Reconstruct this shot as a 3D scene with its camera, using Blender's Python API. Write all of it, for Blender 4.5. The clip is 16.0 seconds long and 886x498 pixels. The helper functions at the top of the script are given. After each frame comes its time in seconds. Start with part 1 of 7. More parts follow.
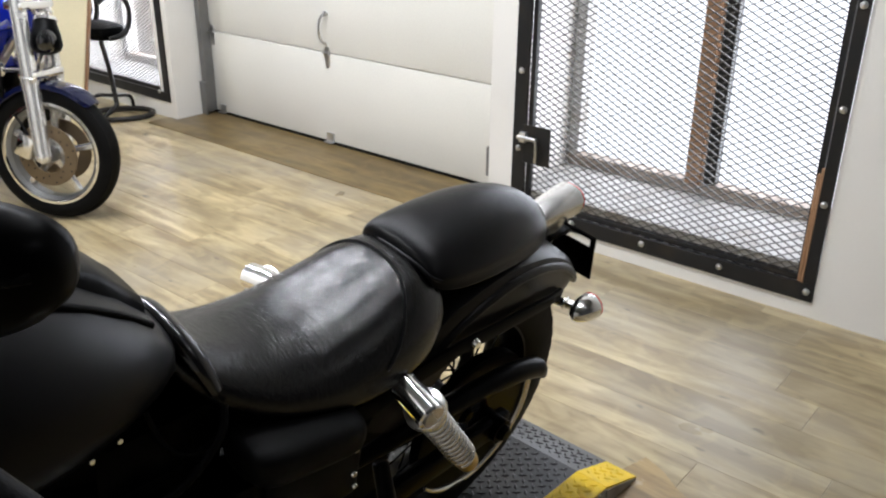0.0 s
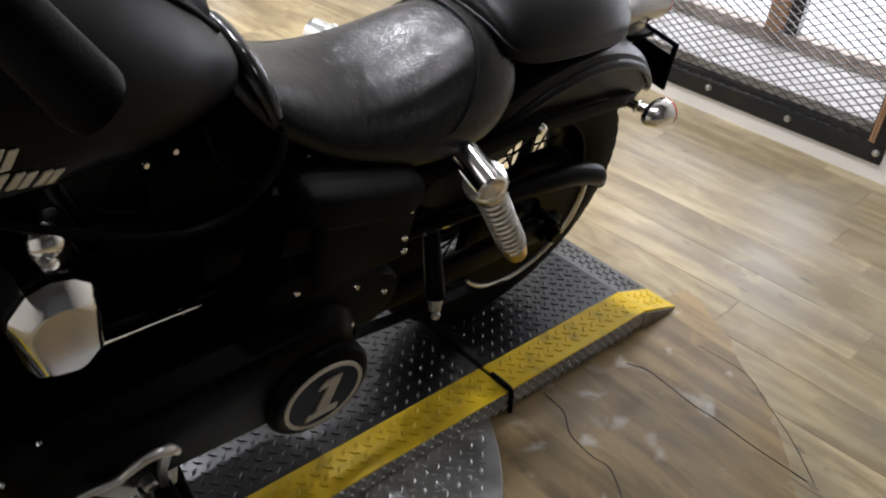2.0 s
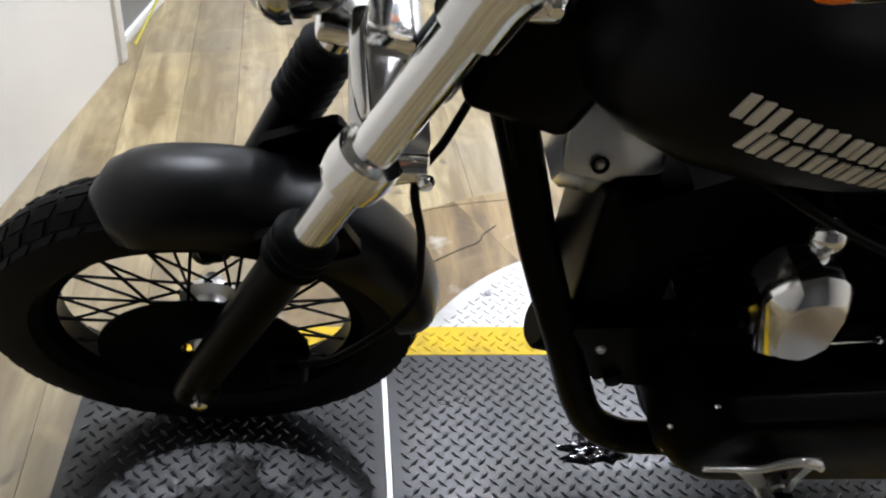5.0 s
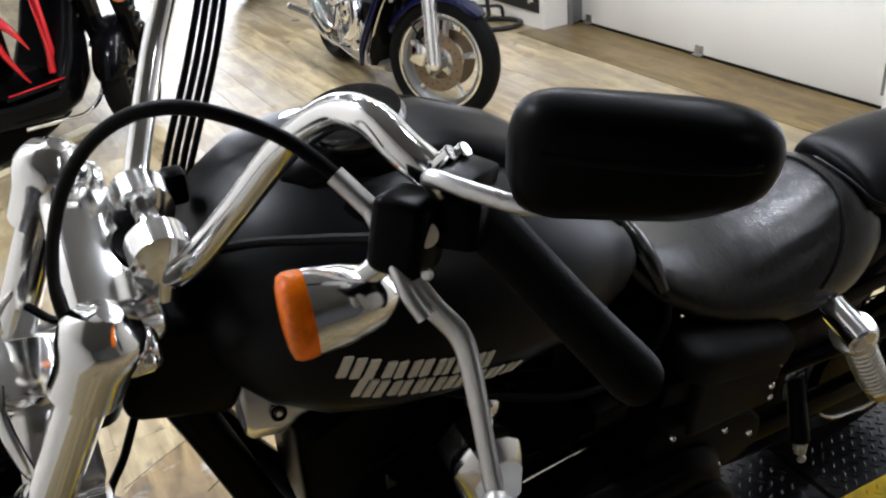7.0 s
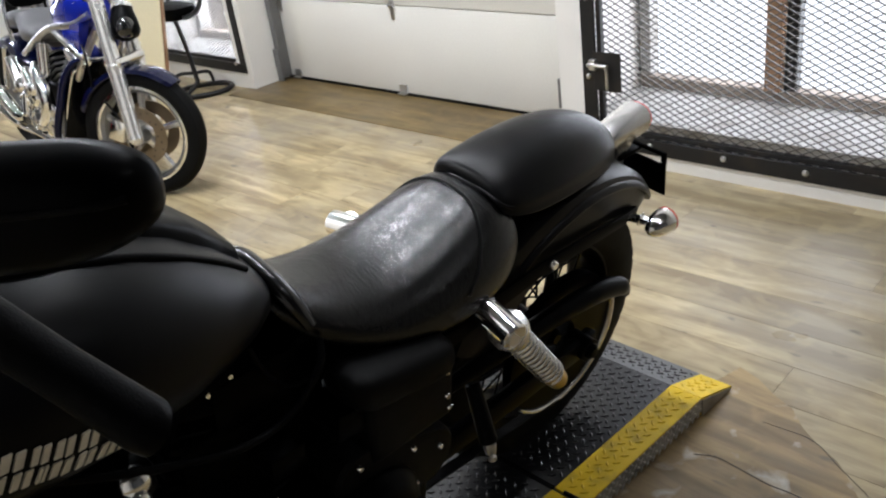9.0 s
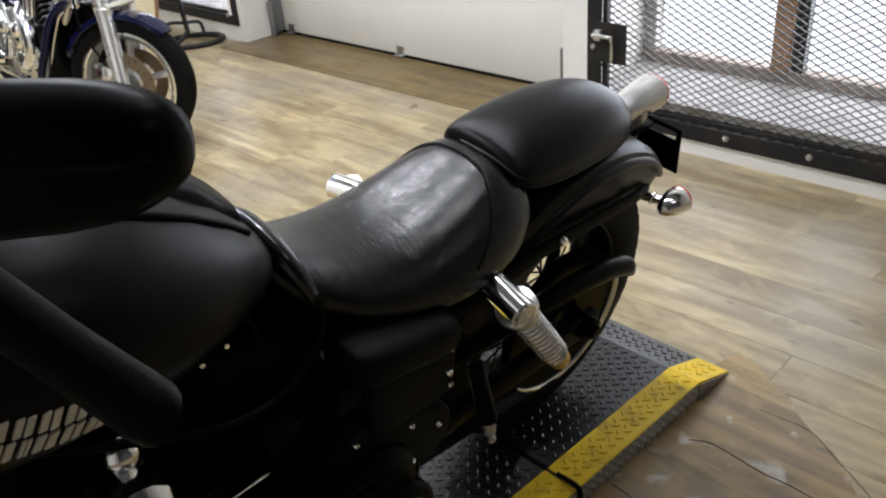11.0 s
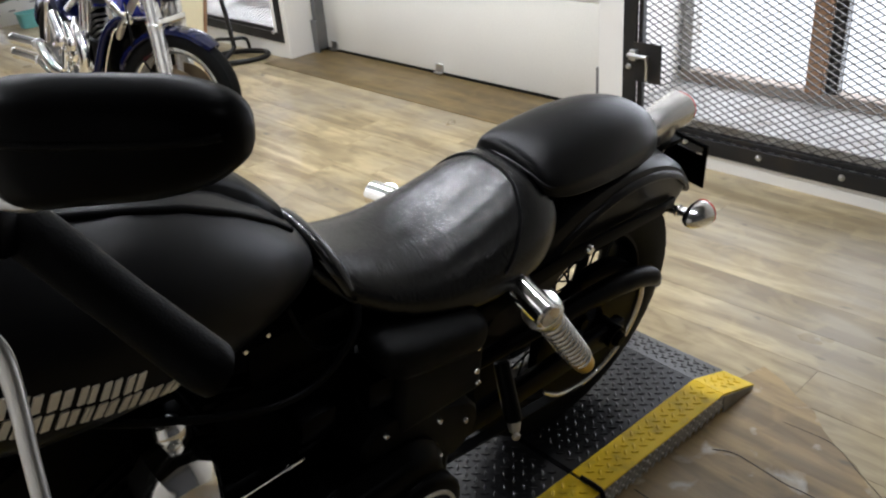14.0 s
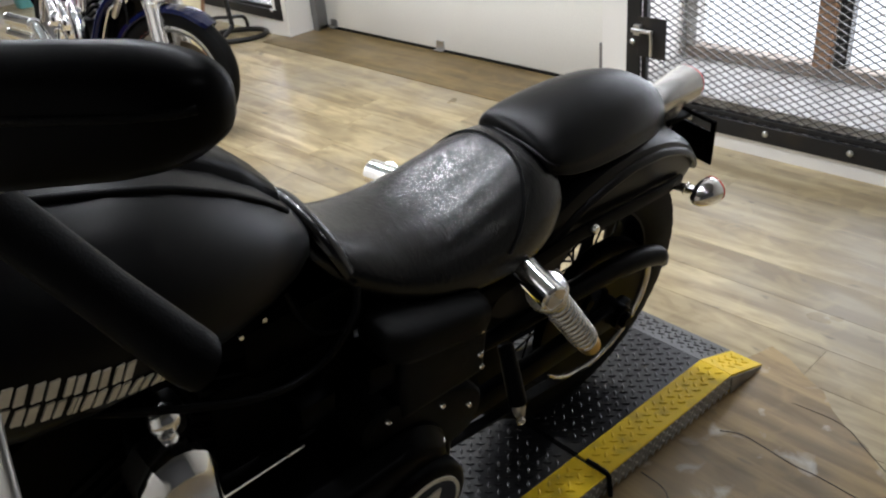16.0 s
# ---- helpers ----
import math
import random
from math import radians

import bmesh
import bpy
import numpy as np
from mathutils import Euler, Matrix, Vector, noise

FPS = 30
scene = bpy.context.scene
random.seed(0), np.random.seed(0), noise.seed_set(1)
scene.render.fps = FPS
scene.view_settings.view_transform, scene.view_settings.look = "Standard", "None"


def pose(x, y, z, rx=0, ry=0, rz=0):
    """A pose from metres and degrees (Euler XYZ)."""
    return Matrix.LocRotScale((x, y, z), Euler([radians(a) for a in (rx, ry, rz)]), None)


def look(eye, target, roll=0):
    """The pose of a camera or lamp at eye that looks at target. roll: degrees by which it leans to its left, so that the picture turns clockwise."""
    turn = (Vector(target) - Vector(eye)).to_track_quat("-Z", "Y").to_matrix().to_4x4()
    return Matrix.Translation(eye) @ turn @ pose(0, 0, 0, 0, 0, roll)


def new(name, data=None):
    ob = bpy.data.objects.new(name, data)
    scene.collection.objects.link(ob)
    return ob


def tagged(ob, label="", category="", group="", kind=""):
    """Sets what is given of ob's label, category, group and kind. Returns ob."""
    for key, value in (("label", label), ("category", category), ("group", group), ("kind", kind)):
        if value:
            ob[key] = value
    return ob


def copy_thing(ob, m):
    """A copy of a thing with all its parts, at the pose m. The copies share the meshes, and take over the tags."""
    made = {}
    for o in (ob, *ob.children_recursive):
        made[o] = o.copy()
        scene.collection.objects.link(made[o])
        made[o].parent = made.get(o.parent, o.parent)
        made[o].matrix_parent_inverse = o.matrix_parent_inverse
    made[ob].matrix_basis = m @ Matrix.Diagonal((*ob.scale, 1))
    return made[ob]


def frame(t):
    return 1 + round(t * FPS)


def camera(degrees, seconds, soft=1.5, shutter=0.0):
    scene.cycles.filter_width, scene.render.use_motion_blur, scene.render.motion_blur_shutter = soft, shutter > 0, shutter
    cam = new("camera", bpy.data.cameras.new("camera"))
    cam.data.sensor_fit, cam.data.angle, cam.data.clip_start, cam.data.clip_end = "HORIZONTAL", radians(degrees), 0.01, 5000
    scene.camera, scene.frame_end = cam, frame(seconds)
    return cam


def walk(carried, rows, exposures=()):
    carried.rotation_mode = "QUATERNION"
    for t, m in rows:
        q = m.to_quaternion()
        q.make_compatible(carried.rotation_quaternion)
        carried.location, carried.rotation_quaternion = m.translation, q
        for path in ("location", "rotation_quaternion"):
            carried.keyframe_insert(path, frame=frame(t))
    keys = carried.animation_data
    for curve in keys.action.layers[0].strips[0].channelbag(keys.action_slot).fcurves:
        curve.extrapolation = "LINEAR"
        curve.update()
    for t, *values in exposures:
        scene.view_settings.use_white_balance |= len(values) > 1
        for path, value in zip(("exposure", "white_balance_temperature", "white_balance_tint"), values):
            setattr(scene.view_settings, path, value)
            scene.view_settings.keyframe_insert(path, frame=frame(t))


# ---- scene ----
cam = camera(54.08, 16.0, soft=2.2)
PATH = [
    (0, (-0.3189, -0.9875, 1.3862), (0.6905, -0.0601, 0.7771), 0.63),
    (0.5, (-0.2720, -0.9712, 1.3395), (0.7119, -0.0771, 0.6449), 3.36),
    (1, (-0.2797, -0.9606, 1.2990), (0.7038, -0.1036, 0.5585), 4.79),
    (1.5, (-0.2950, -0.9663, 1.2615), (0.6716, -0.1448, 0.4610), 5.74),
    (2, (-0.3491, -0.9639, 1.2385), (0.5430, -0.0882, 0.4094), 6.46),
    (2.5, (-0.4159, -0.9416, 1.2251), (0.3483, 0.0167, 0.3606), 8.55),
    (3, (-0.4956, -0.9209, 1.2162), (0.1369, 0.1010, 0.3187), 10.78),
    (3.5, (-0.5708, -0.9134, 1.2062), (-0.0932, 0.1759, 0.2923), 11.97),
    (3.7, (-0.6018, -0.9095, 1.2021), (-0.2189, 0.2195, 0.2918), 12.65),
    (5.8, (-0.6487, -0.8576, 1.2891), (-0.4859, 0.3630, 0.4326), 4.95),
    (6, (-0.6299, -0.8624, 1.3198), (-0.4165, 0.3707, 0.4928), 3.61),
    (6.2, (-0.6058, -0.8820, 1.3524), (-0.3359, 0.3687, 0.5696), 2.18),
    (6.5, (-0.5675, -0.8966, 1.3923), (-0.2093, 0.3652, 0.6645), -1.65),
    (6.8, (-0.5426, -0.9265, 1.4166), (-0.0625, 0.3011, 0.7008), -4.20),
    (7, (-0.4991, -0.9401, 1.4141), (0.0334, 0.2620, 0.6920), -5.29),
    (7.5, (-0.4144, -0.9812, 1.3908), (0.2850, 0.1379, 0.6777), -6.29),
    (8, (-0.3731, -1.0123, 1.3882), (0.4205, 0.0484, 0.6845), -7.04),
    (8.5, (-0.3558, -1.0421, 1.3899), (0.4815, -0.0102, 0.6940), -8.18),
    (9, (-0.3460, -1.0549, 1.3844), (0.5223, -0.0391, 0.7031), -8.12),
    (9.2, (-0.3484, -1.0570, 1.3851), (0.5192, -0.0353, 0.7117), -7.85),
    (11.3, (-0.3337, -0.9730, 1.3628), (0.5397, -0.0021, 0.6248), -4.42),
    (11.5, (-0.3387, -0.9823, 1.3640), (0.5364, -0.0111, 0.6285), -4.21),
    (12, (-0.3451, -0.9884, 1.3628), (0.5132, 0.0016, 0.6326), -4.17),
    (12.5, (-0.3521, -1.0008, 1.3636), (0.5079, -0.0194, 0.6237), -3.95),
    (13, (-0.3558, -1.0103, 1.3730), (0.5015, -0.0143, 0.6498), -4.42),
    (13.5, (-0.3645, -1.0242, 1.3738), (0.4854, -0.0184, 0.6555), -4.64),
    (14, (-0.3778, -1.0401, 1.3775), (0.4568, -0.0111, 0.6743), -4.92),
    (14.5, (-0.3819, -1.0496, 1.3805), (0.4564, -0.0129, 0.6931), -4.91),
    (15, (-0.3774, -1.0435, 1.3776), (0.4595, -0.0085, 0.6860), -4.90),
    (15.5, (-0.3713, -1.0301, 1.3711), (0.4584, 0.0016, 0.6659), -4.90),
    (16, (-0.3542, -1.0123, 1.3599), (0.4643, 0.0081, 0.6259), -5.46),
]
walk(cam, [(t, look(eye, target, roll)) for t, eye, target, roll in PATH],
     exposures=[(0, -0.02, 6130, 12), (2.2, 0.03, 6240, 15), (3.5, 0.05, 5880, 10), (5.5, 0.05, 6020, 13), (7, 0.06, 5980, 13), (8.5, -0.13, 6100, 12), (16, -0.15, 6120, 12)])
# ---------------------------------------------------------------- light
world = bpy.data.worlds.new("world")
scene.world = world
world.use_nodes = True
_n = world.node_tree.nodes
_sky = _n.new("ShaderNodeTexSky")
_sky.sky_type, _sky.sun_disc = "NISHITA", False
_sky.sun_elevation, _sky.sun_rotation = radians(35), radians(60)
world.node_tree.links.new(_sky.outputs[0], _n["Background"].inputs[0])
_n["Background"].inputs[1].default_value = 0.1
scene.view_settings.exposure = 0.0

# axes of the back wall: NV points out through it, SV runs along it
WA = radians(3.32)
NV, SV = Vector((math.cos(WA), math.sin(WA), 0)), Vector((-math.sin(WA), math.cos(WA), 0))
ROOM = Matrix(((NV.x, SV.x, 0, 0), (NV.y, SV.y, 0, 0), (0, 0, 1, 0), (0, 0, 0, 1)))   # (n, s, z) to world
CEIL = 3.0


def area(name, m, size, power, colour=(1, 1, 1), size_y=None, shape="DISK"):
    d = bpy.data.lights.new(name, "AREA")
    d.shape, d.size, d.energy, d.color = shape, size, power, colour
    if size_y:
        d.shape, d.size_y = "RECTANGLE", size_y
    ob = new(name, d)
    ob.matrix_world = m
    return ob


# daylight through the two windows of the back wall
for s0, w, power in ((0.34, 1.1, 30), (3.98, 0.9, 110)):
    area("window_daylight", ROOM @ pose(2.95, s0, 1.15, 0, 90, 0), 1.9, power, (0.93, 0.96, 1.0), w, "RECTANGLE")

# daylight through the glazed shopfront at the far end of the aisle
area("shopfront_daylight", ROOM @ pose(1.5, 8.98, 1.4, -90, 0, 0), 1.9, 70, (0.95, 0.97, 1.0), 2.4, "RECTANGLE")
# rows of small ceiling lamps
LAMPS = [(1.15, -0.48, 5), (1.15, 0.32, 18), (1.15, 1.12, 21)] + [(1.15, y, 25) for y in (1.92, 2.72, 4.1, 5.7)] + [(-1.12, 1.42, 40), (0.05, 2.3, 22), (-0.95, 4.1, 16), (-0.95, 5.7, 20)] + [(1.15, -2.3, 3)]
for x, y, power in LAMPS:
    area("ceiling_light", pose(x, y, CEIL - 0.07), 0.15, power, (0.97, 0.99, 1.0))

# ---------------------------------------------------------------- materials
MATS = {}


def material(name, colour, rough=0.5, metal=0.0, spec=0.5, var=0.12, scale=6.0, grain=0.06, gscale=120.0, bump=0.0, bscale=200.0,
             rvar=0.1, coat=0.0, piece=0.0, dirt=None, dscale=3.0, damount=0.0):
    """A procedural surface: colour varied at two scales, roughness varied, fine bump; dirt: a second colour in blotches."""
    m = bpy.data.materials.new(name)
    m.use_nodes = True
    nt = m.node_tree
    N, L = nt.nodes, nt.links
    b = N["Principled BSDF"]
    b.inputs["Metallic"].default_value = metal
    b.inputs["Specular IOR Level"].default_value = spec
    b.inputs["Coat Weight"].default_value = coat
    co = N.new("ShaderNodeTexCoord").outputs["Object"]

    def nz(sc, det=3.0):
        t = N.new("ShaderNodeTexNoise")
        t.inputs["Scale"].default_value, t.inputs["Detail"].default_value = sc, det
        L.new(co, t.inputs["Vector"])
        return t.outputs["Fac"]

    def mth(op, a, c):
        t = N.new("ShaderNodeMath")
        t.operation = op
        for i, v in enumerate((a, c)):
            if isinstance(v, (int, float)):
                t.inputs[i].default_value = v
            else:
                L.new(v, t.inputs[i])
        return t.outputs[0]

    big, small = nz(scale), nz(gscale, 2.0)
    f = mth("ADD", mth("MULTIPLY", mth("SUBTRACT", big, 0.5), 2 * var), mth("MULTIPLY", mth("SUBTRACT", small, 0.5), 2 * grain))
    if piece:
        r = N.new("ShaderNodeObjectInfo").outputs["Random"]
        f = mth("ADD", f, mth("MULTIPLY", mth("SUBTRACT", r, 0.5), 2 * piece))
    gain = mth("ADD", f, 1.0)
    mul = N.new("ShaderNodeVectorMath")
    mul.operation = "SCALE"
    mul.inputs[0].default_value = colour[:3]
    L.new(gain, mul.inputs["Scale"])
    out = mul.outputs[0]
    if dirt:
        ramp = N.new("ShaderNodeMapRange")
        ramp.inputs["From Min"].default_value, ramp.inputs["From Max"].default_value = 0.5, 0.72
        ramp.inputs["To Max"].default_value = damount
        L.new(nz(dscale, 6.0), ramp.inputs["Value"])
        mix = N.new("ShaderNodeMix")
        mix.data_type = "RGBA"
        L.new(ramp.outputs[0], mix.inputs["Factor"])
        L.new(out, mix.inputs["A"])
        mix.inputs["B"].default_value = (*dirt, 1)
        out = mix.outputs["Result"]
    L.new(out, b.inputs["Base Color"])
    L.new(mth("ADD", mth("MULTIPLY", mth("SUBTRACT", nz(scale * 2.3), 0.5), 2 * rvar), rough), b.inputs["Roughness"])
    if bump:
        bp = N.new("ShaderNodeBump")
        bp.inputs["Strength"].default_value, bp.inputs["Distance"].default_value = bump, 0.002
        L.new(nz(bscale, 3.0), bp.inputs["Height"])
        L.new(bp.outputs[0], b.inputs["Normal"])
    MATS[name] = m
    return m


def glow(name, colour, strength):
    m = bpy.data.materials.new(name)
    m.use_nodes = True
    N = m.node_tree.nodes
    N.remove(N["Principled BSDF"])
    e = N.new("ShaderNodeEmission")
    e.inputs[0].default_value, e.inputs[1].default_value = (*colour, 1), strength
    m.node_tree.links.new(e.outputs[0], N["Material Output"].inputs[0])
    MATS[name] = m
    return m


def wood_floor(name, light, dark, wear, scuff=0.0):
    """Printed oak-look planks: long grain, knots and grey worn patches; each plank its own shade."""
    m = bpy.data.materials.new(name)
    m.use_nodes = True
    nt = m.node_tree
    N, L = nt.nodes, nt.links
    b = N["Principled BSDF"]
    tc = N.new("ShaderNodeTexCoord")
    oi = N.new("ShaderNodeObjectInfo")
    off = N.new("ShaderNodeCombineXYZ")
    for i, k in enumerate((7.3, 31.0, 11.0)):
        t = N.new("ShaderNodeMath")
        t.operation = "MULTIPLY"
        t.inputs[1].default_value = k
        L.new(oi.outputs["Random"], t.inputs[0])
        L.new(t.outputs[0], off.inputs[i])
    add = N.new("ShaderNodeVectorMath")
    L.new(tc.outputs["Object"], add.inputs[0])
    L.new(off.outputs[0], add.inputs[1])
    mp = N.new("ShaderNodeMapping")
    mp.inputs["Scale"].default_value = (1.0, 0.12, 1.0)
    L.new(add.outputs[0], mp.inputs[0])

    def nz(sc, det, vec, dist=0.0):
        t = N.new("ShaderNodeTexNoise")
        t.inputs["Scale"].default_value, t.inputs["Detail"].default_value, t.inputs["Distortion"].default_value = sc, det, dist
        L.new(vec, t.inputs["Vector"])
        return t.outputs["Fac"]

    def rng(v, a, c, lo=0.0, hi=1.0):
        t = N.new("ShaderNodeMapRange")
        for k, x in zip(("From Min", "From Max", "To Min", "To Max"), (a, c, lo, hi)):
            t.inputs[k].default_value = x
        L.new(v, t.inputs["Value"])
        return t.outputs[0]

    def mix(fac, a, c):
        t = N.new("ShaderNodeMix")
        t.data_type = "RGBA"
        L.new(fac, t.inputs["Factor"])
        for k, v in (("A", a), ("B", c)):
            if isinstance(v, tuple):
                t.inputs[k].default_value = (*v, 1)
            else:
                L.new(v, t.inputs[k])
        return t.outputs["Result"]

    streak = nz(15, 6, mp.outputs[0], 0.7)
    fine = nz(120, 3, mp.outputs[0])
    col = mix(rng(streak, 0.38, 0.60), dark, light)
    col = mix(rng(fine, 0.45, 0.75, 0, 0.35), col, dark)
    mp2 = N.new("ShaderNodeMapping")
    mp2.inputs["Scale"].default_value = (1.0, 0.28, 1.0)
    L.new(add.outputs[0], mp2.inputs[0])
    col = mix(rng(nz(17, 5, mp2.outputs[0], 0.8), 0.50, 0.70, 0, 0.5), col, tuple(c * 0.7 for c in dark))
    geo = N.new("ShaderNodeNewGeometry").outputs["Position"]
    col = mix(rng(nz(1.7, 5, geo, 0.4), 0.42, 0.64, 0, 0.62), col, wear)
    col = mix(rng(nz(6.5, 6, mp2.outputs[0], 1.0), 0.50, 0.66, 0, 0.55), col, tuple(c * 0.85 for c in dark))
    col = mix(rng(nz(9.0, 6, geo, 0.8), 0.53, 0.66, 0, 0.4), col, tuple(c * 0.9 for c in light))
    mp3 = N.new("ShaderNodeMapping")
    mp3.inputs["Scale"].default_value = (1.0, 0.5, 1.0)
    L.new(add.outputs[0], mp3.inputs[0])
    knots = nz(23, 1.5, mp3.outputs[0])
    col = mix(rng(knots, 0.70, 0.78, 0, 0.6), col, tuple(c * 0.45 for c in (0.20, 0.18, 0.14)))
    if scuff:
        col = mix(rng(nz(11, 7, geo, 0.5), 0.58, 0.72, 0, scuff), col, (0.62, 0.59, 0.53))
    sh = N.new("ShaderNodeHueSaturation")
    L.new(col, sh.inputs["Color"])
    L.new(rng(oi.outputs["Random"], 0, 1, 0.88, 1.09), sh.inputs["Value"])
    L.new(sh.outputs[0], b.inputs["Base Color"])
    L.new(rng(nz(3.0, 4, geo), 0.3, 0.7, 0.27, 0.44), b.inputs["Roughness"])
    b.inputs["Specular IOR Level"].default_value = 0.38
    bp = N.new("ShaderNodeBump")
    bp.inputs["Strength"].default_value, bp.inputs["Distance"].default_value = 0.25, 0.001
    L.new(streak, bp.inputs["Height"])
    L.new(bp.outputs[0], b.inputs["Normal"])
    MATS[name] = m
    return m


def leather(name, colour, rough, wrinkle):
    """Black seat vinyl with creases."""
    m = material(name, colour, rough, spec=0.46 if wrinkle else 0.17, var=0.15, bump=0.06 if wrinkle else 0.25, bscale=420, rvar=0.04)
    nt = m.node_tree
    N, L = nt.nodes, nt.links
    if wrinkle:
        co = N.new("ShaderNodeTexCoord").outputs["Object"]
        mp = N.new("ShaderNodeMapping")
        mp.inputs["Scale"].default_value = (1.0, 0.45, 1.0)
        mp.inputs["Rotation"].default_value = (0, 0, 0.5)
        L.new(co, mp.inputs[0])
        v = N.new("ShaderNodeTexNoise")
        v.inputs["Scale"].default_value, v.inputs["Detail"].default_value, v.inputs["Distortion"].default_value = 105, 4, 2.0
        L.new(mp.outputs[0], v.inputs["Vector"])
        bp = N.new("ShaderNodeBump")
        bp.inputs["Strength"].default_value, bp.inputs["Distance"].default_value = wrinkle, 0.0028
        L.new(v.outputs["Fac"], bp.inputs["Height"])
        old = next(n for n in N if n.type == "BUMP" and n != bp)
        L.new(old.outputs[0], bp.inputs["Normal"])
        L.new(bp.outputs[0], N["Principled BSDF"].inputs["Normal"])
    return m


CHROME = material("chrome", (0.93, 0.93, 0.92), 0.12, 1.0, var=0.03, grain=0.01, rvar=0.03)
STEEL = material("brushed_steel", (0.62, 0.62, 0.62), 0.3, 1.0, var=0.08)
BRIGHT = material("bright_alloy", (0.82, 0.81, 0.79), 0.24, 0.75, var=0.05)
ALLOY = material("dull_alloy", (0.55, 0.54, 0.52), 0.38, 1.0, var=0.1)
DENIM = material("matte_black_paint", (0.0011, 0.0011, 0.0016), 0.36, spec=0.155, var=0.1, rvar=0.05, bump=0.05, bscale=900)
SATIN = material("satin_black_mudguard", (0.0015, 0.0015, 0.0019), 0.33, spec=0.25, var=0.1, rvar=0.05, bump=0.04, bscale=900)
BLACK = material("satin_black_paint", (0.0007, 0.0007, 0.0009), 0.34, spec=0.05, var=0.15, rvar=0.08)
COVER = material("worn_wrinkle_black", (0.0015, 0.0015, 0.0017), 0.5, spec=0.09, var=0.25, bump=0.4, bscale=700)
BRONZE = material("bronze_grey_disc", (0.22, 0.17, 0.115), 0.42, 0.8, var=0.25)
ROTOR = material("grey_rotor_steel", (0.32, 0.31, 0.30), 0.35, 0.9, var=0.1)
# Door hardware's galvanising; also the shade painted into the blue motorcycle's wheel rims.
GALV_RIMSHADE = material("galvanised_and_rim_shade", (0.22, 0.22, 0.22), 0.45, 0.7, var=0.25)
WRINKLE = material("wrinkle_black", (0.0007, 0.0007, 0.0009), 0.48, spec=0.04, var=0.2, bump=0.4, bscale=700)
ROLL = material("polished_black_vinyl", (0.004, 0.004, 0.0045), 0.2, spec=0.7, var=0.1)
GLOSS = material("gloss_black", (0.006, 0.006, 0.007), 0.05, spec=0.5, var=0.05, coat=0.6)
RUBBER = material("tyre_rubber", (0.0035, 0.0035, 0.0035), 0.62, spec=0.10, var=0.2, bump=0.2, bscale=300)
GRIP = material("grip_rubber", (0.002, 0.002, 0.0023), 0.45, spec=0.06, var=0.15, bump=0.2, bscale=500)
SEAT = leather("seat_vinyl", (0.0010, 0.0010, 0.0013), 0.225, 0.30)
PILLION = leather("pillion_vinyl", (0.003, 0.003, 0.0035), 0.31, 0.0)
AMBER = material("amber_lens", (1.0, 0.20, 0.0), 0.14, spec=0.2, var=0.40, scale=75, grain=0.15, gscale=260, coat=0.15, bump=0.5, bscale=160)
RED_LENS = material("red_lens", (0.55, 0.01, 0.01), 0.12, spec=0.6)
LENS = material("headlamp_glass", (0.75, 0.77, 0.78), 0.05, 0.3, spec=0.6, var=0.05)
CREAM = material("cream_lettering", (0.62, 0.57, 0.47), 0.4, var=0.15)
GOLD = material("yellow_zinc", (0.6, 0.42, 0.14), 0.32, 0.9, var=0.2)
DECK = material("black_tread_plate", (0.007, 0.007, 0.008), 0.31, 0.09, spec=0.70, var=0.3, scale=5, grain=0.12, rvar=0.08, dirt=(0.022, 0.021, 0.020), dscale=7, damount=0.35)
LUG = material("worn_tread_lug", (0.011, 0.011, 0.012), 0.33, 0.05, spec=0.42, var=0.4, scale=8, dirt=(0.03, 0.03, 0.03), dscale=9, damount=0.5)
YELLOW = material("safety_yellow_paint", (0.68, 0.46, 0.004), 0.5, spec=0.3, var=0.14, scale=9, dirt=(0.10, 0.075, 0.03), dscale=22, damount=0.4)
SIDEP = material("scuffed_plate", (0.30, 0.295, 0.285), 0.42, 0.8, var=0.25, scale=9, dirt=(0.07, 0.065, 0.055), dscale=10, damount=0.6)
TOURB = material("deep_black_lacquer", (0.002, 0.002, 0.0023), 0.16, spec=0.12, var=0.1)
TREAD = material("bare_tread_plate", (0.52, 0.52, 0.51), 0.34, 1.0, var=0.15, scale=9, dirt=(0.2, 0.19, 0.17), dscale=12, damount=0.5)
FLOOR = wood_floor("oak_vinyl_plank", (0.49, 0.395, 0.222), (0.235, 0.175, 0.088), (0.285, 0.25, 0.195))
PLY = wood_floor("worn_plywood", (0.25, 0.175, 0.068), (0.115, 0.075, 0.028), (0.12, 0.085, 0.04))
PATCH = wood_floor("stained_floor_board", (0.36, 0.250, 0.108), (0.14, 0.092, 0.038), (0.20, 0.155, 0.10), 0.6)
WALL = material("white_wall_paint", (0.78, 0.76, 0.72), 0.55, var=0.04, scale=2.5, grain=0.015, bump=0.12, bscale=160, dirt=(0.62, 0.58, 0.5), dscale=1.7, damount=0.25)
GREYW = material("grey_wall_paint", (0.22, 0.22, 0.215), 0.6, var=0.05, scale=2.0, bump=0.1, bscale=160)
DOORP = material("door_panel_white", (0.74, 0.72, 0.66), 0.45, var=0.04, scale=2.0, bump=0.05, bscale=90)
TRIM = material("white_trim_paint", (0.8, 0.79, 0.77), 0.4, var=0.03)
IRON = material("black_iron", (0.010, 0.010, 0.011), 0.45, spec=0.35, var=0.25, dirt=(0.05, 0.035, 0.02), dscale=9, damount=0.3)
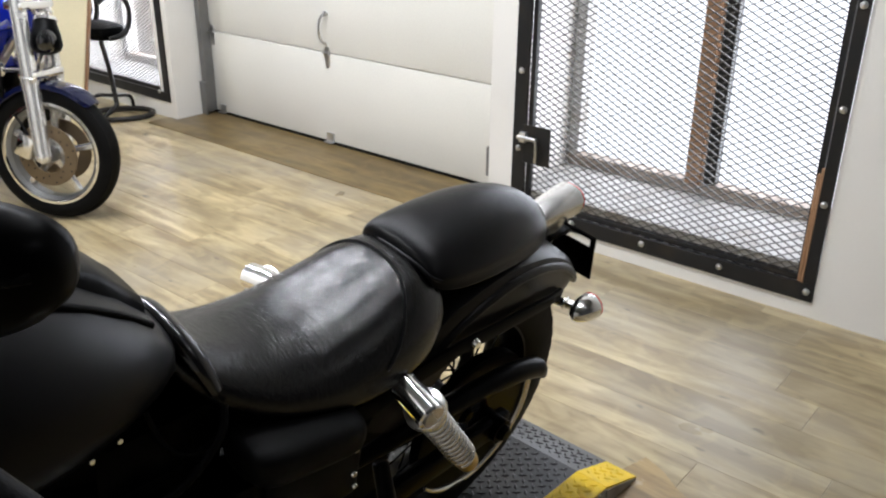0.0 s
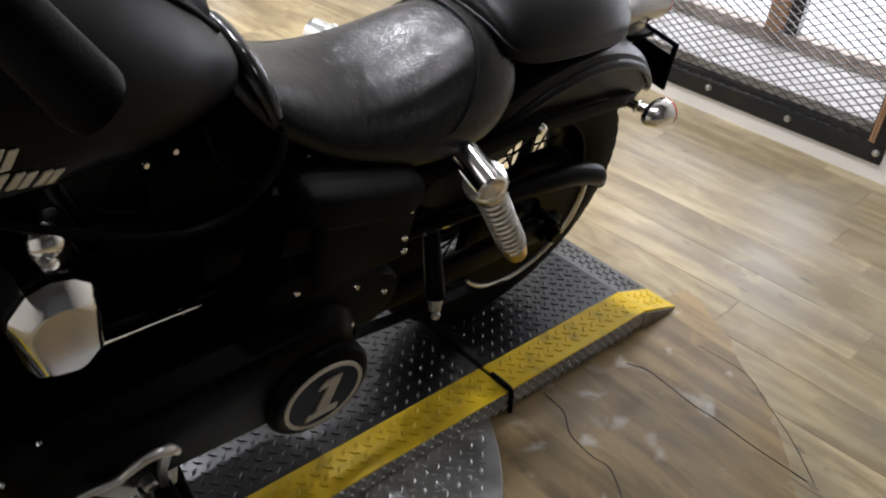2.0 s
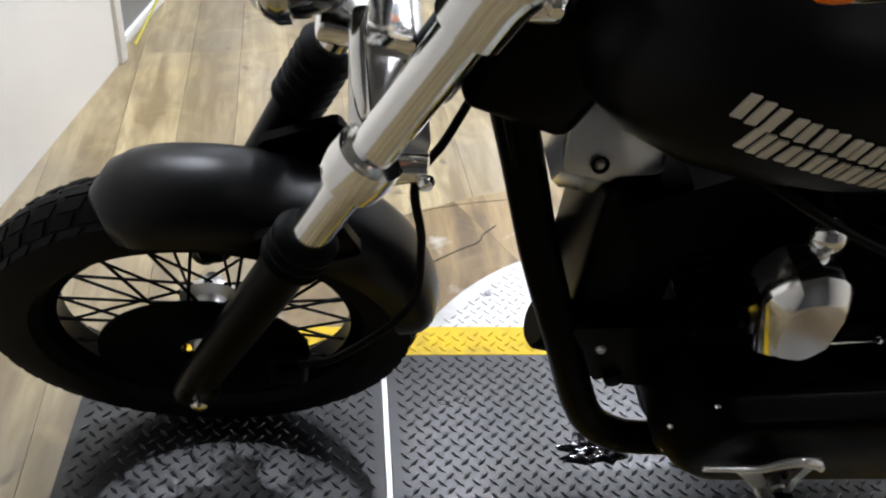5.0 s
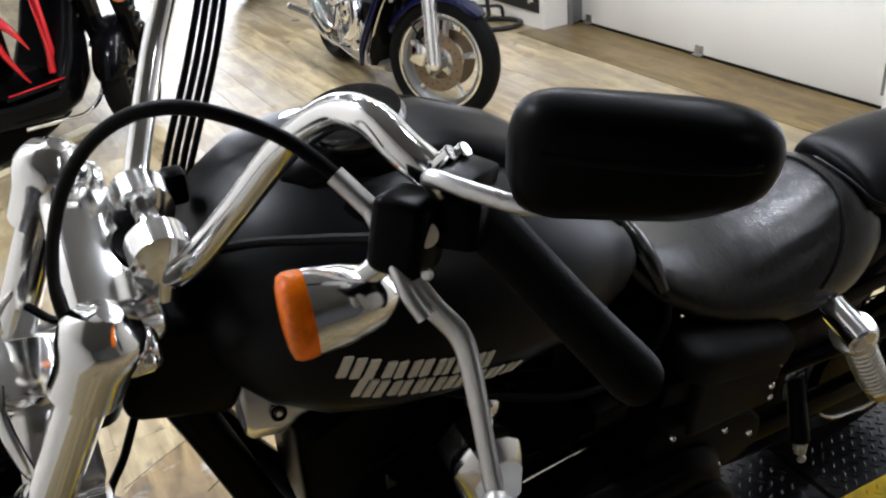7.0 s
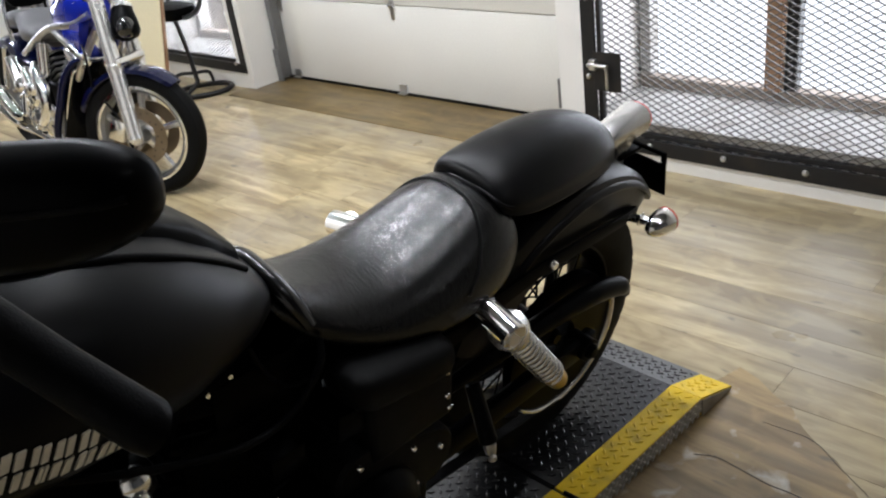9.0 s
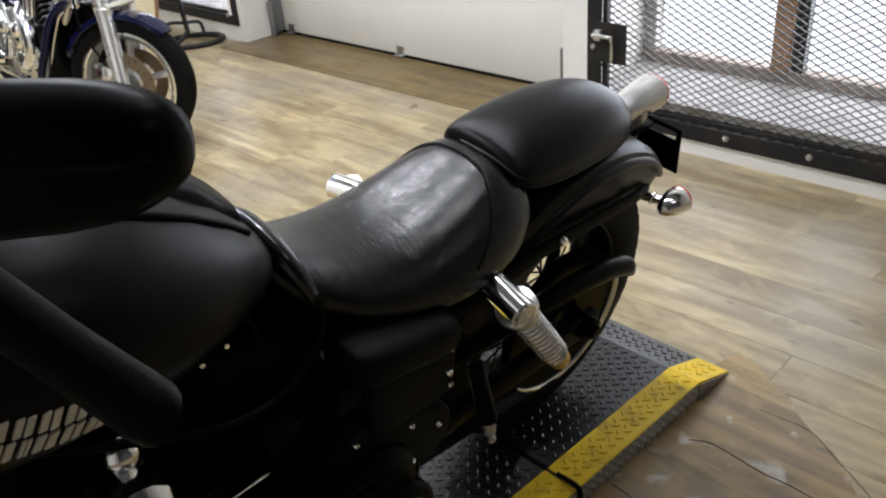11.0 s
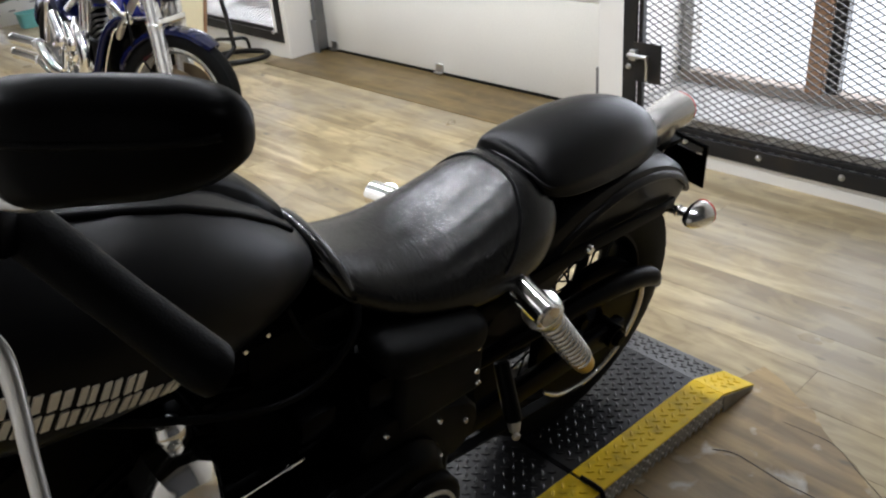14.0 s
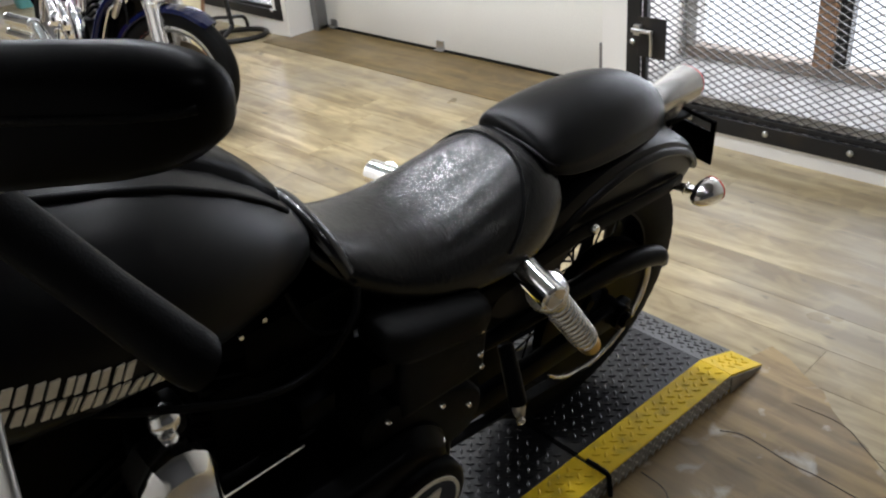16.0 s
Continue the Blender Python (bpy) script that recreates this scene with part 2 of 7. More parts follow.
MESH = material("mesh_iron", (0.11, 0.107, 0.103), 0.5, 0.35, var=0.35, dirt=(0.12, 0.09, 0.06), dscale=14, damount=0.4)
RAW = material("raw_timber", (0.34, 0.19, 0.10), 0.6, var=0.3, scale=12, grain=0.15, gscale=90)
FADED = material("faded_timber", (0.33, 0.27, 0.22), 0.7, var=0.3, scale=14, grain=0.15, gscale=90, dirt=(0.16, 0.12, 0.09), dscale=16, damount=0.6)
SILL = material("dusty_sill", (0.44, 0.43, 0.41), 0.7, var=0.2, scale=10, dirt=(0.2, 0.17, 0.13), dscale=8, damount=0.7)
DAY = glow("bright_daylight", (0.95, 0.97, 1.0), 1.7)
LAMP = glow("lamp_bulb", (1.0, 0.93, 0.82), 30.0)
NAVY = material("dark_navy_paint", (0.002, 0.004, 0.030), 0.16, 0.2, spec=0.4, var=0.1)
BLUE = material("metallic_blue_paint", (0.010, 0.030, 0.50), 0.14, 0.5, var=0.15, coat=0.8)
REDP = material("gloss_red_paint", (0.5, 0.012, 0.015), 0.12, var=0.1, coat=0.6)
GREYV = material("grey_seat_vinyl", (0.10, 0.10, 0.105), 0.4, bump=0.2, bscale=400)
BOARD = material("cream_board", (0.86, 0.76, 0.50), 0.55, var=0.08, scale=2.0)
TEAL = material("teal_plastic", (0.16, 0.45, 0.45), 0.4, var=0.1)
CORD = material("yellow_cord", (0.55, 0.50, 0.06), 0.45, var=0.1)
CEILM = material("ceiling_grey", (0.14, 0.14, 0.137), 0.8, var=0.15)
# tone of the unseen walls, chosen to hold reflections down
DARKW = material("dark_unseen_wall", (0.10, 0.10, 0.105), 0.6, var=0.08, scale=2.0, bump=0.1, bscale=160)
PLASTIC = material("grey_plastic", (0.25, 0.25, 0.26), 0.45, var=0.1)
IVORY = material("ivory_plate", (0.62, 0.57, 0.42), 0.4)

# ---------------------------------------------------------------- mesh helpers


def part(name, bm, mat, parent=None, label="", sharp=38):
    """Links a bmesh as one mesh object, under a thing or a part."""
    bmesh.ops.recalc_face_normals(bm, faces=bm.faces)
    me = bpy.data.meshes.new(name)
    bm.to_mesh(me)
    bm.free()
    me.materials.append(mat)
    if sharp:
        me.shade_smooth()
        me.set_sharp_from_angle(angle=radians(sharp))
    ob = new(name, me)
    if parent is not None:
        ob.parent = parent
    if label:
        tagged(ob, label)
    return ob


def empty(name, m, label, category, group="", kind=""):
    ob = new(name)
    ob.matrix_world = m
    return tagged(ob, label, category, group, kind)


def V(*a):
    return Vector(a)


def basis(axis):
    w = Vector(axis).normalized()
    u = w.orthogonal().normalized()
    return u, w.cross(u), w


def box(bm, lo, hi, m=None, bevel=0.0, seg=2):
    r = bmesh.ops.create_cube(bm, size=1)["verts"]
    lo, hi = Vector(lo), Vector(hi)
    for v in r:
        v.co = Vector([lo[i] + (v.co[i] + 0.5) * (hi[i] - lo[i]) for i in range(3)])
    if m is not None:
        for v in r:
            v.co = m @ v.co
    if bevel:
        es = list({e for v in r for e in v.link_edges})
        bmesh.ops.bevel(bm, geom=es, offset=bevel, segments=seg, affect="EDGES", profile=0.5)
    return bm


def loft(bm, rings, cap=True, loop=False):
    """Skins closed rings of equal length."""
    vs = [[bm.verts.new(p) for p in r] for r in rings]
    n = len(vs[0])
    pairs = list(zip(vs, vs[1:])) + ([(vs[-1], vs[0])] if loop else [])
    for a, b in pairs:
        for i in range(n):
            bm.faces.new((a[i], a[(i + 1) % n], b[(i + 1) % n], b[i]))
    if cap and not loop:
        bm.faces.new(vs[0][::-1])
        bm.faces.new(vs[-1])
    return bm


def cyl(bm, a, b, r, r2=None, seg=20, bevel=0.0):
    a, b = Vector(a), Vector(b)
    u, v, w = basis(b - a)
    r2 = r if r2 is None else r2
    prof = [(r, 0.0), (r2, (b - a).length)]
    if bevel:
        h = (b - a).length
        prof = [(r - bevel, 0), (r, bevel), (r2, h - bevel), (r2 - bevel, h)]
    return loft(bm, [[a + w * h + (u * math.cos(t) + v * math.sin(t)) * q for t in (2 * math.pi * i / seg for i in range(seg))] for q, h in prof])


def lathe(bm, prof, origin, axis, seg=48, closed=False):
    """prof: (radius, height along axis); closed: the profile is a loop (a ring)."""
    o = Vector(origin)
    u, v, w = basis(axis)
    rings = [[o + w * h + (u * math.cos(t) + v * math.sin(t)) * max(r, 1e-4) for r, h in prof] for t in (2 * math.pi * i / seg for i in range(seg))]
    if closed:
        return loft(bm, rings, cap=False, loop=True)
    rows = [[rings[j][i] for j in range(seg)] for i in range(len(prof))]
    return loft(bm, rows, cap=True)


def spline(pts, n=8):
    """Catmull-Rom through the points."""
    p = [Vector(q) for q in pts]
    p = [2 * p[0] - p[1]] + p + [2 * p[-1] - p[-2]]
    out = []
    for i in range(1, len(p) - 2):
        for k in range(n):
            t = k / n
            out.append(0.5 * (2 * p[i] + (p[i + 1] - p[i - 1]) * t + (2 * p[i - 1] - 5 * p[i] + 4 * p[i + 1] - p[i + 2]) * t * t
                              + (3 * p[i] - p[i - 1] - 3 * p[i + 1] + p[i + 2]) * t ** 3))
    return out + [p[-2]]


def sweep(bm, pts, r, seg=12, n=8, smooth=True, flat=1.0):
    """A tube along the points; r: one radius or one at each point; flat: squash across."""
    path = spline(pts, n) if smooth else [Vector(q) for q in pts]
    if isinstance(r, (int, float)):
        rad = [r] * len(path)
    else:
        rad = list(np.interp(np.linspace(0, len(r) - 1, len(path)), range(len(r)), r))
    rings, u = [], None
    for i, p in enumerate(path):
        t = (path[min(i + 1, len(path) - 1)] - path[max(i - 1, 0)]).normalized()
        u = t.orthogonal().normalized() if u is None else (u - t * u.dot(t)).normalized()
        w = t.cross(u)
        rings.append([p + (u * math.cos(a) + w * math.sin(a) * flat) * rad[i] for a in (2 * math.pi * k / seg for k in range(seg))])
    return loft(bm, rings)


def ball(bm, c, r, m=None, seg=24):
    r = (r, r, r) if isinstance(r, (int, float)) else r
    vs = bmesh.ops.create_uvsphere(bm, u_segments=seg, v_segments=max(8, seg // 2), radius=1)["verts"]
    for v in vs:
        p = Vector((v.co.x * r[0], v.co.y * r[1], v.co.z * r[2]))
        v.co = (m @ p if m is not None else p) + Vector(c)
    return bm


def ring_sup(cx, cz, hw, hz_up, hz_dn, x, p=2.6, n=28, flat_dn=False):
    """A rounded cross-section in the plane x = const."""
    out = []
    for i in range(n):
        a = 2 * math.pi * i / n
        c, s = math.cos(a), math.sin(a)
        y = math.copysign(abs(c) ** (2 / p), c) * hw
        z = math.copysign(abs(s) ** (2 / p), s) * (hz_up if s > 0 else hz_dn)
        out.append(V(x, cx + y, cz + z))
    return out


def bolt(bm, c, axis, r=0.006, h=0.006):
    u, v, w = basis(axis)
    return lathe(bm, [(r, 0), (r, h * 0.5), (r * 0.7, h), (0, h * 1.05)], c, axis, 10)
# ---------------------------------------------------------------- the room


def slab(name, lo, hi, mat, label="", bevel=0.0, kind="structure"):
    """A piece of the setting, given in the room's (n, s, z)."""
    bm = bmesh.new()
    box(bm, lo, hi, None, bevel)
    ob = part(name, bm, mat)
    ob.matrix_world = ROOM
    return tagged(ob, label, kind=kind)


WN, GN = 2.405, 2.72          # faces of the window wall and of the garage door
WT = 0.50                     # thickness of the back wall
slab("wall_window_below", (WN, -0.29, -0.05), (WN + WT, 0.95, 0.055), WALL, "white painted wall below the barred window")
slab("wall_window_side", (WN, -4.5, -0.05), (WN + WT, -0.29, CEIL), WALL, "white painted wall beside the barred window")
slab("wall_window_above", (WN, -0.29, 2.12), (WN + WT, 0.95, CEIL), WALL, "white painted wall above the barred window")
slab("wall_pier", (WN, 0.95, -0.05), (WN + WT, 1.065, CEIL), WALL, "white painted pier between window and garage door")
slab("wall_garage_above", (WN, 1.065, 2.25), (WN + WT, 3.36, CEIL), WALL, "white painted wall above the garage door")
slab("wall_pier_far", (2.46, 3.36, -0.05), (WN + WT, 3.50, CEIL), WALL, "white painted pier beside the garage door")
slab("wall_far_below", (2.46, 3.50, -0.05), (WN + WT, 4.46, 0.11), WALL, "white painted wall below the far window")
slab("wall_far_above", (2.46, 3.50, 2.1), (WN + WT, 4.46, CEIL), WALL, "white painted wall above the far window")
slab("wall_far_jamb", (2.46, 4.46, -0.05), (3.05, 4.56, CEIL), WALL, "white painted jamb beside the far window")
slab("wall_far", (2.95, 4.56, -0.05), (3.15, 9.0, CEIL), WALL, "white painted back wall")
slab("wall_end", (-4.2, 9.0, -0.05), (0.5, 9.2, CEIL), WALL, "white painted end wall")
slab("wall_end_corner", (2.5, 9.0, -0.05), (3.15, 9.2, CEIL), WALL, "white painted end wall beside the shopfront")
slab("wall_end_above", (0.5, 9.0, 2.7), (2.5, 9.2, CEIL), WALL, "white painted wall above the shopfront")
# Unseen walls and ceiling, added dark to keep reflections in the black paint low.
slab("wall_near_end", (-4.2, -4.7, -0.05), (WN + WT, -4.5, CEIL), DARKW, "unseen end wall, kept dark")
slab("wall_front", (-4.4, -4.7, -0.05), (-4.2, 9.2, CEIL), DARKW, "unseen long wall, kept dark")
slab("ceiling", (-4.4, -4.7, CEIL), (3.2, 9.2, CEIL + 0.1), CEILM, "unseen ceiling, kept dark")
slab("subfloor", (-4.4, -4.7, -0.12), (3.6, 9.2, -0.012), PATCH, "timber base below the floor planks")

# partition of the left side: a white panel, then a grey recess with its baseboard
bm = bmesh.new()
pm = pose(-1.304, 1.657, 0, 0, 0, -8.4)
box(bm, (-0.12, -6.0, 0), (0.0, 0.0, CEIL), pm)
tagged(part("wall_partition", bm, WALL), "white painted partition wall", kind="structure")
bm = bmesh.new()
box(bm, (-0.13, 0.0, 0), (0.014, 0.045, CEIL - 0.002), pm, 0.004)
tagged(part("trim_partition", bm, TRIM), "white corner trim of the partition", kind="structure")
bm = bmesh.new()
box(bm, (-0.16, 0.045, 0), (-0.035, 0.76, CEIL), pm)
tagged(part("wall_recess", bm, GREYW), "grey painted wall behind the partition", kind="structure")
bm = bmesh.new()
box(bm, (-0.035, 0.045, 0), (-0.020, 0.745, 0.035), pm, 0.004)
tagged(part("baseboard", bm, TRIM), "white painted baseboard", kind="structure")
bm = bmesh.new()
box(bm, (-0.035, 0.76, 0), (0.10, 0.84, CEIL), pm)
tagged(part("wall_return", bm, WALL), "white painted return wall", kind="structure")
bm = bmesh.new()
box(bm, (0.10, 0.75, 0), (0.125, 0.85, CEIL - 0.002), pm, 0.004)
tagged(part("trim_return", bm, TRIM), "white end trim of the return wall", kind="structure")


def wall_box(name, m, mat, w, h, d, label, cat):
    bm = bmesh.new()
    box(bm, (0, -w / 2, -h / 2), (d, w / 2, h / 2), None, 0.004)
    ob = part(name, bm, mat)
    ob.matrix_world = m
    return tagged(ob, label, cat)


out_m = pm @ pose(-0.035, 0.52, 0.40)
ob = wall_box("wall_outlet", out_m, IVORY, 0.075, 0.118, 0.008, "ivory wall outlet plate on the grey wall", "outlet")
adapter = wall_box("plug_adapter", pm @ pose(-0.035, 0.36, 0.44), IRON, 0.06, 0.10, 0.055, "black plug-in adapter on the grey wall", "adapter")
bm = bmesh.new()
pts = [(-0.02, 0.52, 0.42), (0.03, 0.50, 0.34), (0.05, 0.44, 0.36), (0.05, 0.45, 0.55), (0.04, 0.44, 1.0), (0.03, 0.43, 1.7)]
sweep(bm, [pm @ Vector(p) for p in pts], 0.004, 10)
sweep(bm, [pm @ Vector(p) for p in [(0.05, 0.45, 0.55), (0.05, 0.42, 0.3), (0.03, 0.36, 0.12), (0.0, 0.25, 0.025), (0.01, 0.12, 0.012)]], 0.004, 10)
tagged(part("extension_cord", bm, CORD), "yellow extension cord hanging along the grey wall", "cord")

# ------------------------------------------------ barred window


def mesh_panel(w, h, cw, ch, t=0.0034, d=0.006):
    """Expanded-metal mesh in the plane n = 0, over s 0..w and z 0..h, clipped at its edges."""
    bm = bmesh.new()
    slope = ch / cw
    for sgn in (1, -1):
        k0 = -int(w * slope / ch) - 1 if sgn > 0 else 0
        k1 = int(h / ch) + 1 if sgn > 0 else int((h + w * slope) / ch) + 1
        for k in range(k0, k1 + 1):
            c = k * ch
            z = lambda s: c + sgn * slope * s
            lo = (0 - c) / (sgn * slope)
            hi = (h - c) / (sgn * slope)
            a, b = max(0, min(lo, hi)), min(w, max(lo, hi))
            if b - a < 0.004:
                continue
            p, q = V(0, a, z(a)), V(0, b, z(b))
            nrm = (q - p).normalized().cross(V(1, 0, 0)) * t / 2
            o = V(d * 0.5 * sgn, 0, 0)
            vs = [bm.verts.new(x) for x in (p - nrm - V(d / 2, 0, 0) + o, q - nrm - V(d / 2, 0, 0) + o, q + nrm - V(d / 2, 0, 0) + o, p + nrm - V(d / 2, 0, 0) + o,
                                            p - nrm + V(d / 2, 0, 0) + o, q - nrm + V(d / 2, 0, 0) + o, q + nrm + V(d / 2, 0, 0) + o, p + nrm + V(d / 2, 0, 0) + o)]
            for f in ((0, 1, 2, 3), (7, 6, 5, 4), (0, 4, 5, 1), (2, 6, 7, 3), (1, 5, 6, 2), (0, 3, 7, 4)):
                bm.faces.new([vs[i] for i in f])
    return bm


def window_gate(s0, s1, z0, z1, n0, label, bolts, cell=(0.049, 0.0255), strand=0.0034, b=0.062, edge=0.0):
    """A black angle-iron gate with expanded mesh; bolts along its rim."""
    g = empty("window_gate", ROOM @ pose(n0, s0, z0), label, "window gate")
    w, h = s1 - s0, z1 - z0
    for nm, lo, hi in (("frame_rail", (-0.008, edge, 0), (0.004, w, b)), ("frame_rail", (-0.008, edge, h - b), (0.004, w, h)),
                       ("frame_stile", (-0.0075, edge, b), (0.004, b - edge * 0.4, h - b)), ("frame_stile", (-0.0075, w - b, b), (0.004, w, h - b))):
        bm = bmesh.new()
        box(bm, lo, hi, None, 0.0015, 1)
        part(nm, bm, IRON, g)
    for nm, lo, hi in (("inner_rail", (0.006, b, b), (0.03, w - b, b + 0.02)), ("inner_stile", (0.006, b, b + 0.021), (0.03, b + 0.02, h - b)), ("inner_stile", (0.006, w - b - 0.02, b + 0.021), (0.03, w - b, h - b))):
        bm = bmesh.new()
        box(bm, lo, hi, None, 0.001, 1)
        part(nm, bm, IRON, g)
    bm = mesh_panel(w - 2 * b + 0.02, h - 2 * b + 0.02, cell[0], cell[1], strand)
    ob = part("mesh_panel", bm, MESH, g, "dark expanded metal mesh", 0)
    ob.matrix_local = pose(0.018, b - 0.01, b - 0.01)
    src = None
    for s, z in bolts:
        if src is None:
            bm = bmesh.new()
            lathe(bm, [(0.012, 0), (0.012, 0.003), (0.009, 0.007), (0.003, 0.009), (0, 0.009)], (0, 0, 0), (-1, 0, 0), 12)
            src = part("carriage_bolt", bm, STEEL, g)
            o = src
        else:
            o = new("carriage_bolt", src.data)
            o.parent = g
        o.matrix_local = pose(-0.008, s - s0, z - z0)
    return g


GS0, GS1 = -0.305, 0.945
rim = [(-0.266, 0.093), (0.038, 0.093), (0.342, 0.094), (0.647, 0.095)] + [(-0.268, 0.093 + 0.31 * k) for k in range(1, 7)] + [(0.915, 0.35 + 0.31 * k) for k in range(6)]
gate = window_gate(GS0, GS1, 0.058, 2.10, WN, "black iron window gate with expanded mesh and bolts", rim, edge=0.017)
bm = bmesh.new()
box(bm, (-0.004, 0.056, 0.055), (0.012, 0.066, 0.46), None, 0.002, 1)
box(bm, (-0.002, 0.067, 0.055), (0.010, 0.077, 0.44), None, 0.002, 1)
part("timber_strip", bm, RAW, gate, "worn brown timber strip beside the stile")

# latch of the gate
bm = bmesh.new()
box(bm, (-0.012, 0, -0.07), (-0.008, 0.125, 0.085), None, 0.001, 1)
ob = part("latch_plate", bm, IRON, gate)
ob.matrix_local = pose(-0.002, 0.955 - 0.13 - GS0 - 0.06, 0.368 - 0.058)
bm = bmesh.new()
cyl(bm, (-0.03, 0.12, 0.035), (-0.03, 0.03, 0.035), 0.008)
sweep(bm, [(-0.03, 0.045, 0.035), (-0.032, 0.035, 0.03), (-0.033, 0.03, 0.0), (-0.034, 0.03, -0.055)], 0.006, 10)
box(bm, (-0.03, 0.085, 0.015), (-0.01, 0.115, 0.055), None, 0.002, 1)
ob = part("latch_bolt", bm, STEEL, gate, "steel slide bolt of the latch")
ob.matrix_local = pose(-0.002, 0.955 - 0.13 - GS0 - 0.04, 0.368 - 0.058)


def window_recess(s0, s1, z0, z1, n1, tag, n0=0.0):
    """The window behind the gate: reveal, sill, timber frame with panes of bright sky."""
    slab("window_sill_" + tag, (WN + 0.02 + n0, s0, z0 - 0.03), (n1 + 0.02, s1, z0), SILL, "dusty pale window sill behind the gate")
    win = empty("window_" + tag, ROOM @ pose(n1, s0, z0), "old timber window with bright panes", "window", kind="structure")
    w, h = s1 - s0, z1 - z0
    for nm, lo, hi, mt in (("frame_bottom", (0, 0, 0), (0.07, w, 0.05), FADED), ("frame_top", (0, 0, h - 0.05), (0.07, w, h), RAW),
                           ("frame_side", (0, 0, 0.05), (0.07, 0.045, h - 0.05), RAW), ("frame_side", (0, w - 0.05, 0.05), (0.07, w, h - 0.05), SILL),
                           ("mullion", (-0.03, w * 0.5 - 0.02, 0.05), (0.07, w * 0.5 + 0.045, h - 0.05), RAW), ("sash_stile", (0.0, w * 0.5 - 0.07, 0.05), (0.05, w * 0.5 - 0.021, h - 0.05), IRON)):
        bm = bmesh.new()
        box(bm, lo, hi, None, 0.004, 1)
        part(nm, bm, mt, win)
    bm = bmesh.new()
    box(bm, (0.6, -0.7, -0.9), (0.62, w + 0.7, h + 0.6))
    b = part("backdrop", bm, DAY)
    b.matrix_world = ROOM @ pose(n1, s0, z0)
    tagged(b, "overexposed daylight outside the window", kind="structure")
    return win


window_recess(-0.28, 0.94, 0.175, 2.1, 2.82, "1")
window_recess(3.50, 4.46, 0.15, 2.1, 2.82, "2", 0.10)
window_gate(3.405, 4.49, 0.095, 2.12, 2.46, "black iron gate with mesh over the far window", [(3.50, 0.15 + 0.3 * k) for k in range(6)], (0.034, 0.018), 0.0034, 0.055)

# ------------------------------------------------ garage door
door = empty("door_garage", ROOM @ pose(GN, 1.065, 0), "white sectional garage door with grey hardware", "garage door", kind="structure")
DW = 3.36 - 1.065
for k in range(5):
    bm = bmesh.new()
    z0 = 0.014 + 0.474 * k
    box(bm, (0, 0.0, z0 + 0.0025), (0.045, DW, z0 + 0.4715), None, 0.004, 2)
    part("door_section", bm, DOORP, door)
bm = bmesh.new()
box(bm, (-0.004, 0, 0.0), (0.04, DW, 0.013), None, 0.003, 1)
part("bottom_seal", bm, GRIP, door, "black rubber bottom seal")


def hinge(s, z):
    bm = bmesh.new()
    pts = [(0, 0.022, 0.0), (0, 0.010, -0.075), (0, -0.010, -0.075), (0, -0.022, 0), (0, -0.012, 0.03), (0, 0.012, 0.03)]
    a = [bm.verts.new(Vector(p)) for p in pts]
    b = [bm.verts.new(Vector(p) + V(-0.006, 0, 0)) for p in pts]
    bm.faces.new(a), bm.faces.new(b[::-1])
    for i in range(6):
        bm.faces.new((a[i], a[(i + 1) % 6], b[(i + 1) % 6], b[i]))
    cyl(bm, (-0.012, -0.022, 0.0), (-0.012, 0.022, 0.0), 0.008, seg=10)
    ob = part("hinge", bm, STEEL, door)
    ob.matrix_local = pose(0, s - 1.065, z)


for k in range(1, 4):
    hinge(2.345, 0.014 + 0.474 * k)
    hinge(1.10, 0.014 + 0.474 * k)
    hinge(3.30, 0.014 + 0.474 * k)
bm = bmesh.new()
sweep(bm, [(-0.01, 0, 0.05), (-0.035, 0.008, 0.07), (-0.045, 0.012, 0.12), (-0.035, 0.008, 0.18), (-0.01, 0, 0.2)], 0.007, 10)
ball(bm, (-0.008, 0, 0.2), 0.014)
ob = part("door_handle", bm, STEEL, door)
ob.matrix_local = pose(0, 2.345 - 1.065, 0.485)
for s in (2.345, 3.26):
    bm = bmesh.new()
    box(bm, (-0.03, -0.028, 0.0), (0.0, 0.028, 0.006), None, 0.001, 1)
    box(bm, (-0.006, -0.028, 0.006), (0.0, 0.028, 0.05), None, 0.001, 1)
    ob = part("bottom_bracket", bm, STEEL, door)
    ob.matrix_local = pose(0, s - 1.065, 0.012)
for s in (1.09, 3.33):
    bm = bmesh.new()
    box(bm, (-0.07, -0.008, 0.0), (-0.004, 0.008, 2.2), None, 0.001, 1)
    box(bm, (-0.075, -0.02, 0.0), (-0.068, 0.02, 2.2), None, 0.001, 1)
    ob = part("door_track", bm, GALV_RIMSHADE, door, "grey steel door track")
    ob.matrix_local = pose(0, s - 1.065, 0.02)
    bm = bmesh.new()
    box(bm, (-0.09, -0.025, 0), (-0.078, 0.025, 0.2), None, 0.001, 1)
    ob = part("track_bracket", bm, GALV_RIMSHADE, door)
    ob.matrix_local = pose(0, s - 1.065, 0.0)
bm = bmesh.new()
box(bm, (0.0, 0.0, 0.0), (0.03, 0.018, 0.125), None, 0.001, 1)
ob = part("jamb_bracket", bm, GALV_RIMSHADE, door, "grey steel bracket at the jamb")
ob.matrix_local = pose(2.412 - GN, 0.0015, 0.19)
bm = bmesh.new()
box(bm, (-0.025, -0.03, -0.03), (0.0, 0.035, 0.03), None, 0.004, 1)
cyl(bm, (-0.03, -0.045, 0.0), (-0.03, 0.06, 0.006), 0.007, seg=10)
